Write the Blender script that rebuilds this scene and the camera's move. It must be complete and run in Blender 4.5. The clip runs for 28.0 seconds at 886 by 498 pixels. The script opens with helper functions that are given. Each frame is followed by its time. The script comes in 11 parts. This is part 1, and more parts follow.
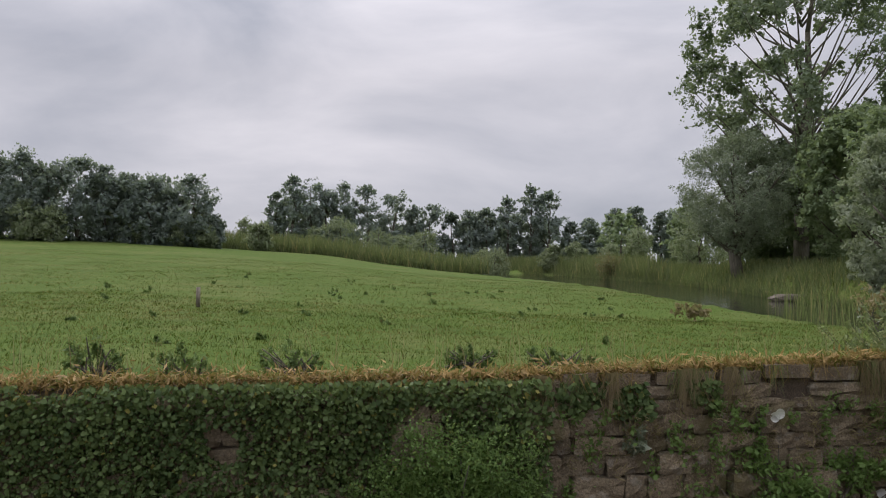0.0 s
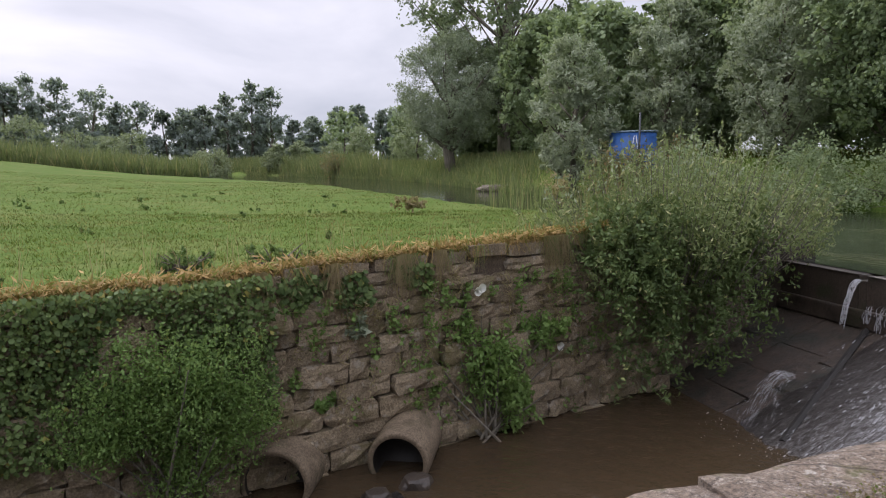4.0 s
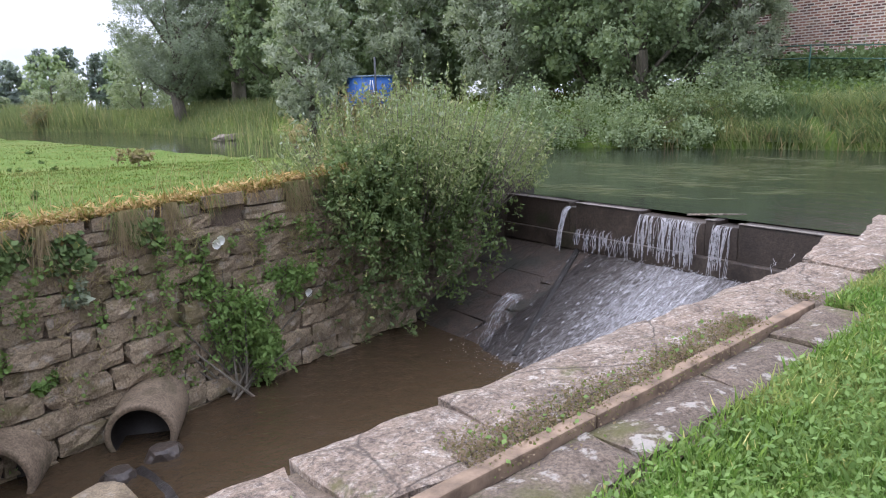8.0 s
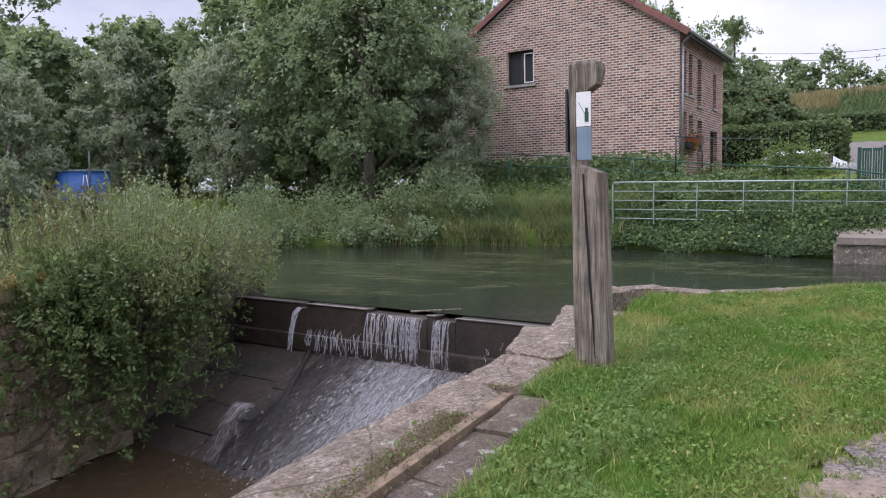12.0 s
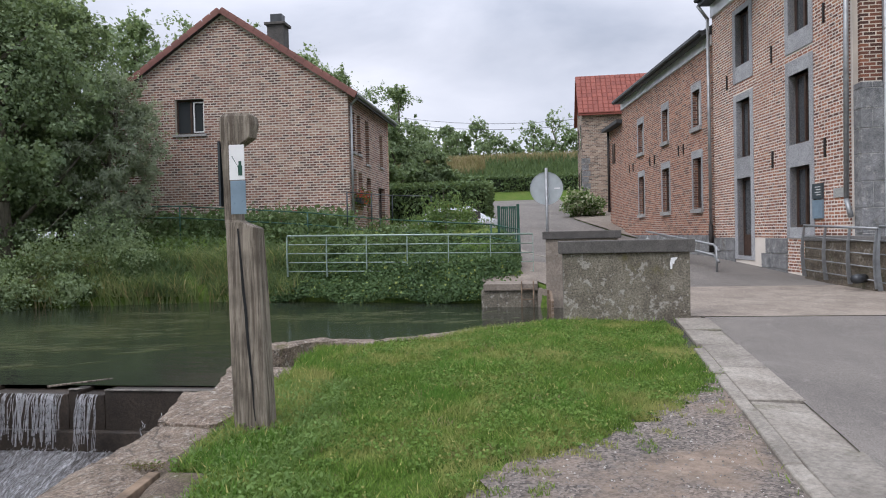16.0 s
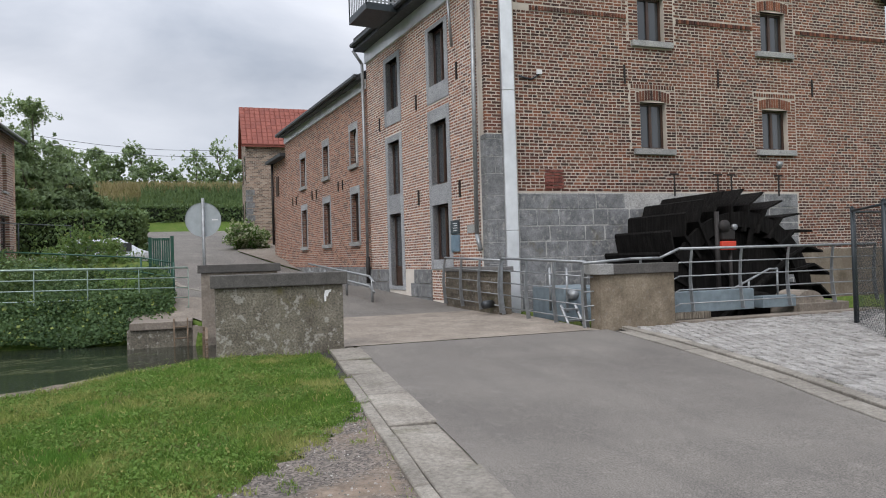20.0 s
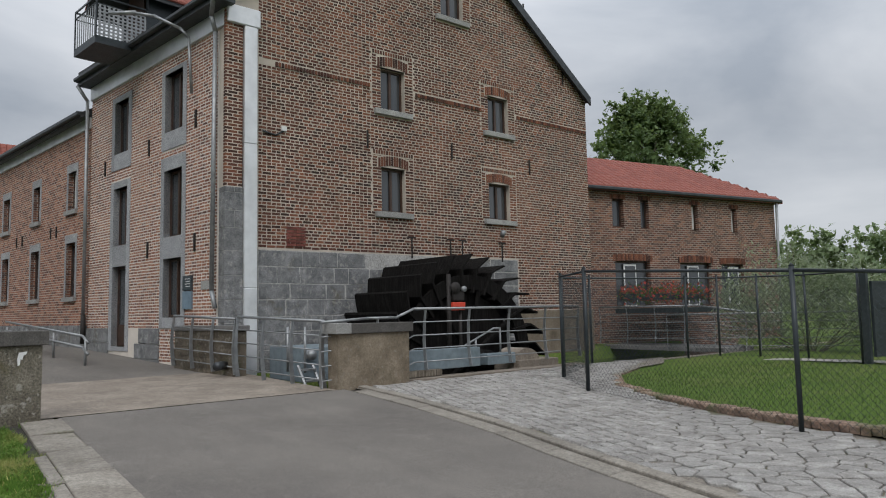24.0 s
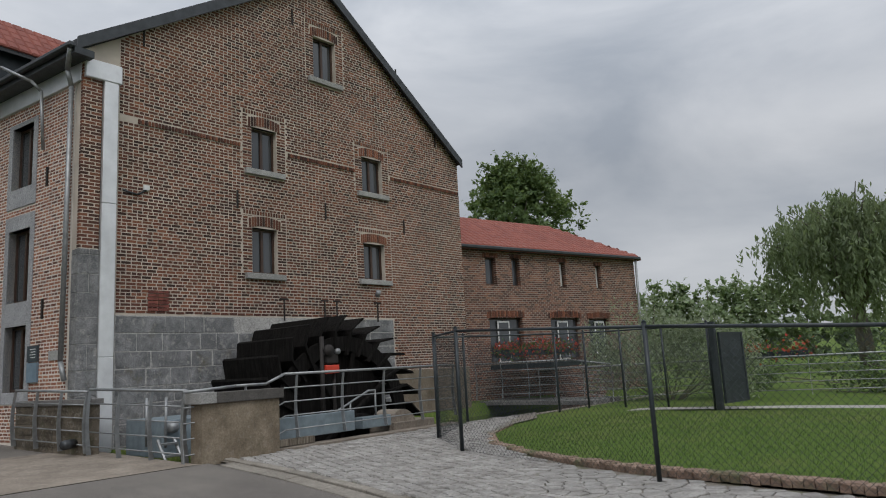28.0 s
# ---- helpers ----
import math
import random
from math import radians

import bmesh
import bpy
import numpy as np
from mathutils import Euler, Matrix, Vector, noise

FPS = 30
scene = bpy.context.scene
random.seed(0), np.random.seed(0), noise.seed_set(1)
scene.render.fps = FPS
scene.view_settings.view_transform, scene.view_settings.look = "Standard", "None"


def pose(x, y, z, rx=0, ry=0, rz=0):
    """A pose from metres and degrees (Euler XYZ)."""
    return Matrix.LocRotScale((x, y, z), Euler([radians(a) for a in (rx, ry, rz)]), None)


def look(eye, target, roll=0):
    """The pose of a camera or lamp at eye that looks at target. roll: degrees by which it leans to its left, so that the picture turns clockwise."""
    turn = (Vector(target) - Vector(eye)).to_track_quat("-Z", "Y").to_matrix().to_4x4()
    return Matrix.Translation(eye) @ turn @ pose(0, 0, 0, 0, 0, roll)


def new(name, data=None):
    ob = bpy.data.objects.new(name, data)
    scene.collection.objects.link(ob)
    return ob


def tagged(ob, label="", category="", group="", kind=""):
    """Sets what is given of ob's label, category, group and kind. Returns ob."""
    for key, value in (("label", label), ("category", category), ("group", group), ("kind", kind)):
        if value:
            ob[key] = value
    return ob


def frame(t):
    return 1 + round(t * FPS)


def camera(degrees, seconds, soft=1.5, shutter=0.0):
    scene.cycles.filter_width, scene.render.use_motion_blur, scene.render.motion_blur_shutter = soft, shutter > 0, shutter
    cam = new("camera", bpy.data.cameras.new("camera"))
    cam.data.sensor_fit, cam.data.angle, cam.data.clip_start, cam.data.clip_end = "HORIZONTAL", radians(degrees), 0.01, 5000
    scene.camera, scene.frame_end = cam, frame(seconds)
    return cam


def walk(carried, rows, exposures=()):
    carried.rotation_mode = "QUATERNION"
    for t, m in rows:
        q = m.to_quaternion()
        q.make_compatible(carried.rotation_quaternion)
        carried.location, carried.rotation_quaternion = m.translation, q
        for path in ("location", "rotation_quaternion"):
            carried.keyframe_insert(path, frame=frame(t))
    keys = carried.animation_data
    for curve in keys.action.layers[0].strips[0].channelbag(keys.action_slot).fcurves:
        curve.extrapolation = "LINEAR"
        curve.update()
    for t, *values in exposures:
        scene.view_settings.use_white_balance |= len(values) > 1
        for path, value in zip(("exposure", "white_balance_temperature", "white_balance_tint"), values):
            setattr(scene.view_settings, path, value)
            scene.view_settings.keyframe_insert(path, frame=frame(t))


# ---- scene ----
cam = camera(64.4, 28.0, 1.05)
PATH = [
    (0, (0.537, 0.407, 1.388), (0.3, 2.393, 1.424), 0.5),
    (0.5, (0.566, 0.428, 1.385), (0.444, 2.425, 1.413), 0.1),
    (1, (0.589, 0.445, 1.378), (0.602, 2.445, 1.394), -0.4),
    (1.5, (0.606, 0.453, 1.372), (0.742, 2.448, 1.376), -0.8),
    (2, (0.625, 0.461, 1.359), (0.866, 2.446, 1.323), -1.2),
    (2.5, (0.625, 0.468, 1.349), (0.946, 2.438, 1.224), -1.6),
    (4.5, (0.639, 0.464, 1.321), (1.222, 2.359, 1.058), -1.0),
    (5, (0.654, 0.458, 1.317), (1.311, 2.327, 1.041), -1.3),
    (5.5, (0.678, 0.462, 1.31), (1.415, 2.298, 1.016), -1.8),
    (6, (0.689, 0.473, 1.304), (1.504, 2.272, 0.988), -2.0),
    (6.5, (0.705, 0.473, 1.295), (1.603, 2.228, 0.957), -2.0),
    (7, (0.716, 0.493, 1.291), (1.775, 2.148, 0.916), -2.5),
    (7.5, (0.722, 0.507, 1.276), (1.813, 2.137, 0.882), -2.4),
    (8, (0.732, 0.51, 1.27), (1.865, 2.105, 0.857), -2.0),
    (8.5, (0.75, 0.5, 1.269), (1.981, 2.016, 0.839), -1.6),
    (9, (0.775, 0.478, 1.275), (2.137, 1.875, 0.835), -1.2),
    (9.5, (0.804, 0.473, 1.28), (2.271, 1.758, 0.839), -1.2),
    (10, (0.815, 0.454, 1.297), (2.349, 1.67, 0.888), -1.1),
    (10.5, (0.81, 0.445, 1.31), (2.382, 1.634, 0.968), -0.9),
    (11, (0.805, 0.433, 1.323), (2.4, 1.605, 1.035), -0.8),
    (11.5, (0.808, 0.413, 1.353), (2.426, 1.568, 1.138), -0.8),
    (12, (0.815, 0.377, 1.37), (2.479, 1.473, 1.2), -1.2),
    (12.5, (0.844, 0.371, 1.379), (2.579, 1.356, 1.235), -1.7),
    (13, (0.874, 0.36, 1.378), (2.672, 1.226, 1.248), -1.8),
    (13.5, (0.893, 0.342, 1.381), (2.743, 1.091, 1.262), -2.0),
    (15.5, (0.962, 0.276, 1.385), (2.93, 0.628, 1.339), -1.5),
    (16, (0.979, 0.255, 1.382), (2.961, 0.526, 1.342), -1.3),
    (16.5, (0.989, 0.244, 1.384), (2.981, 0.42, 1.345), -1.1),
    (17, (1.0, 0.232, 1.388), (2.998, 0.323, 1.352), -0.9),
    (17.5, (1.007, 0.219, 1.386), (3.007, 0.194, 1.356), -0.7),
    (18, (1.014, 0.192, 1.393), (3.007, 0.029, 1.38), -0.6),
    (18.5, (1.051, 0.146, 1.407), (3.026, -0.173, 1.403), -0.9),
    (19, (1.07, 0.108, 1.411), (3.014, -0.364, 1.413), -1.5),
    (19.5, (1.09, 0.09, 1.402), (3.013, -0.46, 1.416), -1.6),
    (20, (1.11, 0.048, 1.393), (3.003, -0.595, 1.42), -1.7),
    (20.5, (1.121, 0.027, 1.387), (2.986, -0.695, 1.422), -1.6),
    (21, (1.144, 0.008, 1.382), (2.966, -0.817, 1.42), -1.1),
    (21.5, (1.158, -0.027, 1.372), (2.916, -0.98, 1.415), 0.0),
    (23.5, (1.191, -0.064, 1.371), (2.779, -1.276, 1.481), -0.3),
    (24, (1.174, -0.094, 1.387), (2.713, -1.359, 1.563), -1.2),
    (24.5, (1.149, -0.116, 1.41), (2.653, -1.417, 1.628), -2.1),
    (25, (1.128, -0.129, 1.433), (2.607, -1.448, 1.701), -2.4),
    (25.5, (1.107, -0.137, 1.447), (2.565, -1.469, 1.765), -2.7),
    (26, (1.105, -0.134, 1.443), (2.551, -1.473, 1.783), -2.7),
    (26.5, (1.103, -0.15, 1.443), (2.537, -1.498, 1.799), -2.8),
    (27, (1.1, -0.164, 1.434), (2.514, -1.535, 1.788), -2.8),
    (27.5, (1.095, -0.181, 1.437), (2.459, -1.602, 1.781), -3.0),
    (28, (1.079, -0.179, 1.442), (2.362, -1.678, 1.767), -3.2),
]
walk(cam, [(t, look(eye, target, roll)) for t, eye, target, roll in PATH], [(0.0, -0.05, 6500, 18), (2.0, 0.22, 6450, 18), (5.0, 0.6, 6250, 22), (7.0, 0.95, 6000, 22), (8.0, 1.2, 5900, 22), (9.0, 1.58, 5800, 20), (10.0, 1.42, 5800, 20), (11.0, 0.85, 5900, 22), (12.0, 0.55, 6000, 24), (13.5, 0.4, 6050, 20), (17.0, 0.32, 6150, 15), (20.0, 0.2, 6250, 12), (23.5, -0.12, 6300, 10), (25.0, -0.38, 6300, 9), (28.0, -0.42, 6350, 10)])

# ---------------------------------------------------------------- light
world = bpy.data.worlds.new("world")
scene.world = world
world.use_nodes = True
wn, wl = world.node_tree.nodes, world.node_tree.links
wn.clear()
SUN_ELEV, SUN_ROT = radians(50), radians(226)
w_out = wn.new("ShaderNodeOutputWorld")
w_bg = wn.new("ShaderNodeBackground")
w_sky = wn.new("ShaderNodeTexSky")
w_sky.sky_type = "NISHITA"
w_sky.sun_disc = False
w_sky.sun_elevation, w_sky.sun_rotation = SUN_ELEV, SUN_ROT
w_sc = wn.new("ShaderNodeVectorMath")
w_sc.operation = "SCALE"
w_sc.inputs[3].default_value = 0.10
wl.new(w_sky.outputs[0], w_sc.inputs[0])
w_tc = wn.new("ShaderNodeTexCoord")
w_map = wn.new("ShaderNodeMapping")
w_map.inputs["Scale"].default_value = (1.0, 1.0, 2.6)
wl.new(w_tc.outputs["Generated"], w_map.inputs[0])
w_n1 = wn.new("ShaderNodeTexNoise")
w_n1.inputs["Scale"].default_value = 2.1
w_n1.inputs["Detail"].default_value = 7
w_n1.inputs["Roughness"].default_value = 0.52
w_n1.inputs["Distortion"].default_value = 0.35
wl.new(w_map.outputs[0], w_n1.inputs["Vector"])
w_ramp = wn.new("ShaderNodeValToRGB")
w_ramp.color_ramp.elements[0].position = 0.34
w_ramp.color_ramp.elements[0].color = (0.42, 0.455, 0.505, 1)
w_ramp.color_ramp.elements[1].position = 0.70
w_ramp.color_ramp.elements[1].color = (0.80, 0.81, 0.83, 1)
wl.new(w_n1.outputs["Fac"], w_ramp.inputs[0])
# an overcast sky is brighter towards the zenith
w_sep = wn.new("ShaderNodeSeparateXYZ")
wl.new(w_tc.outputs["Generated"], w_sep.inputs[0])
w_zr = wn.new("ShaderNodeMapRange")
w_zr.inputs["From Min"].default_value = 0.25
w_zr.inputs["From Max"].default_value = 1.0
w_zr.inputs["To Min"].default_value = 1.0
w_zr.inputs["To Max"].default_value = 2.6
wl.new(w_sep.outputs["Z"], w_zr.inputs["Value"])
w_sc2 = wn.new("ShaderNodeVectorMath")
w_sc2.operation = "SCALE"
wl.new(w_ramp.outputs[0], w_sc2.inputs[0])
wl.new(w_zr.outputs[0], w_sc2.inputs[3])
w_mix = wn.new("ShaderNodeMix")
w_mix.data_type = "RGBA"
w_mix.inputs["Factor"].default_value = 0.93
wl.new(w_sc.outputs[0], w_mix.inputs["A"])
wl.new(w_sc2.outputs[0], w_mix.inputs["B"])
wl.new(w_mix.outputs["Result"], w_bg.inputs["Color"])
w_bg.inputs["Strength"].default_value = 1.0
wl.new(w_bg.outputs[0], w_out.inputs[0])

sun_data = bpy.data.lights.new("sun", "SUN")
sun_data.energy, sun_data.angle, sun_data.color = 1.35, radians(25), (1.0, 0.96, 0.9)
sun = new("sun", sun_data)
sun.matrix_world = look((-23, 27, 38), (0, 5, 0))

# ---------------------------------------------------------------- materials
MATS = {}


class Nodes:
    """A small builder for node materials."""

    def __init__(self, name):
        self.m = bpy.data.materials.new(name)
        self.m.use_nodes = True
        self.t = self.m.node_tree
        self.p = self.t.nodes["Principled BSDF"]
        tc = self.t.nodes.new("ShaderNodeTexCoord")
        self.obj = tc.outputs["Object"]
        MATS[name] = self.m

    def link(self, a, b):
        self.t.links.new(a, b)

    def pos(self):
        return self.t.nodes.new("ShaderNodeNewGeometry").outputs["Position"]

    def mapped(self, vec, scale, rot=(0, 0, 0)):
        n = self.t.nodes.new("ShaderNodeMapping")
        n.inputs["Scale"].default_value = scale if isinstance(scale, tuple) else (scale,) * 3
        n.inputs["Rotation"].default_value = rot
        self.link(vec, n.inputs[0])
        return n.outputs[0]

    def noise(self, vec, scale, detail=4, rough=0.55, dist=0.0):
        n = self.t.nodes.new("ShaderNodeTexNoise")
        n.inputs["Scale"].default_value = scale
        n.inputs["Detail"].default_value = detail
        n.inputs["Roughness"].default_value = rough
        n.inputs["Distortion"].default_value = dist
        self.link(vec, n.inputs["Vector"])
        return n.outputs["Fac"]

    def voronoi(self, vec, scale, feature="F1", out="Distance"):
        n = self.t.nodes.new("ShaderNodeTexVoronoi")
        n.feature = feature
        n.inputs["Scale"].default_value = scale
        self.link(vec, n.inputs["Vector"])
        return n.outputs[out]

    def ramp(self, fac, stops):
        n = self.t.nodes.new("ShaderNodeValToRGB")
        e = n.color_ramp.elements
        while len(e) < len(stops):
            e.new(0.5)
        for el, (p, c) in zip(e, stops):
            el.position = p
            el.color = (*c, 1) if len(c) == 3 else c
        self.link(fac, n.inputs[0])
        return n.outputs[0]

    def grey(self, fac, lo, hi, a=0.0, b=1.0):
        n = self.t.nodes.new("ShaderNodeMapRange")
        for k, v in zip(("From Min", "From Max", "To Min", "To Max"), (lo, hi, a, b)):
            n.inputs[k].default_value = v
        self.link(fac, n.inputs["Value"])
        return n.outputs[0]

    def mix(self, fac, a, b, kind="MIX"):
        n = self.t.nodes.new("ShaderNodeMix")
        n.data_type = "RGBA"
        n.blend_type = kind
        for key, v in (("Factor", fac), ("A", a), ("B", b)):
            if isinstance(v, (int, float)):
                n.inputs[key].default_value = v
            elif isinstance(v, tuple):
                n.inputs[key].default_value = (*v, 1)
            else:
                self.link(v, n.inputs[key])
        return n.outputs["Result"]

    def math(self, op, a, b=0.0):
        n = self.t.nodes.new("ShaderNodeMath")
        n.operation = op
        for k, v in enumerate((a, b)):
            if isinstance(v, (int, float)):
                n.inputs[k].default_value = v
            else:
                self.link(v, n.inputs[k])
        return n.outputs[0]

    def rnd(self):
        return self.t.nodes.new("ShaderNodeObjectInfo").outputs["Random"]

    def island(self):
        return self.t.nodes.new("ShaderNodeNewGeometry").outputs["Random Per Island"]

    def bump(self, height, strength=0.4, dist=0.01, after=None):
        n = self.t.nodes.new("ShaderNodeBump")
        n.inputs["Strength"].default_value = strength
        n.inputs["Distance"].default_value = dist
        self.link(height, n.inputs["Height"])
        if after is not None:
            self.link(after, n.inputs["Normal"])
        return n.outputs[0]

    def done(self, color=None, rough=0.8, normal=None, metal=0.0, **more):
        p = self.p
        if isinstance(color, tuple):
            p.inputs["Base Color"].default_value = (*color, 1)
        elif color is not None:
            self.link(color, p.inputs["Base Color"])
        if isinstance(rough, (int, float)):
            p.inputs["Roughness"].default_value = rough
        else:
            self.link(rough, p.inputs["Roughness"])
        p.inputs["Metallic"].default_value = metal
        if normal is not None:
            self.link(normal, p.inputs["Normal"])
        for k, v in more.items():
            p.inputs[k.replace("_", " ")].default_value = v
        return self.m


def plain(name, color, rough=0.6, metal=0.0, vary=0.25, scale=6.0, bump=0.15):
    """Paint, metal, plastic: one colour with slight dirt and unevenness."""
    n = Nodes(name)
    f = n.noise(n.pos(), scale, 5)
    f2 = n.noise(n.pos(), scale * 9, 3)
    lo = tuple(c * (1 - vary) for c in color)
    hi = tuple(min(1, c * (1 + vary)) for c in color)
    col = n.mix(n.grey(f, 0.3, 0.7), lo, hi)
    return n.done(col, n.grey(f2, 0.3, 0.7, max(0.05, rough - 0.1), min(1, rough + 0.1)), n.bump(f2, bump, 0.004), metal)


def brickwork(name, tones, mortar, length=0.23, course=0.074, axis="x", dirt=0.5, joint=0.0075):
    """Walls of brick in courses; axis is the way the wall runs."""
    n = Nodes(name)
    pos = n.pos()
    sep = n.t.nodes.new("ShaderNodeSeparateXYZ")
    n.link(pos, sep.inputs[0])
    com = n.t.nodes.new("ShaderNodeCombineXYZ")
    if axis == "xy":
        n.link(n.math("ADD", sep.outputs[0], sep.outputs[1]), com.inputs[0])
    elif axis == "d":
        n.link(n.math("ADD", n.math("MULTIPLY", sep.outputs[0], 0.22), n.math("MULTIPLY", sep.outputs[1], 0.975)), com.inputs[0])
    else:
        n.link(sep.outputs[0 if axis == "x" else 1], com.inputs[0])
    n.link(sep.outputs[2], com.inputs[1])
    wob = n.noise(pos, 1.3, 2)
    n.link(wob, com.inputs[2])
    b = n.t.nodes.new("ShaderNodeTexBrick")
    b.inputs["Scale"].default_value = 1.0
    b.inputs["Brick Width"].default_value = length
    b.inputs["Row Height"].default_value = course
    b.inputs["Mortar Size"].default_value = joint
    b.inputs["Mortar Smooth"].default_value = 0.25
    b.inputs["Bias"].default_value = 0.0
    b.inputs["Color1"].default_value = (0, 0, 0, 1)
    b.inputs["Color2"].default_value = (1, 1, 1, 1)
    b.inputs["Mortar"].default_value = (0.5, 0.5, 0.5, 1)
    b.offset = 0.5
    n.link(com.outputs[0], b.inputs["Vector"])
    tone = n.ramp(b.outputs["Color"], tones)
    patch = n.noise(pos, 0.55, 5, 0.6)
    tone = n.mix(n.grey(patch, 0.35, 0.7, 0.0, dirt), tone, tuple(c * 0.55 for c in tones[1][1]))
    grain = n.noise(pos, 70, 3)
    tone = n.mix(0.35, tone, n.mix(grain, (0.25, 0.25, 0.25), (0.9, 0.9, 0.9)), "OVERLAY")
    m2 = n.mix(n.noise(pos, 2.2, 4), mortar, tuple(c * 0.6 for c in mortar))
    col = n.mix(b.outputs["Fac"], tone, m2)
    h = n.math("SUBTRACT", 1.0, b.outputs["Fac"])
    h = n.math("ADD", h, n.math("MULTIPLY", grain, 0.35))
    return n.done(col, 0.85, n.bump(h, 0.7, 0.006))


def soft(c, k=0.16):
    """A plant tone drawn a little towards its own grey: haze painted into the colour."""
    g = 0.3 * c[0] + 0.6 * c[1] + 0.1 * c[2]
    return tuple(v * (1 - k) + g * k for v in c)


def leafy(name, dark, light, dead=None, amount=0.08, translucent=0.45):
    """Foliage: tone varies leaf by leaf and clump by clump."""
    n = Nodes(name)
    dark, light = soft(dark), soft(light)
    r = n.island()
    big = n.noise(n.pos(), 0.9, 3)
    col = n.mix(n.math("ADD", n.math("MULTIPLY", r, 0.6), n.math("MULTIPLY", n.grey(big, 0.3, 0.7), 0.4)), dark, light)
    if dead:
        col = n.mix(n.math("GREATER_THAN", n.math("FRACT", n.math("MULTIPLY", r, 17.3)), 1 - amount), col, dead)
    m = n.done(col, 0.55)
    n.p.inputs["Specular IOR Level"].default_value = 0.2
    tr = n.t.nodes.new("ShaderNodeBsdfTranslucent")
    n.link(n.mix(0.5, col, (0.30, 0.38, 0.10)), tr.inputs["Color"])
    mx = n.t.nodes.new("ShaderNodeMixShader")
    mx.inputs[0].default_value = translucent
    out = n.t.nodes["Material Output"]
    n.link(n.p.outputs[0], mx.inputs[1])
    n.link(tr.outputs[0], mx.inputs[2])
    n.link(mx.outputs[0], out.inputs[0])
    return m


M_LEAF = leafy("leaf_bush", (0.055, 0.115, 0.025), (0.17, 0.28, 0.07), (0.28, 0.25, 0.10), 0.03)
M_IVY = leafy("leaf_ivy", (0.026, 0.065, 0.014), (0.15, 0.225, 0.05), (0.28, 0.26, 0.07), 0.025, 0.22)
# willow and alder tones are paled and greyed: painted-in haze over the river trees
M_WILLOW = leafy("leaf_willow", (0.21, 0.265, 0.18), (0.42, 0.47, 0.33))
M_POLLARD = leafy("leaf_pollard", (0.16, 0.215, 0.15), (0.36, 0.41, 0.30))
M_ASH = leafy("leaf_ash", (0.12, 0.175, 0.115), (0.26, 0.325, 0.20))
M_ALDER = leafy("leaf_alder", (0.125, 0.195, 0.10), (0.32, 0.41, 0.205))
# distant wood: aerial haze put into the leaf colour as a blue-grey cast
M_WOODS_HAZE = leafy("leaf_woods_haze", (0.15, 0.20, 0.20), (0.30, 0.36, 0.325))
M_SHRUB = leafy("leaf_shrub", (0.15, 0.20, 0.12), (0.34, 0.39, 0.22))
M_REED = leafy("leaf_reed", (0.07, 0.12, 0.03), (0.26, 0.31, 0.10), (0.38, 0.31, 0.16), 0.15)
M_REEDBANK = leafy("leaf_reedbank", (0.05, 0.085, 0.03), (0.17, 0.20, 0.08), (0.30, 0.26, 0.13), 0.12)
M_DRY = leafy("leaf_dry", (0.20, 0.14, 0.06), (0.42, 0.32, 0.17))
def grassy(name, dark, light, dry, fresh, amount=0.1, patch=0.5, mottle=0.0):
    """Grass blades: fresh and dried patches over the ground, tone by blade."""
    n = Nodes(name)
    r, p = n.island(), n.pos()
    col = n.mix(r, dark, light)
    col = n.mix(n.grey(n.noise(p, 1.3, 5, 0.65), 0.48, 0.62, 0, 0.7), col, fresh)
    col = n.mix(n.grey(n.noise(p, 1.0, 6, 0.72, 0.5), 0.48, 0.60, 0, 0.7), col, dry)
    col = n.mix(n.math("GREATER_THAN", n.math("FRACT", n.math("MULTIPLY", r, 17.3)), 1 - amount), col, tuple(min(1, c * 1.3) for c in dry))
    col = n.mix(n.grey(n.noise(p, 0.28, 6, 0.7), 0.42, 0.62, 0.0, patch), col, tuple(0.7 * c for c in dark))
    if mottle:
        col = n.mix(n.grey(n.noise(p, 2.2, 6, 0.75, 0.6), 0.5, 0.6, 0.0, mottle), col, tuple(0.5 * c for c in dark))
    m = n.done(col, 0.75)
    n.p.inputs["Specular IOR Level"].default_value = 0.12
    tr = n.t.nodes.new("ShaderNodeBsdfTranslucent")
    n.link(col, tr.inputs["Color"])
    mx = n.t.nodes.new("ShaderNodeMixShader")
    mx.inputs[0].default_value = 0.4
    n.link(n.p.outputs[0], mx.inputs[1])
    n.link(tr.outputs[0], mx.inputs[2])
    n.link(mx.outputs[0], n.t.nodes["Material Output"].inputs[0])
    return m


M_GRASS = grassy("grass_blades", (0.075, 0.15, 0.025), (0.23, 0.35, 0.07), (0.42, 0.39, 0.15), (0.12, 0.26, 0.045), 0.03, 0.08)
M_CLOVER = leafy("leaf_clover", (0.06, 0.14, 0.016), (0.20, 0.33, 0.045), (0.34, 0.33, 0.12), 0.05, 0.3)
M_CLOVER.node_tree.nodes["Principled BSDF"].inputs["Specular IOR Level"].default_value = 0.04
M_PASTURE = grassy("pasture_blades", (0.066, 0.105, 0.014), (0.15, 0.185, 0.03), (0.26, 0.22, 0.085), (0.07, 0.14, 0.024), 0.06, 0.3, 0.65)
M_OAK = leafy("leaf_oak", (0.06, 0.115, 0.04), (0.17, 0.25, 0.085))
M_WEED = leafy("leaf_weed", (0.075, 0.16, 0.025), (0.23, 0.38, 0.075), None)
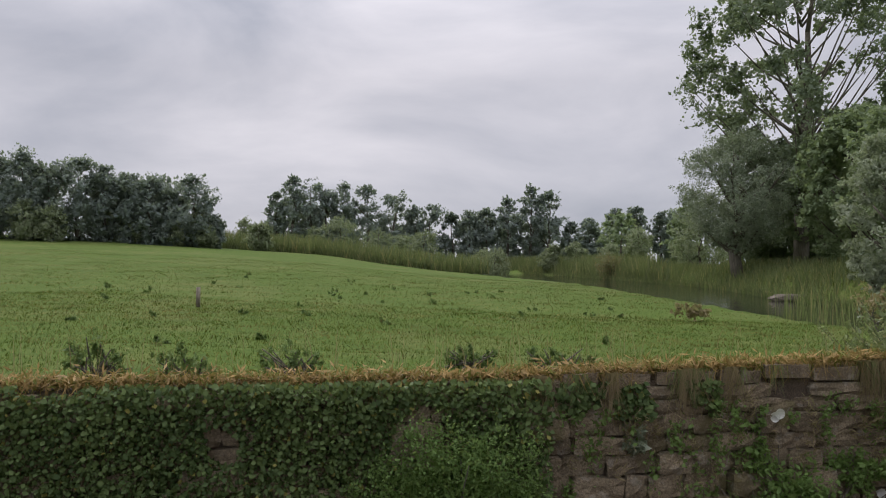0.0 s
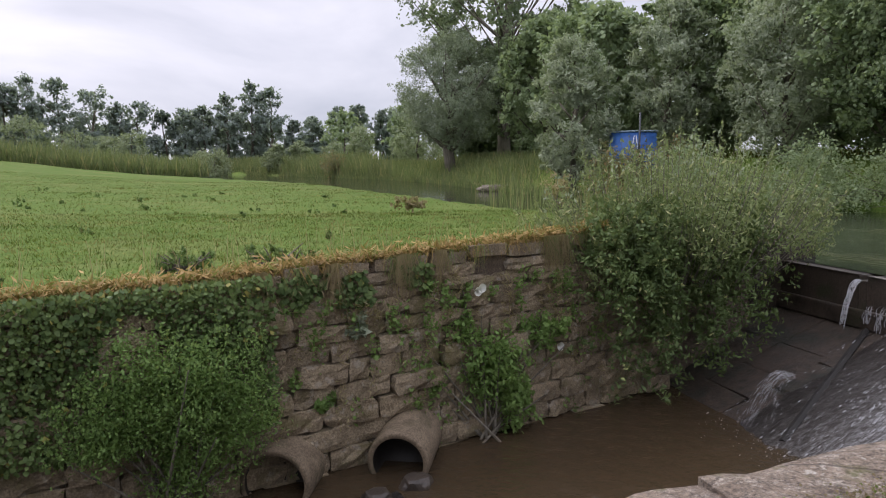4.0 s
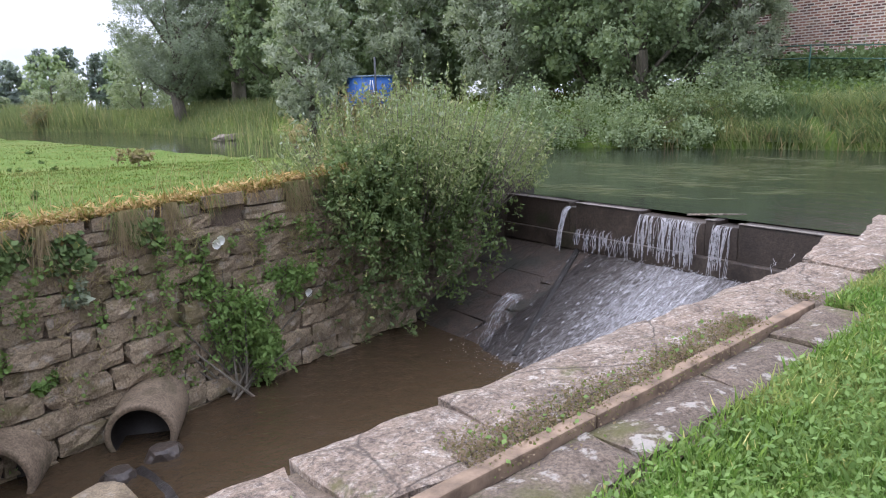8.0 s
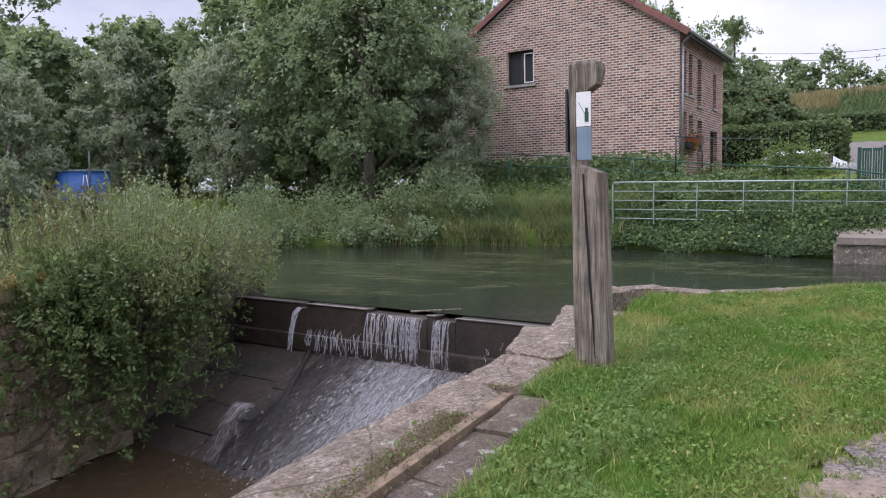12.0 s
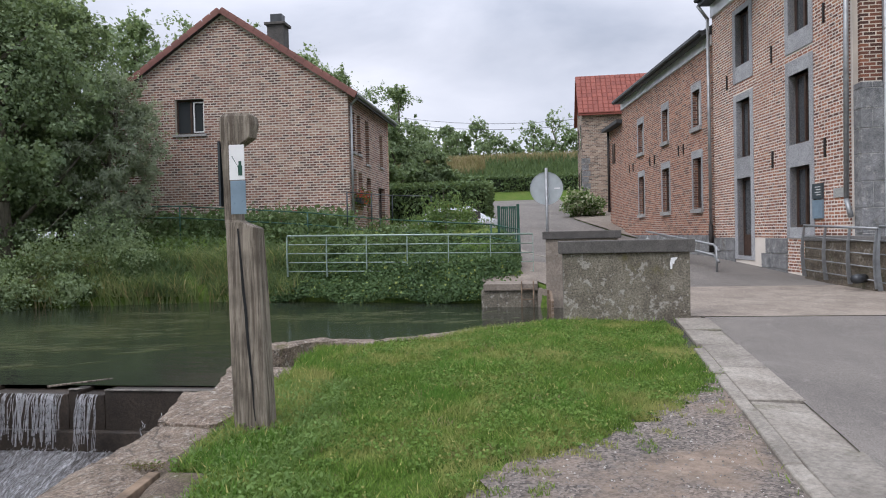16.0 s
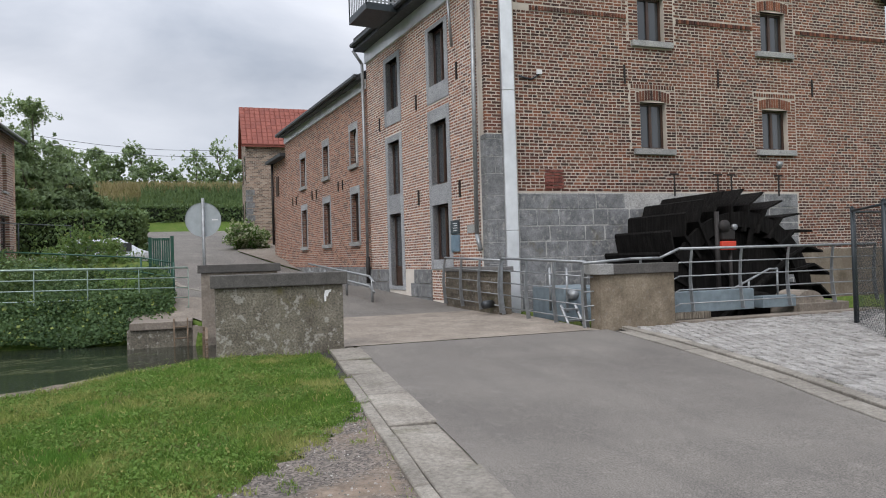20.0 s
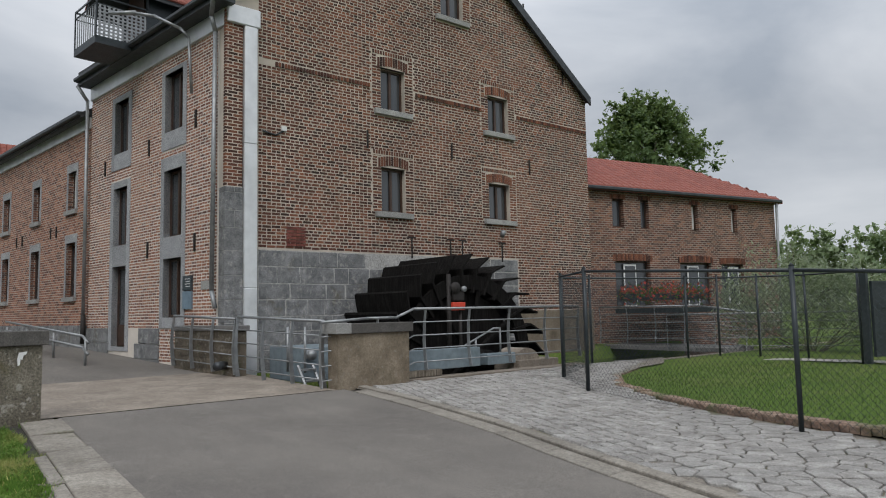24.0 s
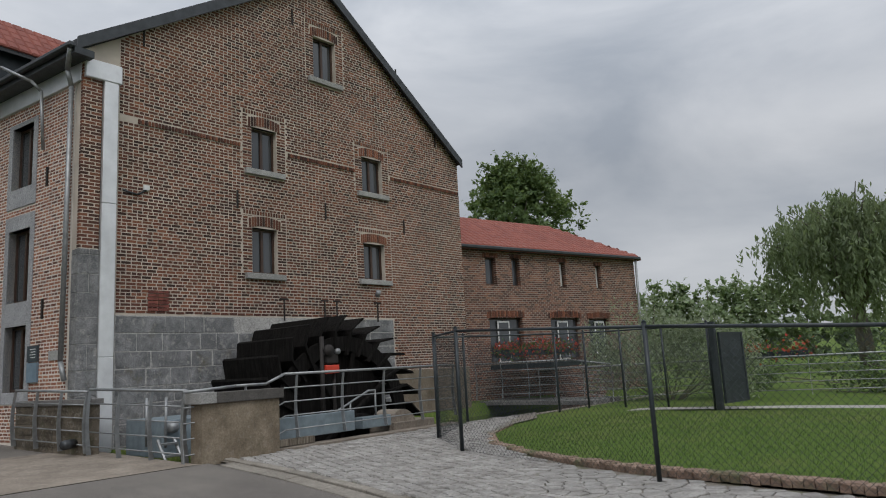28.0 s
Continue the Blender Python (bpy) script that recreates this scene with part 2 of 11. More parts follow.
M_HEDGE = leafy("leaf_hedge", (0.05, 0.10, 0.035), (0.15, 0.225, 0.075), None, 0, 0.25)
M_BRAMBLE = leafy("leaf_bramble", (0.10, 0.085, 0.05), (0.24, 0.23, 0.11), (0.30, 0.18, 0.09), 0.2)
M_RED = leafy("petal_red", (0.45, 0.02, 0.02), (0.75, 0.05, 0.05), (0.05, 0.12, 0.02), 0.3)
M_HYDR = leafy("petal_cream", (0.28, 0.32, 0.15), (0.62, 0.62, 0.44), (0.07, 0.15, 0.035), 0.45)
M_WHITE_PETAL = leafy("petal_white", (0.7, 0.7, 0.66), (0.85, 0.85, 0.82))


def bark(name="bark", a=(0.07, 0.06, 0.045), b=(0.2, 0.18, 0.14)):
    n = Nodes(name)
    v = n.mapped(n.pos(), (9, 9, 1.4))
    f = n.noise(v, 2.0, 6, 0.65, 0.6)
    return n.done(n.ramp(f, [(0.3, a), (0.7, b)]), 0.95, n.bump(f, 0.8, 0.03))


M_BARK = bark()


def soil_ground():
    """Soil with short turf, for the whole ground sheet."""
    n = Nodes("ground_turf")
    p = n.pos()
    big = n.noise(p, 0.16, 5, 0.6)
    mid = n.noise(p, 1.1, 5, 0.65)
    fine = n.noise(p, 14, 4, 0.7)
    tuft = n.noise(n.mapped(p, (40, 40, 12)), 1.6, 3, 0.7)
    green = n.ramp(fine, [(0.3, (0.045, 0.085, 0.015)), (0.5, (0.08, 0.13, 0.025)), (0.7, (0.135, 0.175, 0.04))])
    dry = n.ramp(fine, [(0.3, (0.13, 0.13, 0.045)), (0.7, (0.28, 0.25, 0.11))])
    col = n.mix(n.grey(n.math("ADD", n.math("MULTIPLY", big, 0.6), n.math("MULTIPLY", mid, 0.55)), 0.55, 0.78, 0, 0.55), green, dry)
    col = n.mix(n.grey(n.noise(p, 0.5, 6, 0.7), 0.56, 0.68, 0, 0.5), col, (0.045, 0.085, 0.018))
    col = n.mix(0.45, col, n.mix(tuft, (0.2, 0.2, 0.2), (0.85, 0.85, 0.85)), "OVERLAY")
    h = n.math("ADD", n.math("MULTIPLY", tuft, 0.5), fine)
    n.p.inputs["Specular IOR Level"].default_value = 0.1
    return n.done(col, 0.95, n.bump(h, 0.5, 0.03))


M_TURF = soil_ground()


def stone_mat(name, a, b, moss=None, scale=3.0, rough=0.9, lichen=0.0, depth=0.02, mosslo=0.52, grain=0.62):
    n = Nodes(name)
    p = n.pos()
    r = n.rnd()
    f = n.grey(n.noise(p, scale, 6, 0.68), 0.32, 0.68)
    g = n.grey(n.noise(p, scale * 12, 5, 0.75), 0.33, 0.67)
    col = n.mix(f, a, b)
    col = n.mix(n.math("MULTIPLY", r, 0.5), col, tuple(c * 0.45 for c in b))
    col = n.mix(n.grey(n.noise(p, scale * 0.45, 5, 0.7), 0.5, 0.66, 0, 0.5), col, tuple(c * 0.8 for c in a))
    col = n.mix(grain, col, n.mix(g, (0.12, 0.12, 0.12), (0.88, 0.88, 0.88)), "OVERLAY")
    if moss:
        col = n.mix(n.grey(n.noise(p, 1.7, 6, 0.7), mosslo, mosslo + 0.12, 0, 0.85), col, moss)
    if lichen:
        col = n.mix(n.grey(n.noise(p, 9, 4, 0.65), 0.57, 0.64, 0, lichen), col, (0.52, 0.50, 0.45))
    h = n.math("ADD", f, n.math("MULTIPLY", g, 0.35))
    return n.done(col, rough, n.bump(h, 0.8, depth))


M_RUBBLE = stone_mat("wall_stone", (0.148, 0.111, 0.067), (0.39, 0.312, 0.205), (0.12, 0.105, 0.035), 4.0, lichen=0.25, mosslo=0.55, depth=0.03)


def coping_mat():
    """Old sandstone coping: pitted pinkish brown, hair cracks, pale lichen in small patches, moss in the hollows."""
    n = Nodes("coping_stone")
    p = n.pos()
    wn_ = n.t.nodes.new("ShaderNodeTexNoise")
    wn_.inputs["Scale"].default_value = 3.0
    n.link(p, wn_.inputs["Vector"])
    warp = n.mix(0.12, p, wn_.outputs["Color"])
    f = n.grey(n.noise(p, 3.2, 6, 0.7), 0.32, 0.68)
    g = n.grey(n.noise(p, 48, 5, 0.8), 0.3, 0.7)
    m = n.grey(n.noise(p, 14, 5, 0.7), 0.3, 0.7)
    col = n.mix(f, (0.125, 0.09, 0.066), (0.30, 0.235, 0.175))
    col = n.mix(n.math("MULTIPLY", n.rnd(), 0.35), col, (0.14, 0.115, 0.09))
    col = n.mix(n.grey(n.noise(p, 1.3, 6, 0.75), 0.5, 0.64, 0, 0.5), col, (0.095, 0.075, 0.055))
    col = n.mix(n.grey(n.noise(n.mapped(p, (1.0, 1.6, 1.0)), 9, 8, 0.85), 0.5, 0.62, 0, 0.6), col, (0.46, 0.42, 0.36))
    col = n.mix(0.9, col, n.mix(g, (0.06, 0.06, 0.06), (0.94, 0.94, 0.94)), "OVERLAY")
    col = n.mix(n.grey(n.noise(p, 20, 6, 0.75), 0.55, 0.63, 0, 0.75), col, (0.055, 0.042, 0.032))
    col = n.mix(n.grey(n.noise(p, 5.5, 6, 0.75), 0.61, 0.66, 0, 0.75), col, (0.52, 0.49, 0.43))
    col = n.mix(n.grey(n.noise(p, 1.9, 6, 0.72), 0.60, 0.68, 0, 0.85), col, (0.10, 0.095, 0.03))
    crack = n.grey(n.voronoi(n.mapped(warp, (1.1, 1.7, 1.0), (0, 0, 0.5)), 0.75, "DISTANCE_TO_EDGE"), 0.0, 0.007)
    col = n.mix(n.grey(crack, 0.0, 1.0, 0.6, 0.0), col, (0.04, 0.033, 0.027))
    h = n.math("ADD", n.math("ADD", f, n.math("MULTIPLY", m, 0.5)), n.math("ADD", n.math("MULTIPLY", g, 0.3), n.math("MULTIPLY", crack, 0.5)))
    return n.done(col, 0.92, n.bump(h, 0.9, 0.025))


M_COPING = coping_mat()
M_BLUESTONE = stone_mat("blue_stone", (0.10, 0.103, 0.107), (0.33, 0.33, 0.33), (0.13, 0.115, 0.085), 4.0, lichen=0.35, depth=0.012, mosslo=0.58, grain=0.5)
M_TANCONC = stone_mat("tan_concrete", (0.15, 0.115, 0.078), (0.32, 0.265, 0.195), (0.10, 0.08, 0.05), 2.4, lichen=0.1, depth=0.008, mosslo=0.55, grain=0.3)
M_SILL = stone_mat("sill_stone", (0.30, 0.30, 0.29), (0.42, 0.41, 0.39), None, 5.0, depth=0.004)
M_WETSTONE = stone_mat("wet_stone", (0.016, 0.012, 0.009), (0.068, 0.052, 0.039), (0.02, 0.025, 0.01), 3.0, rough=0.45, mosslo=0.55, depth=0.006)
M_CONCRETE = stone_mat("concrete", (0.19, 0.158, 0.127), (0.32, 0.272, 0.222), None, 2.0, lichen=0.1, depth=0.005, grain=0.35)
M_OLDRENDER = stone_mat("old_render", (0.11, 0.095, 0.07), (0.26, 0.235, 0.185), (0.13, 0.115, 0.045), 3.2, lichen=0.5, depth=0.02, mosslo=0.57, grain=0.8)
M_PITSTONE = stone_mat("pit_stone", (0.07, 0.055, 0.04), (0.21, 0.175, 0.13), (0.07, 0.07, 0.03), 4.0, lichen=0.25, depth=0.02, mosslo=0.54)
M_CAPGREY = stone_mat("cap_grey", (0.16, 0.155, 0.15), (0.28, 0.27, 0.26), None, 6.0, depth=0.004)
M_CAP = stone_mat("cap_slate", (0.075, 0.07, 0.065), (0.13, 0.12, 0.11), None, 6.0, depth=0.004)


def asphalt():
    n = Nodes("asphalt")
    p = n.pos()
    f = n.noise(p, 0.5, 5, 0.6)
    g = n.noise(p, 85, 3, 0.8)
    s = n.noise(n.mapped(p, (0.5, 3.0, 1)), 1.0, 5, 0.65)
    col = n.ramp(f, [(0.35, (0.128, 0.115, 0.102)), (0.65, (0.18, 0.163, 0.143))])
    col = n.mix(n.grey(s, 0.47, 0.68, 0, 0.4), col, (0.112, 0.102, 0.093))
    col = n.mix(n.grey(n.noise(p, 6.5, 6, 0.75), 0.55, 0.66, 0, 0.35), col, (0.25, 0.23, 0.205))
    col = n.mix(0.75, col, n.mix(n.grey(g, 0.32, 0.68), (0.12, 0.12, 0.12), (0.88, 0.88, 0.88)), "OVERLAY")
    return n.done(col, 0.9, n.bump(g, 0.5, 0.006))


def gravel_mat():
    n = Nodes("gravel_path")
    p = n.pos()
    v = n.voronoi(p, 55)
    c = n.voronoi(p, 55, "F1", "Color")
    f = n.noise(p, 0.9, 5, 0.65)
    col = n.ramp(f, [(0.3, (0.11, 0.095, 0.082)), (0.55, (0.165, 0.14, 0.12)), (0.75, (0.21, 0.17, 0.135))])
    sep = n.t.nodes.new("ShaderNodeSeparateColor")
    n.link(c, sep.inputs[0])
    pebble = n.mix(sep.outputs[0], (0.06, 0.06, 0.06), (0.9, 0.9, 0.9))
    col = n.mix(0.7, col, pebble, "OVERLAY")
    earth = n.ramp(n.noise(p, 7, 5, 0.7), [(0.35, (0.15, 0.112, 0.083)), (0.65, (0.28, 0.218, 0.165))])
    col = n.mix(n.grey(n.noise(p, 0.8, 5, 0.65), 0.47, 0.58), col, earth)
    return n.done(col, 0.95, n.bump(v, 0.8, 0.012))


M_ASPHALT = asphalt()
M_GRAVEL = gravel_mat()
M_SOIL = stone_mat("soil", (0.10, 0.075, 0.05), (0.2, 0.155, 0.11), None, 6.0, depth=0.03)
M_DARKSOIL = stone_mat("dark_grit", (0.035, 0.03, 0.025), (0.08, 0.07, 0.06), (0.05, 0.07, 0.02), 6.0, depth=0.02)


def water_mat(name, body, rough=0.04, wave=0.25, scale=3.0, flow=(1.0, 1.0)):
    n = Nodes(name)
    p = n.pos()
    w1 = n.noise(n.mapped(p, (flow[0], flow[1], 1)), scale, 4, 0.6, 0.5)
    w2 = n.noise(p, scale * 6, 3, 0.6)
    murk = n.noise(p, 0.5, 4)
    col = n.mix(murk, body, tuple(c * 1.6 for c in body))
    h = n.math("ADD", w1, n.math("MULTIPLY", w2, 0.2))
    return n.done(col, rough, n.bump(h, wave, 0.05), 0.0, IOR=1.33)


M_RIVER = water_mat("river_water", (0.017, 0.021, 0.015), 0.035, 0.2, 2.6, (1.0, 0.4))
M_STREAM = water_mat("stream_water", (0.032, 0.022, 0.0125), 0.05, 0.5, 5.0, (1.0, 1.0))


def foam():
    """Water sliding over stone: fine white streaks, thickest under the notches of the crest."""
    n = Nodes("falling_water")
    p = n.pos()
    s = n.noise(n.mapped(p, (3.4, 16.0, 3.0)), 2.4, 6, 0.7, 1.2)
    f = n.noise(n.mapped(p, (16.0, 48.0, 14.0)), 1.8, 6, 0.8, 0.8)
    w = n.math("ADD", n.math("MULTIPLY", s, 0.6), n.math("MULTIPLY", f, 0.45))
    sep = n.t.nodes.new("ShaderNodeSeparateXYZ")
    n.link(p, sep.inputs[0])
    src = n.math("SUBTRACT", n.math("ADD", sep.outputs[1], 1.12), n.math("MULTIPLY", sep.outputs[0], 0.14))
    near = n.math("ABSOLUTE", n.math("SUBTRACT", src, 5.45))
    w = n.math("ADD", w, n.grey(near, 0.2, 1.7, 0.115, -0.08))
    col = n.ramp(w, [(0.46, (0.018, 0.014, 0.011)), (0.55, (0.05, 0.043, 0.038)), (0.63, (0.13, 0.127, 0.125)), (0.71, (0.34, 0.34, 0.35)), (0.82, (0.68, 0.68, 0.69))])
    return n.done(col, 0.28, n.bump(w, 0.8, 0.04), 0.0, IOR=1.33)


M_FALL = foam()


def wood_mat(name, a, b, scale=1.0):
    n = Nodes(name)
    v = n.mapped(n.pos(), (30 * scale, 30 * scale, 1.6 * scale))
    f = n.grey(n.noise(v, 1.0, 7, 0.72, 0.8), 0.3, 0.7)
    g = n.noise(n.pos(), 5, 4)
    col = n.ramp(f, [(0.28, a), (0.72, b)])
    col = n.mix(n.grey(g, 0.4, 0.7, 0, 0.5), col, tuple(c * 0.6 for c in a))
    return n.done(col, 0.9, n.bump(f, 0.7, 0.008))


M_OLDWOOD = wood_mat("weathered_wood", (0.10, 0.08, 0.06), (0.30, 0.26, 0.205))
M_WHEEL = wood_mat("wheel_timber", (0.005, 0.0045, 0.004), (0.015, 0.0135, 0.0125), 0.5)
M_WHEEL.node_tree.nodes["Principled BSDF"].inputs["Specular IOR Level"].default_value = 0.15
M_BROWNFRAME = plain("brown_frame", (0.055, 0.03, 0.02), 0.45, 0, 0.3)
M_ZINC = plain("zinc_sheet", (0.74, 0.75, 0.76), 0.4, 0.45, 0.12, 2.5, 0.1)
M_GALV = plain("galvanised_steel", (0.30, 0.31, 0.315), 0.5, 0.6, 0.2, 8)
M_GUTTER = plain("dark_gutter", (0.055, 0.06, 0.065), 0.45, 0.4, 0.25)
M_GREENPAINT = plain("green_paint", (0.02, 0.075, 0.05), 0.45, 0.1, 0.25)
M_GREYPAINT = plain("grey_paint", (0.03, 0.038, 0.043), 0.45, 0.2, 0.25)
M_MACHINE = plain("machine_grey", (0.22, 0.27, 0.30), 0.5, 0.2, 0.2)
M_IRON = plain("wrought_iron", (0.03, 0.026, 0.024), 0.7, 0.3, 0.3)
M_RUST = plain("rusty_iron", (0.17, 0.122, 0.082), 0.9, 0.1, 0.5, 9, 0.6)
M_REDPAINT = plain("red_paint", (0.62, 0.06, 0.03), 0.45, 0, 0.15)
M_WHITE = plain("white_paint", (0.75, 0.75, 0.74), 0.5, 0, 0.08)
M_CARPAINT = plain("silver_car_paint", (0.62, 0.64, 0.66), 0.25, 0.3, 0.05)
M_TYRE = plain("black_rubber", (0.02, 0.02, 0.02), 0.8)
M_BLUE = plain("blue_sheet", (0.03, 0.11, 0.34), 0.5, 0, 0.2)
M_PLAQUE = plain("dark_plaque", (0.05, 0.065, 0.075), 0.4, 0, 0.1)
M_BLUEGREY = plain("panel_bluegrey", (0.18, 0.25, 0.31), 0.35, 0, 0.15)
M_PALEGREEN = plain("pale_green_steel", (0.30, 0.38, 0.33), 0.45, 0.3, 0.15, 8)
M_DISC = plain("sign_back", (0.42, 0.45, 0.46), 0.5, 0.5, 0.1)


def tile_mat(name, a, b):
    n = Nodes(name)
    r = n.rnd()
    f = n.noise(n.pos(), 3, 5)
    col = n.mix(n.math("ADD", n.math("MULTIPLY", r, 0.5), n.math("MULTIPLY", f, 0.5)), a, b)
    return n.done(col, 0.75, n.bump(n.noise(n.pos(), 30, 3), 0.3, 0.005))


M_TILE = tile_mat("red_clay_tile", (0.17, 0.045, 0.032), (0.29, 0.085, 0.058))
M_DARKROOF = tile_mat("dark_roof_sheet", (0.035, 0.037, 0.04), (0.07, 0.072, 0.077))

B_MILL = [(0.0, (0.085, 0.042, 0.03)), (0.35, (0.16, 0.07, 0.045)), (0.7, (0.25, 0.105, 0.06)), (1.0, (0.35, 0.17, 0.09))]
B_STREET = [(0.0, (0.11, 0.05, 0.036)), (0.35, (0.22, 0.088, 0.055)), (0.7, (0.32, 0.135, 0.082)), (1.0, (0.40, 0.19, 0.115))]
M_BRICK_S = brickwork("mill_brick_street", B_STREET, (0.60, 0.54, 0.46), axis="xy", dirt=0.15, joint=0.010)
B_HOUSE = [(0.0, (0.16, 0.085, 0.06)), (0.35, (0.34, 0.16, 0.10)), (0.7, (0.44, 0.24, 0.15)), (1.0, (0.50, 0.36, 0.25))]
M_BRICK_HG = brickwork("house_brick_gable", B_HOUSE, (0.60, 0.56, 0.48), axis="y", dirt=0.1, joint=0.010)
M_BRICK_HS = brickwork("house_brick_side", [(0.0, (0.10, 0.055, 0.045)), (0.35, (0.19, 0.09, 0.066)), (0.7, (0.27, 0.135, 0.095)), (1.0, (0.36, 0.24, 0.17))], (0.62, 0.57, 0.50), 0.235, 0.086, "x", 0.1, 0.014)
M_BRICK_A = brickwork("annex_brick", [(0.0, (0.07, 0.036, 0.027)), (0.35, (0.12, 0.055, 0.04)), (0.7, (0.19, 0.082, 0.055)), (1.0, (0.28, 0.13, 0.08))], (0.44, 0.38, 0.315), 0.2, 0.075, "d", 0.3, 0.0105)


def glass():
    n = Nodes("window_glass")
    m = n.done((0.045, 0.05, 0.055), 0.03, None, 0.0, IOR=1.6)
    n.p.inputs["Coat Weight"].default_value = 0.6
    n.p.inputs["Coat Roughness"].default_value = 0.03
    return m


M_GLASS = glass()
M_CURTAIN = plain("pale_blind", (0.55, 0.55, 0.53), 0.8, 0, 0.1)
# near-black colour that stands in for the shade inside unlit rooms
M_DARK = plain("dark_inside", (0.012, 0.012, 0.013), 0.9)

M_KERB = stone_mat("kerb_concrete", (0.19, 0.168, 0.14), (0.34, 0.31, 0.265), (0.11, 0.105, 0.06), 2.2, lichen=0.1, depth=0.008, mosslo=0.6, grain=0.4)
M_JOINT = stone_mat("sand_joint", (0.16, 0.14, 0.115), (0.27, 0.24, 0.2), (0.10, 0.11, 0.05), 5.0, depth=0.01)
M_COBBLE = stone_mat("cobble_stone", (0.20, 0.185, 0.17), (0.42, 0.405, 0.38), None, 4.0, depth=0.006, lichen=0.2, grain=0.4)
M_EDGEBRICK = stone_mat("edging_brick", (0.24, 0.15, 0.11), (0.38, 0.28, 0.21), (0.12, 0.13, 0.06), 6.0, depth=0.006)
M_GRAVELPALE = stone_mat("pale_gravel", (0.36, 0.34, 0.31), (0.52, 0.5, 0.46), None, 9.0, depth=0.01)
M_LAWN = M_TURF
M_PIPE = stone_mat("clay_pipe", (0.10, 0.072, 0.045), (0.25, 0.19, 0.125), (0.05, 0.045, 0.02), 4.0, depth=0.006)
M_COPING2 = stone_mat("bed_stone", (0.08, 0.06, 0.042), (0.20, 0.155, 0.115), (0.085, 0.085, 0.022), 5.0, lichen=0.5, mosslo=0.5, grain=0.85)
M_APRON = stone_mat("apron_stone", (0.014, 0.010, 0.007), (0.078, 0.052, 0.034), (0.015, 0.016, 0.009), 9.0, rough=0.6, depth=0.02)
M_LIP = stone_mat("worn_lip", (0.12, 0.105, 0.09), (0.27, 0.245, 0.21), (0.05, 0.05, 0.03), 8.0, rough=0.6)
M_WETRIB = plain("wet_rib", (0.012, 0.010, 0.008), 0.8, 0, 0.3, 12)
M_STRAND = plain("white_water", (0.52, 0.525, 0.54), 0.3, 0, 0.3, 20)
M_STRAND.node_tree.nodes["Principled BSDF"].inputs["Alpha"].default_value = 0.42
# river bush in two tones: shaded lower leaves and lit top put into colour
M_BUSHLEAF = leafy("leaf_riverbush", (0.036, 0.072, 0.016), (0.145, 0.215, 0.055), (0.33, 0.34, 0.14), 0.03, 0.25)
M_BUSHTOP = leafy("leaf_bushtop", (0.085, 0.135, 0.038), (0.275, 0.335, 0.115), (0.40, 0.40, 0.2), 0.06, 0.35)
M_STRAWLEAF = leafy("dead_straw", (0.22, 0.13, 0.03), (0.50, 0.31, 0.085), (0.16, 0.17, 0.03), 0.2, 0.25)
M_IVY2 = leafy("leaf_ivy_bank", (0.018, 0.05, 0.014), (0.10, 0.18, 0.05), (0.22, 0.27, 0.07), 0.04, 0.2)
M_LITTER = leafy("brown_litter", (0.10, 0.06, 0.035), (0.27, 0.18, 0.11), (0.10, 0.14, 0.03), 0.12)
M_FLOAT = leafy("floating_weed", (0.07, 0.085, 0.035), (0.19, 0.20, 0.10))
M_WILLOW2 = leafy("leaf_weeping", (0.12, 0.17, 0.09), (0.26, 0.32, 0.17))
M_LAWNLEAF = leafy("lawn_blades", (0.045, 0.115, 0.016), (0.115, 0.21, 0.035), None)

# ---------------------------------------------------------------- builders


def part(name, bm, material, parent=None, label="", smooth=False):
    """Links a bmesh as one mesh object under a thing or a part."""
    me = bpy.data.meshes.new(name)
    bm.to_mesh(me)
    bm.free()
    if material is not None:
        me.materials.append(material)
    if smooth:
        me.shade_smooth()
    ob = new(name, me)
    if parent is not None:
        ob.parent = parent
    if label:
        ob["label"] = label
    return ob


def mesh_part(name, verts, faces, material, parent=None, label="", smooth=False):
    me = bpy.data.meshes.new(name)
    me.from_pydata(verts, [], faces)
    me.materials.append(material)
    if smooth:
        me.shade_smooth()
    ob = new(name, me)
    if parent is not None:
        ob.parent = parent
    if label:
        ob["label"] = label
    return ob


def quad_cloud(name, verts, material, parent=None, label=""):
    """A mesh of loose four-sided leaves; verts: array (n, 4, 3)."""
    verts = np.asarray(verts, dtype=np.float32)
    n = len(verts)
    me = bpy.data.meshes.new(name)
    me.vertices.add(4 * n)
    me.vertices.foreach_set("co", verts.ravel())
    me.loops.add(4 * n)
    me.loops.foreach_set("vertex_index", np.arange(4 * n, dtype=np.int32))
    me.polygons.add(n)
    me.polygons.foreach_set("loop_start", np.arange(0, 4 * n, 4, dtype=np.int32))
    me.update(calc_edges=True)
    me.materials.append(material)
    ob = new(name, me)
    if parent is not None:
        ob.parent = parent
    if label:
        ob["label"] = label
    return ob


def empty(name, label="", category="", group="", kind="", at=(0, 0, 0)):
    ob = new(name)
    ob.location = at
    return tagged(ob, label, category, group, kind)


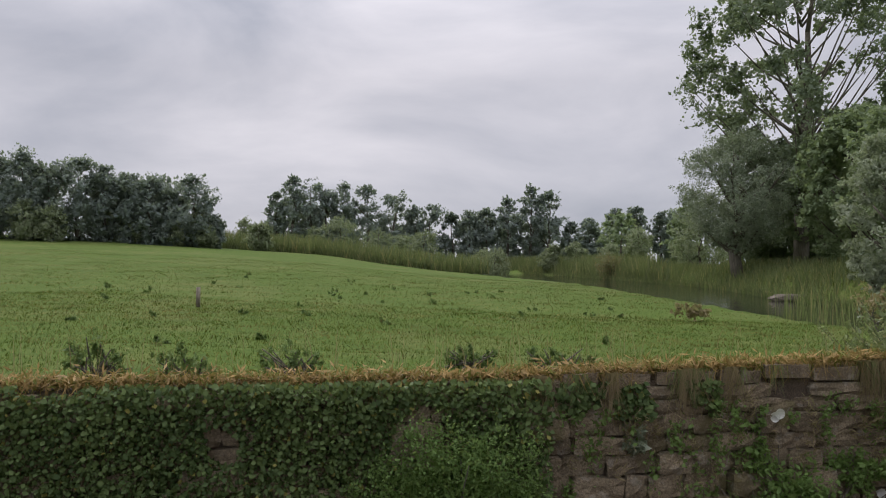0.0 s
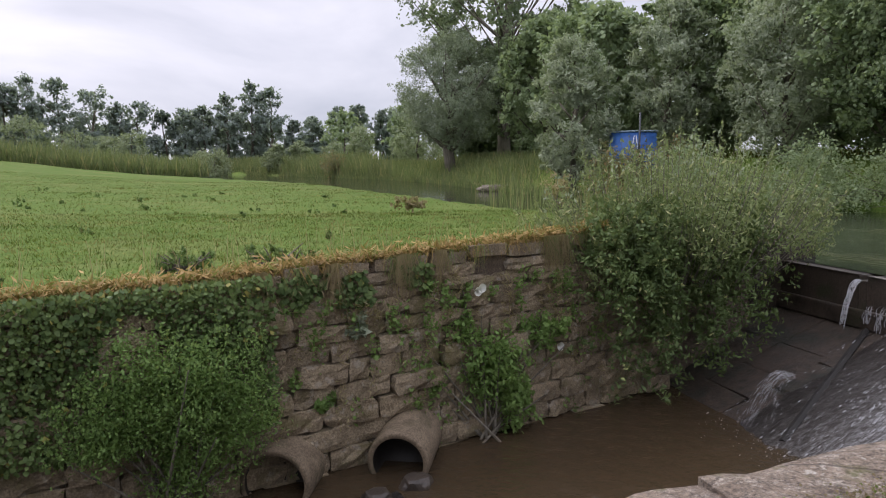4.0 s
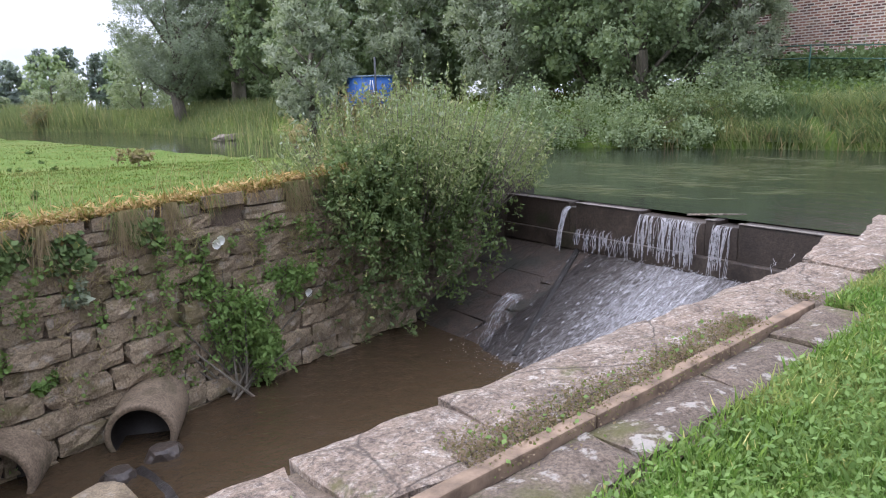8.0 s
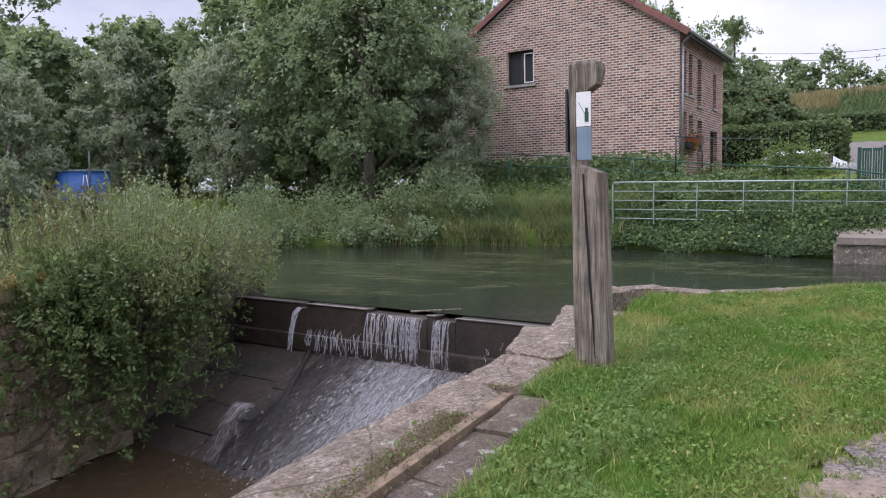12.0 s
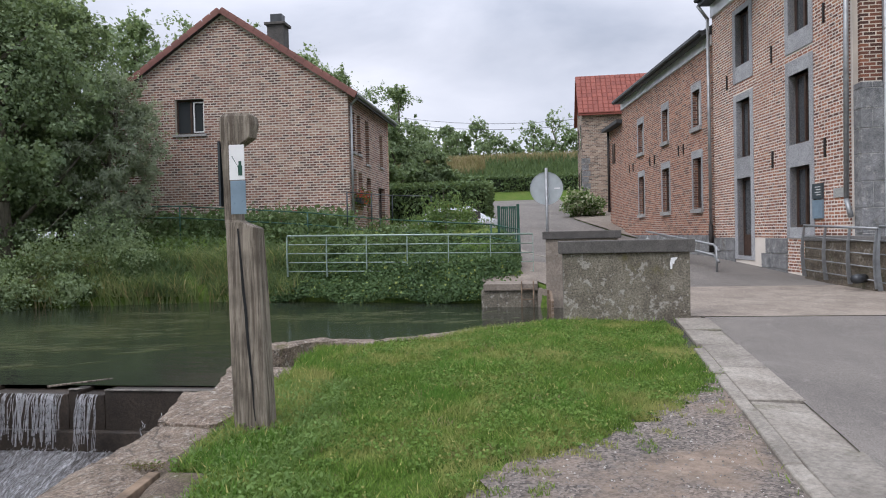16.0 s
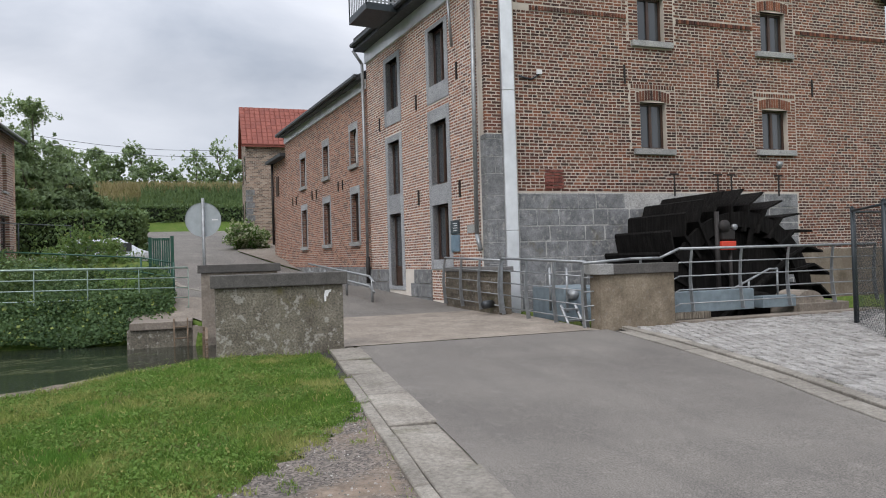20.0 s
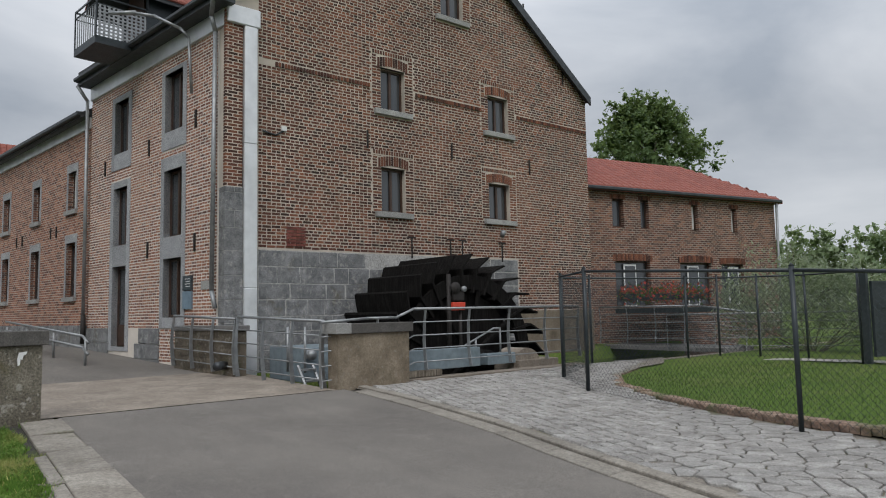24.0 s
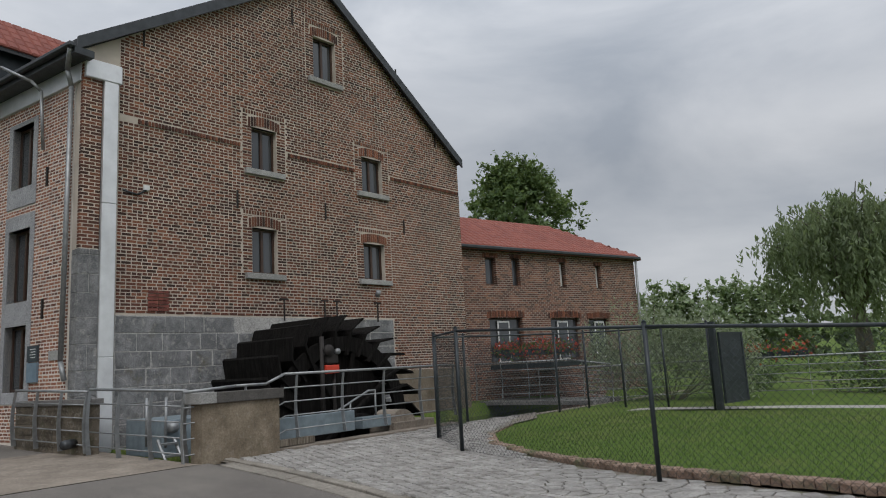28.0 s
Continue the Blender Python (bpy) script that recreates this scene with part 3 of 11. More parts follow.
def add_box(bm, x0, y0, z0, x1, y1, z1, bevel=0.0, m=None):
    """A box into bm, its corners rounded off by bevel."""
    r = bmesh.ops.create_cube(bm, size=1.0)
    vs = r["verts"]
    t = Matrix.Translation(((x0 + x1) / 2, (y0 + y1) / 2, (z0 + z1) / 2)) @ Matrix.Diagonal((abs(x1 - x0), abs(y1 - y0), abs(z1 - z0), 1))
    bmesh.ops.transform(bm, matrix=t if m is None else m @ t, verts=vs)
    if bevel > 0:
        es = list({e for v in vs for e in v.link_edges})
        bmesh.ops.bevel(bm, geom=es, offset=bevel, segments=2, affect="EDGES", profile=0.6)
    return bm


def box(name, a, b, material, parent=None, label="", bevel=0.0, m=None):
    bm = bmesh.new()
    add_box(bm, *a, *b, bevel, m)
    return part(name, bm, material, parent, label)


def add_rod(bm, a, b, r0, r1=None, sides=8):
    """A tapered round rod from a to b."""
    a, b = Vector(a), Vector(b)
    r1 = r0 if r1 is None else r1
    d = b - a
    if d.length < 1e-6:
        return bm
    m = Matrix.Translation((a + b) / 2) @ d.to_track_quat("Z", "Y").to_matrix().to_4x4()
    bmesh.ops.create_cone(bm, cap_ends=True, segments=sides, radius1=r0, radius2=r1, depth=d.length, matrix=m)
    return bm


def rod(name, a, b, r, material, parent=None, label="", sides=8, r1=None):
    bm = bmesh.new()
    add_rod(bm, a, b, r, r1, sides)
    return part(name, bm, material, parent, label, smooth=True)


def pipe(name, pts, r, material, parent=None, label="", sides=8):
    """A bent pipe through points, with a ball at each bend."""
    bm = bmesh.new()
    for p, q in zip(pts, pts[1:]):
        add_rod(bm, p, q, r, r, sides)
    for p in pts[1:-1]:
        bmesh.ops.create_uvsphere(bm, u_segments=sides, v_segments=6, radius=r, matrix=Matrix.Translation(p))
    return part(name, bm, material, parent, label, smooth=True)


def prism(name, outline, z0, z1, material, parent=None, label="", bevel=0.0):
    """An upright block over a flat outline."""
    bm = bmesh.new()
    lo = [bm.verts.new((x, y, z0)) for x, y in outline]
    hi = [bm.verts.new((x, y, z1)) for x, y in outline]
    k = len(outline)
    bm.faces.new(hi)
    bm.faces.new(lo[::-1])
    for i in range(k):
        j = (i + 1) % k
        bm.faces.new((lo[i], lo[j], hi[j], hi[i]))
    bmesh.ops.recalc_face_normals(bm, faces=bm.faces[:])
    if bevel:
        bmesh.ops.bevel(bm, geom=bm.edges[:], offset=bevel, segments=1, affect="EDGES")
    return part(name, bm, material, parent, label)


def wall_with_holes(name, to_world, u0, u1, v0, v1, holes, thick, material, parent=None, label="", top=None):
    """A wall in the plane (u, v), pierced by rectangular holes (u0, u1, v0, v1); to_world(u, v, depth)."""
    us = sorted({u0, u1, *[h[0] for h in holes], *[h[1] for h in holes]})
    vs = sorted({v0, v1, *[h[2] for h in holes], *[h[3] for h in holes]})
    verts, faces, index = [], [], {}

    def vid(u, v, d):
        key = (round(u, 4), round(v, 4), d)
        if key not in index:
            index[key] = len(verts)
            verts.append(to_world(u, v, d))
        return index[key]

    solid = {}
    for i in range(len(us) - 1):
        for j in range(len(vs) - 1):
            cu, cv = (us[i] + us[i + 1]) / 2, (vs[j] + vs[j + 1]) / 2
            solid[i, j] = not any(h[0] < cu < h[1] and h[2] < cv < h[3] for h in holes)
    for (i, j), s in solid.items():
        if not s:
            continue
        a, b, c, d = us[i], us[i + 1], vs[j], vs[j + 1]
        faces.append((vid(a, c, 0), vid(b, c, 0), vid(b, d, 0), vid(a, d, 0)))
        faces.append((vid(a, d, thick), vid(b, d, thick), vid(b, c, thick), vid(a, c, thick)))
        for di, dj, p, q in ((-1, 0, (a, c), (a, d)), (1, 0, (b, d), (b, c)), (0, -1, (b, c), (a, c)), (0, 1, (a, d), (b, d))):
            if not solid.get((i + di, j + dj), False):
                faces.append((vid(*p, 0), vid(*q, 0), vid(*q, thick), vid(*p, thick)))
    bm = bmesh.new()
    bv = [bm.verts.new(v) for v in verts]
    for f in faces:
        bm.faces.new([bv[k] for k in f])
    bmesh.ops.recalc_face_normals(bm, faces=bm.faces[:])
    return part(name, bm, material, parent, label)




def leaf_quads(points, size, rng, upright=0.0, spread=0.5, narrow=0.68, normals=None):
    """Leaves at points: small pointed quads turned every way."""
    n = len(points)
    s = size * rng.uniform(1 - spread, 1 + spread, (n, 1))
    d = rng.normal(size=(n, 3))
    d[:, 2] += upright
    d /= np.linalg.norm(d, axis=1, keepdims=True)
    e = rng.normal(size=(n, 3))
    if normals is not None:
        e = np.cross(normals + rng.normal(size=(n, 3)) * 0.45, d)
    else:
        e -= d * (e * d).sum(1, keepdims=True)
    e /= np.linalg.norm(e, axis=1, keepdims=True) + 1e-9
    p = np.asarray(points)
    w = narrow * s * 0.5
    out = np.stack([p - d * s * 0.5, p + e * w - d * s * 0.08, p + d * s * 0.5, p - e * w - d * s * 0.08], axis=1)
    return out


def spray_points(n, centre, radii, rng, per=40, length=0.5, up=0.35, shell=0.35, lobes=0.22):
    """Points of foliage: leafy sprays that point outwards and up from an uneven ellipsoid."""
    k = max(3, n // per)
    radii = np.asarray(radii, float)
    d = rng.normal(size=(k, 3))
    d /= np.linalg.norm(d, axis=1, keepdims=True)
    ph = rng.uniform(0, 6.28, 3)
    lobe = 1 + lobes * (np.sin(3.1 * d[:, :1] + ph[0]) * np.sin(3.7 * d[:, 1:2] + ph[1]) + 0.7 * np.sin(6.3 * d[:, 2:] + ph[2]))
    q = (shell + (1 - shell) * rng.uniform(0, 1, (k, 1)) ** 0.5) * rng.uniform(0.74, 1.06, (k, 1)) * lobe
    way = d * radii / radii.mean() + rng.normal(size=(k, 3)) * 0.45
    way[:, 2] += up
    way /= np.linalg.norm(way, axis=1, keepdims=True)
    ln = radii.mean() * length * rng.uniform(0.5, 1.5, (k, 1))
    i = rng.integers(0, k, n)
    f = rng.uniform(-0.5, 0.5, (n, 1))
    return np.asarray(centre) + (d * q * radii)[i] + way[i] * ln[i] * f + rng.normal(size=(n, 3)) * ln[i] * 0.2 * (1.0 - f)


def tree(name, label, base, height, crown_r, leaf, material, seed, n_leaf=3000, trunk_r=None, crown_from=0.3,
         clumps=26, category="tree", group="", limbs=7, lean=(0, 0), shape="round", clump_r=0.34, droop=0.0, limb=0.42, narrow=0.62, lobes=0.3):
    """A tree: tapered trunk with limbs, and a crown of clumps of leaves with gaps."""
    rng = np.random.default_rng(seed)
    root = empty(name, label, category, group, at=base)
    tr = trunk_r or height * 0.022
    top = Vector((lean[0] * height, lean[1] * height, height * 0.9))
    bm = bmesh.new()
    joints = [Vector((0, 0, -0.3))]
    for k in range(1, 6):
        f = k / 5
        joints.append(Vector((top.x * f + rng.normal() * tr * 0.8, top.y * f + rng.normal() * tr * 0.8, top.z * f)))
    for k in range(5):
        add_rod(bm, joints[k], joints[k + 1], tr * (1.15 - 0.2 * k), tr * (1.15 - 0.2 * (k + 1)), 9)
    centres = []
    ch = height * (1 - crown_from)
    zc = height * crown_from + ch / 2
    for k in range(clumps):
        a = rng.uniform(0, 2 * math.pi)
        v = rng.uniform(-1, 1)
        if shape == "round":
            rr = math.sqrt(max(0, 1 - v * v))
        elif shape == "tall":
            rr = (1 - abs(v) ** 2.5) * 0.9
        elif shape == "cone":
            rr = (1 - v) / 2 + 0.08
        else:
            rr = math.sqrt(max(0, 1 - v * v)) * (0.75 + 0.25 * v)
        q = rng.uniform(0.45, 0.95) * rr
        f = 0.5 + 0.5 * v
        c = np.array([top.x * (0.4 + 0.5 * f) + math.cos(a) * q * crown_r, top.y * (0.4 + 0.5 * f) + math.sin(a) * q * crown_r, zc + v * ch * 0.47])
        centres.append(c)
    for c in centres[:limbs * 2]:
        z0 = min(height * 0.82, max(height * crown_from * 0.7, c[2] - (0.6 + rng.uniform(0, 0.5)) * math.hypot(c[0], c[1]) - 0.06 * height))
        f = z0 / (height * 0.9)
        s = Vector((top.x * f, top.y * f, z0))
        midp = (s + Vector(c)) / 2 + Vector((0, 0, -0.05 * height * rng.uniform(0, 0.6)))
        add_rod(bm, s, midp, tr * limb, tr * limb * 0.6, 6)
        add_rod(bm, midp, Vector(c), tr * limb * 0.6, tr * limb * 0.2, 5)
    part("trunk", bm, M_BARK, root, smooth=True)
    # leafy sprays about each limb's end
    pts = []
    for c in centres:
        k = max(8, int(n_leaf / clumps * rng.uniform(0.5, 1.5)))
        r = crown_r * clump_r * rng.uniform(0.7, 1.35)
        pts.append(spray_points(k, c, (r, r, r * (0.8 if droop == 0 else 1.2)), rng, max(10, k // 9), 0.75, 0.3 - droop, 0.2, lobes))
    pts = np.concatenate(pts)
    nrm = pts - np.array([0, 0, zc])
    nrm /= np.linalg.norm(nrm, axis=1, keepdims=True) + 1e-6
    nrm[:, 2] += 0.7
    quad_cloud("crown", leaf_quads(pts, leaf, rng, narrow=narrow, normals=nrm), material, root)
    return root


def bush(name, label, blobs, n, leaf, material, seed, category="bush", group="", stems=True, upright=0.3, narrow=0.55, at=None, kind=""):
    """A bush: stems fanning out from the foot, and leaves about them."""
    rng = np.random.default_rng(seed)
    c0 = np.mean([b[0] for b in blobs], axis=0)
    foot = at or (c0[0], c0[1], min(b[0][2] - b[1][2] for b in blobs))
    root = empty(name, label, category, group, kind, at=foot)
    vol = np.array([b[1][0] * b[1][1] * b[1][2] for b in blobs]) ** 0.75
    vol /= vol.sum()
    pts = np.concatenate([spray_points(max(6, int(n * v)), np.array(b[0]) - np.array(foot), b[1], rng, 26, 0.6, 0.3 + upright * 0.5, 0.3) for b, v in zip(blobs, vol)])
    nrm = np.tile(np.array([0.0, 0.0, 0.9]), (len(pts), 1)) + rng.normal(size=(len(pts), 3)) * 0.5
    if stems:
        bm = bmesh.new()
        for b in blobs:
            for k in range(5):
                e = np.array(b[0]) - np.array(foot) + rng.normal(size=3) * np.array(b[1]) * 0.5
                add_rod(bm, (rng.normal() * 0.08, rng.normal() * 0.08, 0), tuple(e), 0.016, 0.005, 5)
        part("stem", bm, M_BARK, root)["kind"] = "stuff"
    quad_cloud("foliage", leaf_quads(pts, leaf, rng, upright=upright, narrow=narrow, normals=nrm), material, root)
    return root


def lerp_table(v, table):
    """Linear between rows (key, value)."""
    return float(np.interp(v, [a for a, _ in table], [b for _, b in table]))

# ---------------------------------------------------------------- the lie of the land
RIVER_Z, STREAM_Z = -0.19, -1.62
WEST = [(8.9, 8.0), (13, 7.8), (18, 7.9), (19.6, 7.6), (23.3, 7.0), (30, 6.4), (44, 5.0), (52, 3.3), (90, -7), (150, -40)]
EAST = [(-30, 15.9), (0.2, 15.9), (0.6, 16.7), (4, 17.2), (8, 18.0), (12, 16.9), (15.5, 15.4), (17, 14.6), (20, 13.6), (24, 12.4), (30, 11.9), (35, 11.9), (39, 12.0), (47, 12.3), (55, 11.6), (65, 9.2), (82, 5.4), (98, 0.4), (150, -22)]
QUAY = [(0.0, 11.2), (0.15, 11.0), (1.0, 10.4), (1.5, 9.8), (2.13, 9.3), (2.84, 9.2), (3.35, 8.7), (3.95, 8.4), (4.2, 8.2)]
ROAD = [(-50, -0.1), (3, -0.06), (6, -0.02), (9, 0.06), (11.2, 0.12), (16, 0.22), (20, 0.42), (23, 0.56), (27, 0.62), (32, 1.15), (38, 2.0), (50, 3.3), (62, 4.3), (80, 5.0), (300, 8)]


def wall_y(x):
    return 6.75 + 0.274 * x


def quay_y(x):
    """The inner edge of the coping along the spillway."""
    return 2.66 + 0.088 * x


def in_water(x, y):
    if y > 8.9:
        return lerp_table(y, WEST) < x < lerp_table(y, EAST)
    if x > 8.0 and y > 0.0:
        return x > lerp_table(y, QUAY) and x < lerp_table(y, EAST)
    return -24 < y <= 0.0 and 11.45 < x < (15.9 if y > -6.2 else 15.0)


def in_stream(x, y):
    return -30 < x < 8.1 and quay_y(x) - 0.3 < y < min(wall_y(x) + 0.35, 9.3)


def land(x, y):
    """The height of the ground."""
    if 7.7 < x < 8.7 and 3.3 < y < 9.2 or (7.3 < x < 9.3 and y > quay_y(x) - 0.35 and y < 9.2 and x > 8.75 - 0.9 * (y - 2.6)):
        return -1.3
    if in_water(x, y):
        return -1.9 if y < 0 else -1.3
    if in_stream(x, y):
        return -1.95
    east = lerp_table(y, EAST)
    if y > wall_y(x) and x < east - 2 or (y > 8.9 and x < east - 2):
        d = max(0.0, y - 7)
        rise = min(1.0, d / 55)
        z = 0.27 + 0.012 * min(d, 60) + 0.055 * min(60, max(0.0, -x - 3)) * rise
        near = max(0.0, 1 - max(0.0, lerp_table(y, WEST) - x) / 18.0)
        if y > 8.9 and near > 0:
            z = z * (1 - near) - 0.04 * near
        return z + 0.06 * noise.noise((x * 0.35, y * 0.35, 0)) + 0.025 * noise.noise((x * 1.7, y * 1.7, 3))
    if x > 15.9:
        verge = 0.4 + (x - 16) * 0.14 if x < 40 else 3.8 + (x - 40) * 0.05
        if y < verge:
            z = lerp_table(x, ROAD)
            if x > 60:
                z += min(4.1, max(0.0, x - 62) * 0.42)
            return z
        up = max(0.0, x - east)
        z = min(0.55, -0.3 + up * 1.1) + min(1.0, max(0.0, up - 1.2) * 0.32)
        if y > 15:
            z = min(1.2, -0.25 + up * (0.3 if y < 30 else 0.55))
        fade = max(0.0, min(1.0, 1 - (y - 22) / 30))
        if x > 40:
            z += min(6.0, (x - 40) * 0.10) * fade
        if x > 62:
            z += min(4.0, (x - 62) * 0.3) * fade
        return max(z, 0.0) + 0.05 * noise.noise((x * 0.4, y * 0.4, 7))
    if y > 8.9:
        up = max(0.0, x - east)
        return min(0.85, -0.25 + up * (0.28 if y < 30 else 0.5)) + 0.06 * noise.noise((x * 0.3, y * 0.3, 1))
    if x < 9.0 and y > quay_y(x) - 0.6:
        return -0.08
    z = lerp_table(x, ROAD)
    if y > -1.2 and x > 1:
        z += 0.05 * min(1.0, (y + 1.2) / 1.5) * min(1, max(0, x - 4) / 4)
    return z - 0.02


def ground_sheet():
    def steps(lo, hi, fine, far):
        core = list(np.arange(lo, hi + 1e-6, fine))
        a, d = [], fine
        p = lo
        while p > -far:
            d *= 1.22
            p -= d
            a.append(p)
        b, d = [], fine
        p = hi
        while p < far:
            d *= 1.22
            p += d
            b.append(p)
        return a[::-1] + core + b

    xs, ys = steps(-8, 26, 0.26, 1500), steps(-18, 30, 0.26, 1500)
    verts = [(x, y, land(x, y)) for y in ys for x in xs]
    w = len(xs)
    faces = [(j * w + i, j * w + i + 1, (j + 1) * w + i + 1, (j + 1) * w + i) for j in range(len(ys) - 1) for i in range(w - 1)]
    ob = mesh_part("ground", verts, faces, M_TURF, smooth=True)
    tagged(ob, "green meadow and grassy banks cut by a river", "ground", kind="structure")


ground_sheet()


def flat_sheet(name, outline, z, material, label, category, kind="structure", fine=None):
    bm = bmesh.new()
    f = bm.faces.new([bm.verts.new((x, y, z if not callable(z) else z(x, y))) for x, y in outline])
    bmesh.ops.recalc_face_normals(bm, faces=[f])
    if f.normal.z < 0:
        bmesh.ops.reverse_faces(bm, faces=[f])
    bmesh.ops.triangulate(bm, faces=bm.faces[:])
    return tagged(part(name, bm, material), label, category, kind=kind)


river_outline = [(8.12, 9.2), (8.12, 3.6), (11.3, -0.3), (11.3, -30), (16.2, -30), (16.2, 0.2)] + [(x + 1.4, y) for y, x in EAST[2:]] + [(x - 1.4, y) for y, x in WEST[::-1]]
flat_sheet("water_river", river_outline, RIVER_Z, M_RIVER, "calm dark green mill river above the weir", "water")
flat_sheet("water_stream", [(-20, 0.6), (8.0, 3.0), (8.0, 9.3), (-20, 1.6)],
           STREAM_Z, M_STREAM, "shallow brown stream below the weir", "water")

# road, kerbs, bridge deck
def strip(name, left, right, material, label, category, lift=0.012, sub=6):
    """A surface between two lines, laid on the land."""
    verts, faces = [], []
    k = len(left)
    for (ax, ay), (bx, by) in zip(left, right):
        for s in range(sub + 1):
            f = s / sub
            x, y = ax + (bx - ax) * f, ay + (by - ay) * f
            verts.append((x, y, lerp_table(x, ROAD) + lift))
    for i in range(k - 1):
        for s in range(sub):
            a = i * (sub + 1) + s
            faces.append((a, a + 1, a + sub + 2, a + sub + 1))
    ob = mesh_part(name, verts, faces, material, smooth=True)
    for p in ob.data.polygons:
        if p.normal.z < 0:
            p.flip()
    return tagged(ob, label, category, kind="structure")


def along(x0, x1, step, fy):
    xs = list(np.arange(x0, x1, step)) + [x1]
    return [(float(x), fy(float(x))) for x in xs]


def kerb_l(x):
    return lerp_table(x, [(-40, -1.0), (4.7, -1.6), (6, -1.72), (10, -1.98), (11.3, -2.05)])


def kerb_r(x):
    return lerp_table(x, [(-40, -3.0), (-5, -3.3), (3.5, -4.55), (5.3, -5.05), (7.2, -5.62), (9.1, -5.98), (11.5, -6.3)])


strip("road_near", along(-40, 11.35, 1.0, kerb_l), along(-40, 11.35, 1.0, kerb_r), M_ASPHALT, "worn grey asphalt lane with fine cracks", "road")
strip("road_far", along(15.6, 62, 1.5, lambda x: lerp_table(x, [(15.6, -1.5), (18, -1.2), (24, 0.0), (38, 3.0), (62, 5.5)])),
      along(15.6, 62, 1.5, lambda x: lerp_table(x, [(15.6, -6.0), (26, -5.2), (38, -1.6), (62, -1.5)])), M_ASPHALT, "grey asphalt lane climbing past the mill", "road")
strip("road_bridge", along(11.35, 15.6, 0.8, lambda x: -1.75), along(11.35, 15.6, 0.8, lambda x: -6.1), M_CONCRETE, "pale concrete deck of the bridge", "road", 0.02)
for nm, y0, y1 in (("bridge_beam", -2.0, -1.7), ("bridge_beam", -6.2, -5.9)):
    tagged(box(nm, (11.2, y0, -0.35), (16.0, y1, 0.13), M_CONCRETE), "grey concrete edge beam under the bridge deck", "beam", kind="structure")


def run_block(name, x0, x1, line, o0, o1, h0, h1, mat, parent, jit=0.0):
    """A stone of a kerb run: between offsets o0, o1 from a line, its top from h0 to h1 over the road."""
    bm = bmesh.new()
    hi, lo = [], []
    for x, o, h in ((x0, o0, h0), (x1, o0, h0), (x1, o1, h1), (x0, o1, h1)):
        z = lerp_table(x, ROAD)
        hi.append(bm.verts.new((x, line(x) + o, z + h + jit)))
        lo.append(bm.verts.new((x, line(x) + o, z - 0.12)))
    top = bm.faces.new(hi)
    for i in range(4):
        bm.faces.new((lo[i], lo[(i + 1) % 4], hi[(i + 1) % 4], hi[i]))
    bmesh.ops.recalc_face_normals(bm, faces=bm.faces[:])
    bmesh.ops.bevel(bm, geom=list(top.edges), offset=0.008, segments=1, affect="EDGES")
    return part(name, bm, mat, parent)


def kerb_slabs():
    rng = np.random.default_rng(3)
    root = empty("kerb", "pale concrete gutter slabs with a low kerb beside the asphalt", "kerb", kind="structure", at=(0, 0, 0))
    x = -5.2
    while x < 11.1:
        ln = 1.2 if x < 9.0 else 1.0
        x1 = min(x + ln, 11.2)
        run_block("slab", x + 0.012, x1 - 0.012, kerb_l, -0.03 + 0.012 * rng.uniform(), (0.385 if x < 9 else 0.43) + 0.03 * rng.uniform(), 0.016 + 0.006 * rng.normal(), 0.026 + 0.006 * rng.normal(), M_KERB, root, rng.normal() * 0.006)
        if x < 8.2:
            run_block("kerb_stone", x - 0.35, x + 0.83, kerb_l, 0.425, 0.53, 0.052, 0.045, M_KERB, root, rng.normal() * 0.005)
        x = x1
    root2 = empty("kerb", "low concrete kerb and gutter between asphalt and cobbles", "kerb", kind="structure", at=(0, 0, 0))
    x = -5.0
    while x < 10.6:
        run_block("slab", x, x + 0.985, kerb_r, -0.02, -0.27, 0.018, 0.022, M_KERB, root2, rng.normal() * 0.003)
        run_block("kerb_stone", x + 0.4, x + 1.385, kerb_r, -0.28, -0.42, 0.05, 0.055, M_KERB, root2, rng.normal() * 0.003)
        x += 1.0
    for nm, fy, o0, o1 in (("kerb_bed", kerb_l, 0.7, 0.0), ("kerb_bed", kerb_r, 0.03, -0.46)):
        strip(nm, along(-6, 11.3, 0.8, lambda x: fy(x) + o0), along(-6, 11.3, 0.8, lambda x: fy(x) + o1), M_DARKSOIL, "dark gritty joint along the kerb", "joint", -0.012, 2)


kerb_slabs()

# gravel shoulder beside the lane
gravel = [(-6, -1.0), (4.7, -1.2), (6.9, -1.32), (7.9, -1.42), (7.3, -1.18), (6.4, -0.55), (5.6, 0.0), (5.15, 0.55), (4.5, 0.74), (3.6, 0.8), (2.6, 0.9), (1.0, 1.0), (-6, 1.2)]
rng_g = np.random.default_rng(77)
ragged = []
for k, ((ax, ay), (bx, by)) in enumerate(zip(gravel, gravel[1:] + gravel[:1])):
    n = max(1, int(math.hypot(bx - ax, by - ay) / 0.09)) if 3 <= k <= 10 else 1
    for i in range(n):
        f = i / n
        w = 0.0 if n == 1 else 0.05 * rng_g.normal()
        ragged.append((ax + (bx - ax) * f + w, ay + (by - ay) * f + w))
flat_sheet("gravel_shoulder", ragged, lambda x, y: lerp_table(x, ROAD) + 0.016, M_GRAVEL, "grey gravel shoulder with trodden earth", "gravel")


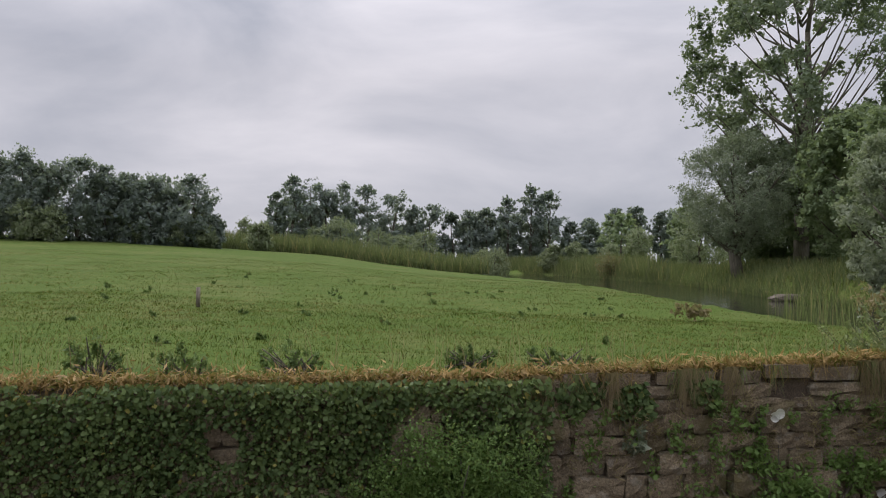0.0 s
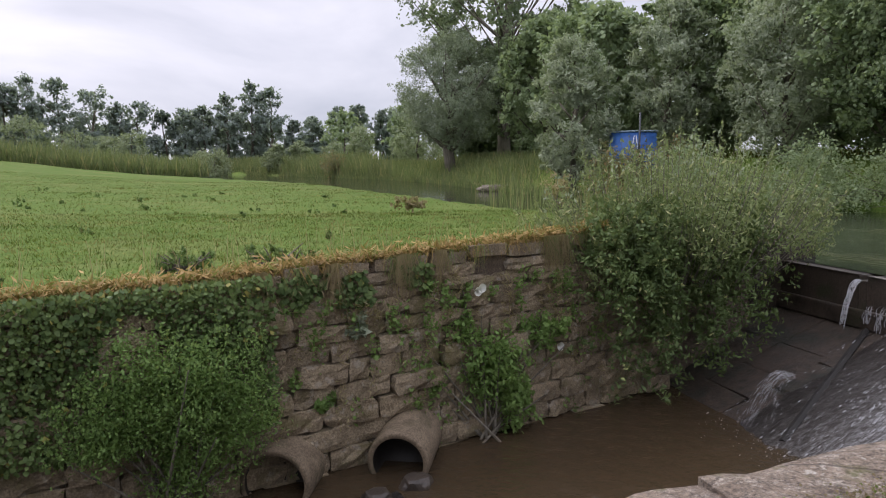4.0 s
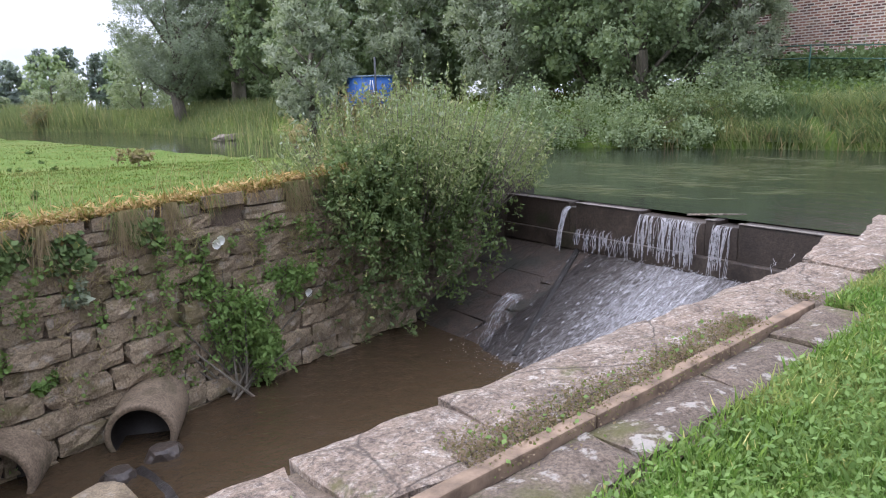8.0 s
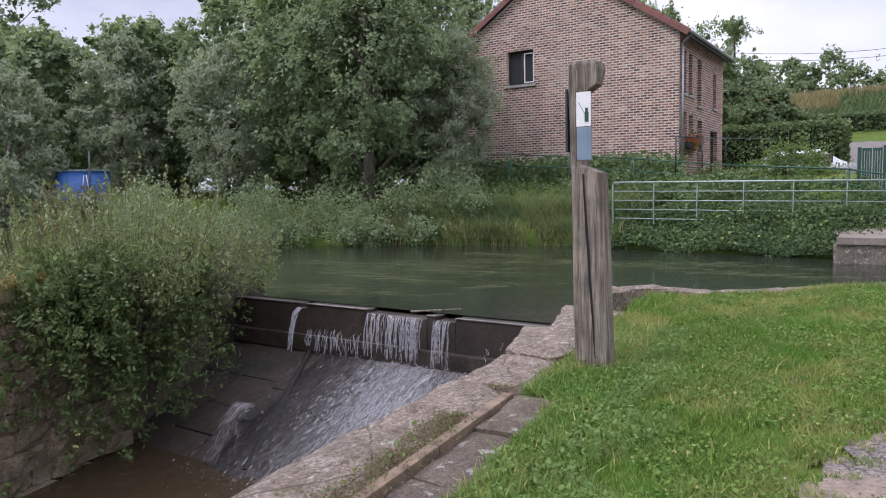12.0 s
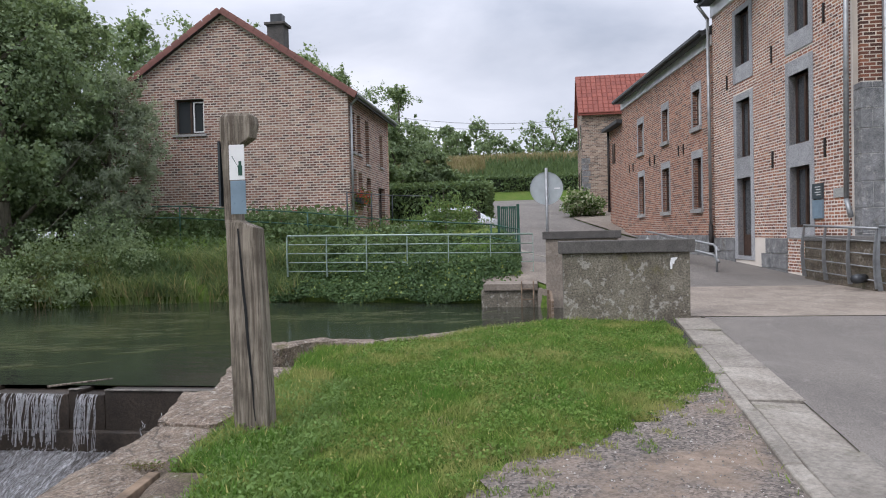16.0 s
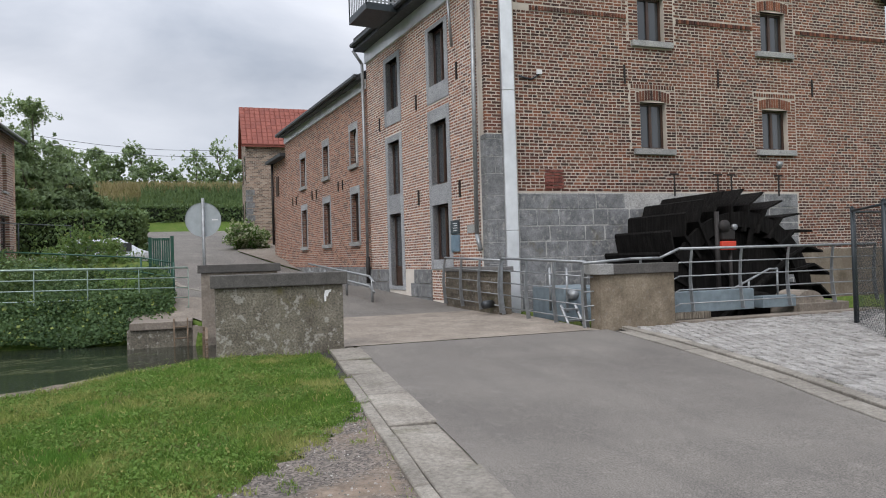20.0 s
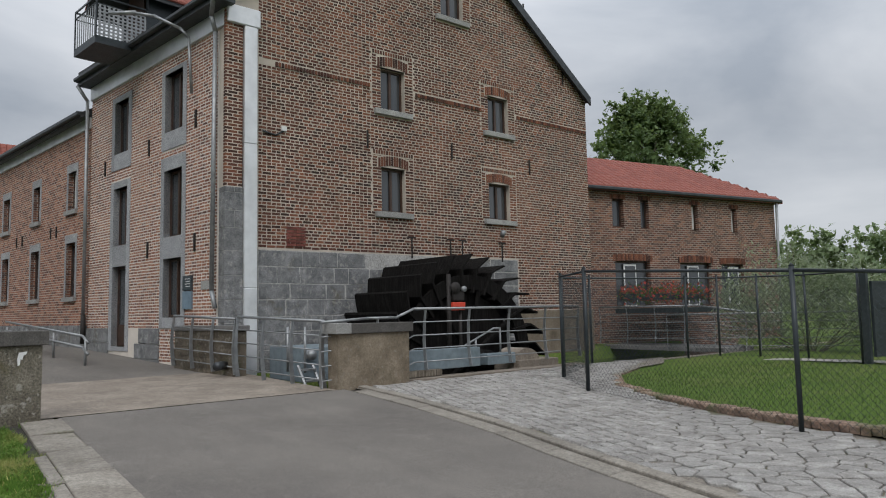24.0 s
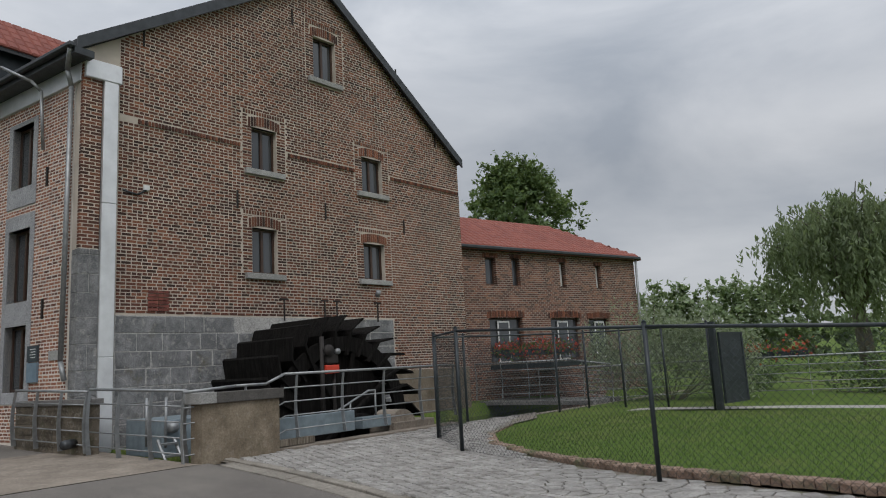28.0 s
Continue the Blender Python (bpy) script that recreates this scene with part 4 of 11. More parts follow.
def pebbles():
    """Loose stones on the gravel shoulder and along the trodden edge."""
    rng = np.random.default_rng(33)
    base = np.array([(1, 0, 0), (0, 1, 0), (-1, 0, 0), (0, -1, 0), (0, 0, 1), (0, 0, -1)], float)
    tri = [(0, 1, 4), (1, 2, 4), (2, 3, 4), (3, 0, 4), (1, 0, 5), (2, 1, 5), (3, 2, 5), (0, 3, 5)]
    verts, faces = [], []
    for k in range(4200):
        x = rng.uniform(0.6, 7.6)
        edge = lerp_table(x, [(-6, 1.2), (1, 1.0), (2.6, 0.9), (3.6, 0.8), (4.5, 0.74), (5.15, 0.55), (5.6, 0.0), (6.4, -0.55), (7.3, -1.18), (7.9, -1.45)])
        y = rng.uniform(kerb_l(x) + 0.42, edge + 0.1)
        s = rng.uniform(0.004, 0.013) * (1.6 if rng.uniform() < 0.05 else 1)
        a = rng.uniform(0, 6.28)
        c, d = math.cos(a), math.sin(a)
        z = lerp_table(x, ROAD) + 0.018
        b = len(verts)
        for vx, vy, vz in base * rng.uniform(0.6, 1.2, (6, 1)):
            verts.append((x + s * (vx * c - vy * d), y + s * (vx * d + vy * c) * 0.8, z + s * vz * 0.6))
        faces += [tuple(b + i for i in f) for f in tri]
    tagged(mesh_part("pebbles", verts, faces, M_PEBBLE), "loose grey pebbles on the gravel shoulder", "pebbles", kind="stuff")


def pebble_mat():
    n = Nodes("loose_pebble")
    r = n.island()
    return n.done(n.ramp(r, [(0.0, (0.07, 0.065, 0.06)), (0.5, (0.19, 0.175, 0.16)), (0.85, (0.30, 0.27, 0.235)), (1.0, (0.48, 0.46, 0.43))]), 0.9)


M_PEBBLE = pebble_mat()
pebbles()

def lane_edge(x):
    return lerp_table(x, [(15.6, -1.5), (18, -1.2), (24, 0.0), (38, 3.0), (62, 5.5)])


def lane_foot(x):
    return lerp_table(x, [(15.6, -6.0), (26, -5.2), (38, -1.6), (62, -1.5)])


def lane_sides():
    """Pavements and pale kerb stones along the climbing lane."""
    strip("pavement_drive", along(20.2, 30, 1.4, lambda x: lane_edge(x) + 1.7), along(20.2, 30, 1.4, lambda x: lane_edge(x) + 0.3), M_ASPHALT, "worn asphalt drive beside the climbing lane", "pavement", 0.06)
    strip("pavement_lane", along(24, 44, 1.4, lane_foot), along(24, 44, 1.4, lambda x: lane_foot(x) - 2.6), M_CONCRETE, "pale pavement along the foot of the mill wing", "pavement", 0.07)
    root = empty("kerb", "pale kerb stones along the climbing lane", "kerb", kind="structure", at=(0, 0, 0))
    rng = np.random.default_rng(17)
    x = 17.6
    while x < 36:
        run_block("kerb_stone", x + 0.02, x + 0.96, lane_edge, 0.0, 0.28, 0.05, 0.08, M_KERB, root, rng.normal() * 0.006)
        x += 1.0


lane_sides()
flat_sheet("pavement_bank", [(16.2, -1.5), (20.2, -0.9), (20.2, 0.75), (18.6, 1.25), (17.1, 1.6), (16.86, 1.5), (16.86, 0.3), (16.2, 0.1)], lambda x, y: max(lerp_table(x, ROAD), land(x, y)) + 0.035, M_CONCRETE, "worn concrete landing between lane and railing", "pavement")

# ---------------------------------------------------------------- pieces: bricks, stones, cobbles, tiles


def piece_mesh(name, seed=None, rough=0.0, inset=0.06, round_=0.12):
    """A unit piece: centre 0, length x, front +y, height z, its front edges worn off."""
    rng = np.random.default_rng(seed or 0)
    v = []
    for y, k in ((-0.5, 0.0), (0.5 - round_, 0.0), (0.5, inset)):
        for sx, sz in ((-1, -1), (1, -1), (1, 1), (-1, 1)):
            p = np.array([sx * (0.5 - k), y, sz * (0.5 - k)])
            if rough:
                p += rng.normal(size=3) * rough * np.array([1, 0.6 if y > 0.4 else 0.2, 1])
            v.append(tuple(p))
    f = [(8, 9, 10, 11)]
    for b in (0, 4):
        for i in range(4):
            j = (i + 1) % 4
            f.append((b + i, b + j, b + 4 + j, b + 4 + i))
    me = bpy.data.meshes.new(name)
    me.from_pydata(v, [], f)
    me.update()
    bm = bmesh.new()
    bm.from_mesh(me)
    bmesh.ops.recalc_face_normals(bm, faces=bm.faces[:])
    bm.to_mesh(me)
    bm.free()
    return me, np.array(v), f


def rubble_mesh(name, seed):
    """A unit rubble stone: its front a lumpy face with an uneven outline."""
    rng = np.random.default_rng(seed)
    nx, nz = 4, 3
    v, f = [], []
    jit = rng.normal(size=(nx + 1, nz + 1, 3))
    for i in range(nx + 1):
        for j in range(nz + 1):
            ex, ez = abs(i / nx - 0.5) * 2, abs(j / nz - 0.5) * 2
            e = max(ex, ez)
            corner = 0.06 if ex > 0.9 and ez > 0.9 else 0.0
            x, z = (i / nx - 0.5) * (1 - corner) + jit[i, j, 0] * 0.02, (j / nz - 0.5) * (1 - corner) + jit[i, j, 2] * 0.03
            v.append((x, 0.5 - 0.07 * e ** 4 + jit[i, j, 1] * 0.05, z))
    for i in range(nx):
        for j in range(nz):
            a = i * (nz + 1) + j
            f.append((a, a + 1, a + nz + 2, a + nz + 1))
    rim = [i * (nz + 1) for i in range(nx + 1)] + [nx * (nz + 1) + j for j in range(1, nz + 1)] + [i * (nz + 1) + nz for i in range(nx - 1, -1, -1)] + list(range(nz - 1, 0, -1))
    b = len(v)
    for k in rim:
        v.append((v[k][0] * 0.97, -0.5, v[k][2] * 0.97))
    n = len(rim)
    f += [(rim[k], rim[(k + 1) % n], b + (k + 1) % n, b + k) for k in range(n)]
    me = bpy.data.meshes.new(name)
    me.from_pydata(v, [], f)
    bm = bmesh.new()
    bm.from_mesh(me)
    bmesh.ops.recalc_face_normals(bm, faces=bm.faces[:])
    bm.to_mesh(me)
    bm.free()
    return me, np.array(v), f


def lay_pieces(name, mats4, material, parent, variants=1, rough=0.0, near=300, rest_name=None, inset=0.06, round_=0.12, seed=1, rubble=False):
    """Lays unit pieces by matrices: the first ones as objects on shared meshes, those past that joined in one part."""
    kinds = [rubble_mesh(name, seed + k) if rubble else piece_mesh(name, seed + k, rough, inset, round_) for k in range(variants)]
    for me, _, _ in kinds:
        me.materials.append(material)
    for k, m in enumerate(mats4[:near]):
        ob = new(name, kinds[k % variants][0])
        ob.parent = parent
        ob.matrix_local = m
    rest = mats4[near:]
    if rest:
        allv, allf, base = [], [], 0
        for k, m in enumerate(rest):
            _, v, f = kinds[k % variants]
            a = np.array(m)
            allv.append(v @ a[:3, :3].T + a[:3, 3])
            allf += [tuple(i + base for i in q) for q in f]
            base += len(v)
        me = bpy.data.meshes.new(rest_name or name)
        me.from_pydata(np.concatenate(allv).tolist(), [], allf)
        me.materials.append(material)
        ob = new(rest_name or (name + "work"), me)
        ob.parent = parent
        ob["kind"] = "stuff"


def frame_mat(o, ex, ey, ez, sx, sy, sz):
    """A matrix with centre o and scaled axes."""
    m = Matrix.Identity(4)
    for i in range(3):
        m[i][0], m[i][1], m[i][2], m[i][3] = ex[i] * sx, ey[i] * sy, ez[i] * sz, o[i]
    return m


def brick_rows(to_world, n_out, e_u, top_at, u0, u1, v0, v1, holes, rng, course=0.07, length=0.215, proud=0.006, joint=0.0155, headers=True):
    """Bricks for a wall in the plane (u, v): courses of stretchers and of headers by turns, cut at the openings."""
    out = []
    row, v = 0, v0
    while v < v1 - 0.02:
        h = min(course, v1 - v) - joint
        step = length if row % 2 == 0 or not headers else length / 2 + 0.005
        u = u0 - (0.0 if row % 2 == 0 else length * (0.25 if headers else 0.5)) - (length / 2 if row % 4 == 2 and headers else 0)
        lo, hi = top_at(v + course)
        blocked = [(h0, h1) for h0, h1, g0, g1 in holes if g0 < v + course * 0.6 and g1 > v + course * 0.4]
        while u < u1:
            a, b = max(u, u0, lo), min(u + step - joint, u1, hi)
            segs = [(a, b)]
            for h0, h1 in blocked:
                nxt = []
                for p, q in segs:
                    if q <= h0 or p >= h1:
                        nxt.append((p, q))
                    else:
                        if h0 - p > 0.03:
                            nxt.append((p, h0))
                        if q - h1 > 0.03:
                            nxt.append((h1, q))
                segs = nxt
            for p, q in segs:
                if q - p > 0.03:
                    d = proud * rng.uniform(0.6, 1.3)
                    wave = 0.006 * math.sin((p + q) * 0.45 + 0.3 * row) + 0.0025 * rng.normal()
                    c = to_world((p + q) / 2, v + h / 2 + joint / 2 + wave, -d / 2 + 0.01)
                    out.append(frame_mat(c, e_u, n_out, (0, 0, 1), q - p, d + 0.02, h * rng.uniform(0.94, 1.0)))
            u += step
        v += course
        row += 1
    return out


def brick_piece_mat(name, tones, patchy=0.45):
    n = Nodes(name)
    r = n.math("FRACT", n.math("ADD", n.rnd(), n.island()))
    p = n.pos()
    tone = n.ramp(r, tones)
    tone = n.mix(n.grey(n.noise(p, 3.1, 3, 0.6), 0.55, 0.7, 0, 0.35), tone, tuple(c * 1.15 for c in tones[-1][1]))
    patch = n.noise(p, 0.5, 5, 0.6)
    tone = n.mix(n.grey(patch, 0.38, 0.66, 0.0, patchy), tone, tuple(c * 0.6 for c in tones[0][1]))
    warm = n.noise(p, 0.33, 3, 0.6)
    tone = n.mix(n.grey(warm, 0.5, 0.7, 0, 0.4), tone, tones[-1][1])
    g = n.noise(p, 60, 3)
    tone = n.mix(0.4, tone, n.mix(g, (0.2, 0.2, 0.2), (0.85, 0.85, 0.85)), "OVERLAY")
    return n.done(tone, 0.88, n.bump(g, 0.5, 0.004))


M_BP_G = brick_piece_mat("brick_dark", [(0.0, (0.042, 0.022, 0.017)), (0.35, (0.10, 0.039, 0.026)), (0.7, (0.18, 0.065, 0.038)), (1.0, (0.27, 0.105, 0.056))])
M_BP_S = brick_piece_mat("brick_orange", [(0.0, (0.10, 0.045, 0.033)), (0.35, (0.21, 0.08, 0.05)), (0.7, (0.31, 0.125, 0.075)), (1.0, (0.39, 0.18, 0.105))], 0.15)
M_MORTAR_S = plain("pale_mortar", (0.68, 0.62, 0.55), 0.92, 0, 0.12, 1.6, 0.3)
M_MORTAR = plain("mortar", (0.53, 0.465, 0.395), 0.92, 0, 0.18, 1.6, 0.3)

M_JOINTGREY = stone_mat("grey_joint", (0.36, 0.35, 0.33), (0.52, 0.505, 0.48), None, 3.0, depth=0.004)

# ---------------------------------------------------------------- the mill
GX, SY = 15.16, -5.77
EAVE_Z, BACK_Y, RIDGE_Y, RIDGE_Z = 8.2, -17.55, -11.8, 12.15
FA = math.atan(0.125)
FE, FN = Vector((math.cos(FA), math.sin(FA), 0)), Vector((-math.sin(FA), math.cos(FA), 0))


def gable_uv(u, v, d):
    return (GX + d, u, v)


def street_uv(s, v, d):
    p = Vector((GX, SY, v)) + FE * s - FN * d
    return (p.x, p.y, p.z)


def slab_uv(name, uv, a, b, c, d, e0, e1, mat, parent, label="", bevel=0.0):
    """A block over a rectangle of a wall's plane, from depth e0 to e1 (negative: proud of the wall)."""
    bm = bmesh.new()
    co = [bm.verts.new(uv(u, v, dd)) for dd in (e0, e1) for u, v in ((a, c), (b, c), (b, d), (a, d))]
    for f in ((0, 1, 2, 3), (7, 6, 5, 4), (0, 4, 5, 1), (1, 5, 6, 2), (2, 6, 7, 3), (3, 7, 4, 0)):
        bm.faces.new([co[k] for k in f])
    bmesh.ops.recalc_face_normals(bm, faces=bm.faces[:])
    if bevel:
        bmesh.ops.bevel(bm, geom=bm.edges[:], offset=bevel, segments=1, affect="EDGES")
    return part(name, bm, mat, parent, label)


def window_unit(parent, uv, u0, u1, v0, v1, frame_m=None, split=True, blind=(), door=False, depth=0.14):
    """A casement in its opening: frame, mullion, panes, blinds behind some panes."""
    frame_m = frame_m or M_BROWNFRAME
    w = slab_uv("window", uv, u0, u1, v0, v0 + 0.06, depth, depth + 0.07, frame_m, parent, "brown timber casement with dark glass")
    fw, d0, d1 = 0.055, depth, depth + 0.07
    slab_uv("frame", uv, u0, u0 + fw, v0 + 0.06, v1, d0, d1, frame_m, w)
    slab_uv("frame", uv, u1 - fw, u1, v0 + 0.06, v1, d0, d1, frame_m, w)
    slab_uv("frame", uv, u0 + fw, u1 - fw, v1 - fw, v1, d0, d1, frame_m, w)
    mid = (u0 + u1) / 2
    panes = [(u0 + fw, u1 - fw)]
    if split:
        slab_uv("mullion", uv, mid - 0.035, mid + 0.035, v0 + 0.06, v1 - fw, d0 - 0.01, d1, frame_m, w)
        panes = [(u0 + fw, mid - 0.035), (mid + 0.035, u1 - fw)]
    lo = v0 + 0.06
    if door:
        slab_uv("door_panel", uv, u0 + fw, u1 - fw, v0 + 0.06, v0 + 0.55, d0 + 0.01, d1, frame_m, w)
        lo = v0 + 0.55
    for k, (a, b) in enumerate(panes):
        slab_uv("pane", uv, a, b, lo, v1 - fw, d0 + 0.03, d0 + 0.042, M_GLASS, w)
        if k in blind:
            slab_uv("blind", uv, a + 0.01, b - 0.01, lo + 0.02, v1 - fw, d0 + 0.021, d0 + 0.027, M_CURTAIN, w, "pale lowered blind")
    return w


def arch_lintel(parent, uv, u0, u1, v, mat, n=None, rise=0.07, h=0.22, proud=0.015):
    """A flat brick arch over an opening, brick by brick."""
    n = n or int((u1 - u0 + 0.2) / 0.072)
    root = slab_uv("lintel", uv, u0 - 0.1, u1 + 0.1, v, v + h, 0.004, 0.1, M_MORTAR, parent, "shallow arch of upright bricks")
    for k in range(n):
        f = (k + 0.5) / n
        u = u0 - 0.1 + (u1 - u0 + 0.2) * f
        z = v + rise * (1 - (2 * f - 1) ** 2)
        wd = (u1 - u0 + 0.2) / n - 0.021
        slab_uv("brick", uv, u - wd / 2, u + wd / 2, z - 0.015, z + h, -proud, 0.05, mat, root)


def mill():
    root = empty("mill", "old three-storey brick water mill with a stone base and slate roof", "mill", at=(GX, SY, 0))
    rng = np.random.default_rng(21)
    inv = Matrix.Translation((-GX, -SY, 0))

    def adopt(ob):
        """Keep world-built parts in place under the root."""
        ob.matrix_parent_inverse = inv
        return ob

    holder = root
    # ---- gable wall towards the wheel
    wins = [(-12.46, -11.68, 9.25, 10.46), (-10.44, -9.71, 6.36, 7.43), (-14.09, -13.31, 6.34, 7.36), (-10.42, -9.70, 3.82, 4.92), (-14.07, -13.27, 3.87, 4.88)]

    def roof_at(v):
        if v <= EAVE_Z:
            return BACK_Y, SY - 0.72
        f = (v - EAVE_Z) / (RIDGE_Z - EAVE_Z)
        return BACK_Y + (RIDGE_Y - BACK_Y) * f, SY - (SY - RIDGE_Y) * f

    body = wall_with_holes("gable_wall", gable_uv, BACK_Y, SY - 0.02, -1.9, EAVE_Z, wins[1:], 0.4, M_MORTAR, holder, "dark brick gable wall with pale joints")
    adopt(body)
    # upper triangle, with its one opening
    tri = bmesh.new()
    w = wins[0]
    o = [(BACK_Y, EAVE_Z), (w[1] + 0.0, EAVE_Z), (SY - 0.02, EAVE_Z), (RIDGE_Y, RIDGE_Z)]
    for dd in (0.0, 0.4):
        a = [tri.verts.new(gable_uv(u, v, dd)) for u, v in ((BACK_Y, EAVE_Z), (SY - 0.02, EAVE_Z), (SY - 0.02 - (SY - RIDGE_Y) * (w[2] - EAVE_Z) / (RIDGE_Z - EAVE_Z), w[2]), (w[1], w[2]), (w[0], w[2]), (BACK_Y + (RIDGE_Y - BACK_Y) * (w[2] - EAVE_Z) / (RIDGE_Z - EAVE_Z), w[2]))]
        tri.faces.new(a)
        l1 = [tri.verts.new(gable_uv(u, v, dd)) for u, v in (roof_at(w[2])[0:1] + (w[2],), (w[0], w[2]), (w[0], w[3]), (roof_at(w[3])[0], w[3]))]
        tri.faces.new(l1)
        l2 = [tri.verts.new(gable_uv(u, v, dd)) for u, v in ((roof_at(w[2])[1], w[2]), (w[1], w[2]), (w[1], w[3]), (roof_at(w[3])[1], w[3]))]
        tri.faces.new(l2)
        l3 = [tri.verts.new(gable_uv(u, v, dd)) for u, v in ((roof_at(w[3])[0], w[3]), (roof_at(w[3])[1], w[3]), (RIDGE_Y, RIDGE_Z))]
        tri.faces.new(l3)
    for u in (w[0], w[1]):
        tri.faces.new([tri.verts.new(gable_uv(u, v, dd)) for v, dd in ((w[2], 0), (w[3], 0), (w[3], 0.4), (w[2], 0.4))])
    bmesh.ops.recalc_face_normals(tri, faces=tri.faces[:])
    adopt(part("gable_top", tri, M_MORTAR, holder))
    holes = [(a, b, c, d) for a, b, c, d in wins]
    holes += [(a - 0.12, b + 0.12, d - 0.01, d + 0.27) for a, b, c, d in wins]
    holes += [(a - 0.2, b + 0.2, c - 0.15, c) for a, b, c, d in wins]
    holes += [(a - 0.28, a, c, d + 0.42) for a, b, c, d in wins] + [(b, b + 0.28, c, d + 0.42) for a, b, c, d in wins] + [(a, b, d + 0.26, d + 0.42) for a, b, c, d in wins] + [(BACK_Y, SY, 6.84, 6.965)]
    holes += [(SY - 0.74, SY, -2, 9), (-14.32, SY, -2.0, 2.8), (BACK_Y, SY, -2.0, -0.5)]
    bricks = brick_rows(gable_uv, (-1, 0, 0), (0, 1, 0), roof_at, BACK_Y, SY, -0.5, RIDGE_Z - 0.1, holes, rng, 0.072, 0.215, 0.006, 0.0195)
    # rebuilt reveals beside the windows, and a soldier row over each arch
    for a, b, c, d in wins:
        for u0, u1 in ((a - 0.255, a - 0.004), (b + 0.004, b + 0.255)):
            bricks += brick_rows(gable_uv, (-1, 0, 0), (0, 1, 0), lambda v: (-99, 99), u0, u1, c, d + 0.3, [(a - 0.12, b + 0.12, d - 0.01, d + 0.27)], rng, 0.072, 0.26, 0.006, 0.0195, False)
        k = int((b - a + 0.5) / 0.074)
        for j in range(k):
            u = a - 0.25 + (b - a + 0.5) * (j + 0.5) / k
            bricks.append(frame_mat(gable_uv(u, d + 0.365, 0.004), (0, 1, 0), (-1, 0, 0), (0, 0, 1), 0.05, 0.035, 0.095))
    near = [m for m in bricks if -9.4 < m[1][3] < -6.6 and 3.0 < m[2][3] < 4.9]
    ids = {id(m) for m in near}
    bricks = near + [m for m in bricks if id(m) not in ids]
    lay_pieces("brick", bricks, M_BP_G, body, near=300, rest_name="brickwork", inset=0.03, round_=0.2)
    for k, (a, b, c, d) in enumerate(wins):
        adopt(window_unit(holder, gable_uv, a, b, c, d, blind=()))
        adopt(slab_uv("sill", gable_uv, a - 0.2, b + 0.2, c - 0.14, c, -0.09, 0.16, M_SILL, holder, "pale stone sill", 0.008))
        arch_lintel(body, gable_uv, a, b, d, M_BP_G)
    # near-black upright sheet behind the glass, painted shade of the unlit rooms
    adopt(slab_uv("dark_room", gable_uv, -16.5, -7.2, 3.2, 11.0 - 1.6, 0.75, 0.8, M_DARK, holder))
    # string course of small upright bricks, stopping at the rebuilt reveals
    cuts = [BACK_Y + 0.02] + sorted(v for a, b, c, d in wins[1:3] for v in (a - 0.28, b + 0.28)) + [SY - 0.74]
    for u0, u1 in zip(cuts[0::2], cuts[1::2]):
        band = adopt(slab_uv("string_course", gable_uv, u0, u1, 6.845, 6.96, -0.002, 0.04, M_MORTAR, holder, "string course of upright bricks"))
    sm = []
    for k in range(140):
        u = BACK_Y + 0.06 + k * 0.076
        if u < SY - 0.77 and not any(a - 0.3 < u < b + 0.3 for a, b, c, d in wins[1:3]):
            sm.append(frame_mat(gable_uv(u, 6.902, -0.012), (0, 1, 0), (-1, 0, 0), (0, 0, 1), 0.052, 0.045, 0.10))
    lay_pieces("string_brick", sm, M_BP_G, band, inset=0.03, round_=0.1)
    # ashlar base
    ashlar = adopt(slab_uv("stone_base", gable_uv, -14.3, SY - 0.72, -1.9, 2.78, -0.006, 0.05, M_JOINTGREY, holder, "grey bluestone ashlar base"))
    mats4, z = [], -0.9
    row = 0
    for h in (0.34, 0.42, 0.36, 0.42, 0.38, 0.33, 0.36, 0.34, 0.37, 0.35):
        u = SY - 0.74
        while u > -14.3:
            ln = rng.uniform(0.35, 1.15)
            a = max(-14.3, u - ln)
            if not (z > 2.4 and -11.2 < (a + u) / 2 < -9.0):
                mats4.append(frame_mat(gable_uv((a + u) / 2, z + h / 2, 0.012 + rng.normal() * 0.002), (0, 1, 0), (-1, 0, 0), (0, 0, 1), u - a - 0.02, 0.05, h - 0.02))
            u = a
        z += h
        row += 1
    lay_pieces("ashlar_block", mats4, M_BLUESTONE, ashlar, variants=6, rough=0.012, inset=0.015, round_=0.2)
    # reddish patch of younger bricks
    for i in range(6):
        for j in range(2):
            adopt(slab_uv("patch_brick", gable_uv, -7.62 + j * 0.235, -7.40 + j * 0.235, 2.88 + i * 0.074, 2.938 + i * 0.074, -0.022, 0.0, M_RUSTBRICK, holder))
    # cement-rendered foot of the wall beyond the wheel
    adopt(slab_uv("rendered_foot", gable_uv, BACK_Y, -14.31, -1.9, 1.35, -0.03, 0.05, M_TANCONC, holder, "brown cement-rendered foot of the wall", 0.01))
    # corner pillar: brick above, stone below
    pil = adopt(slab_uv("corner_pillar", gable_uv, SY - 0.34, SY + 0.03, -1.9, 4.06, -0.10, 0.3, M_JOINTGREY, holder, "bluestone corner pier", 0.01))
    zz = -0.3
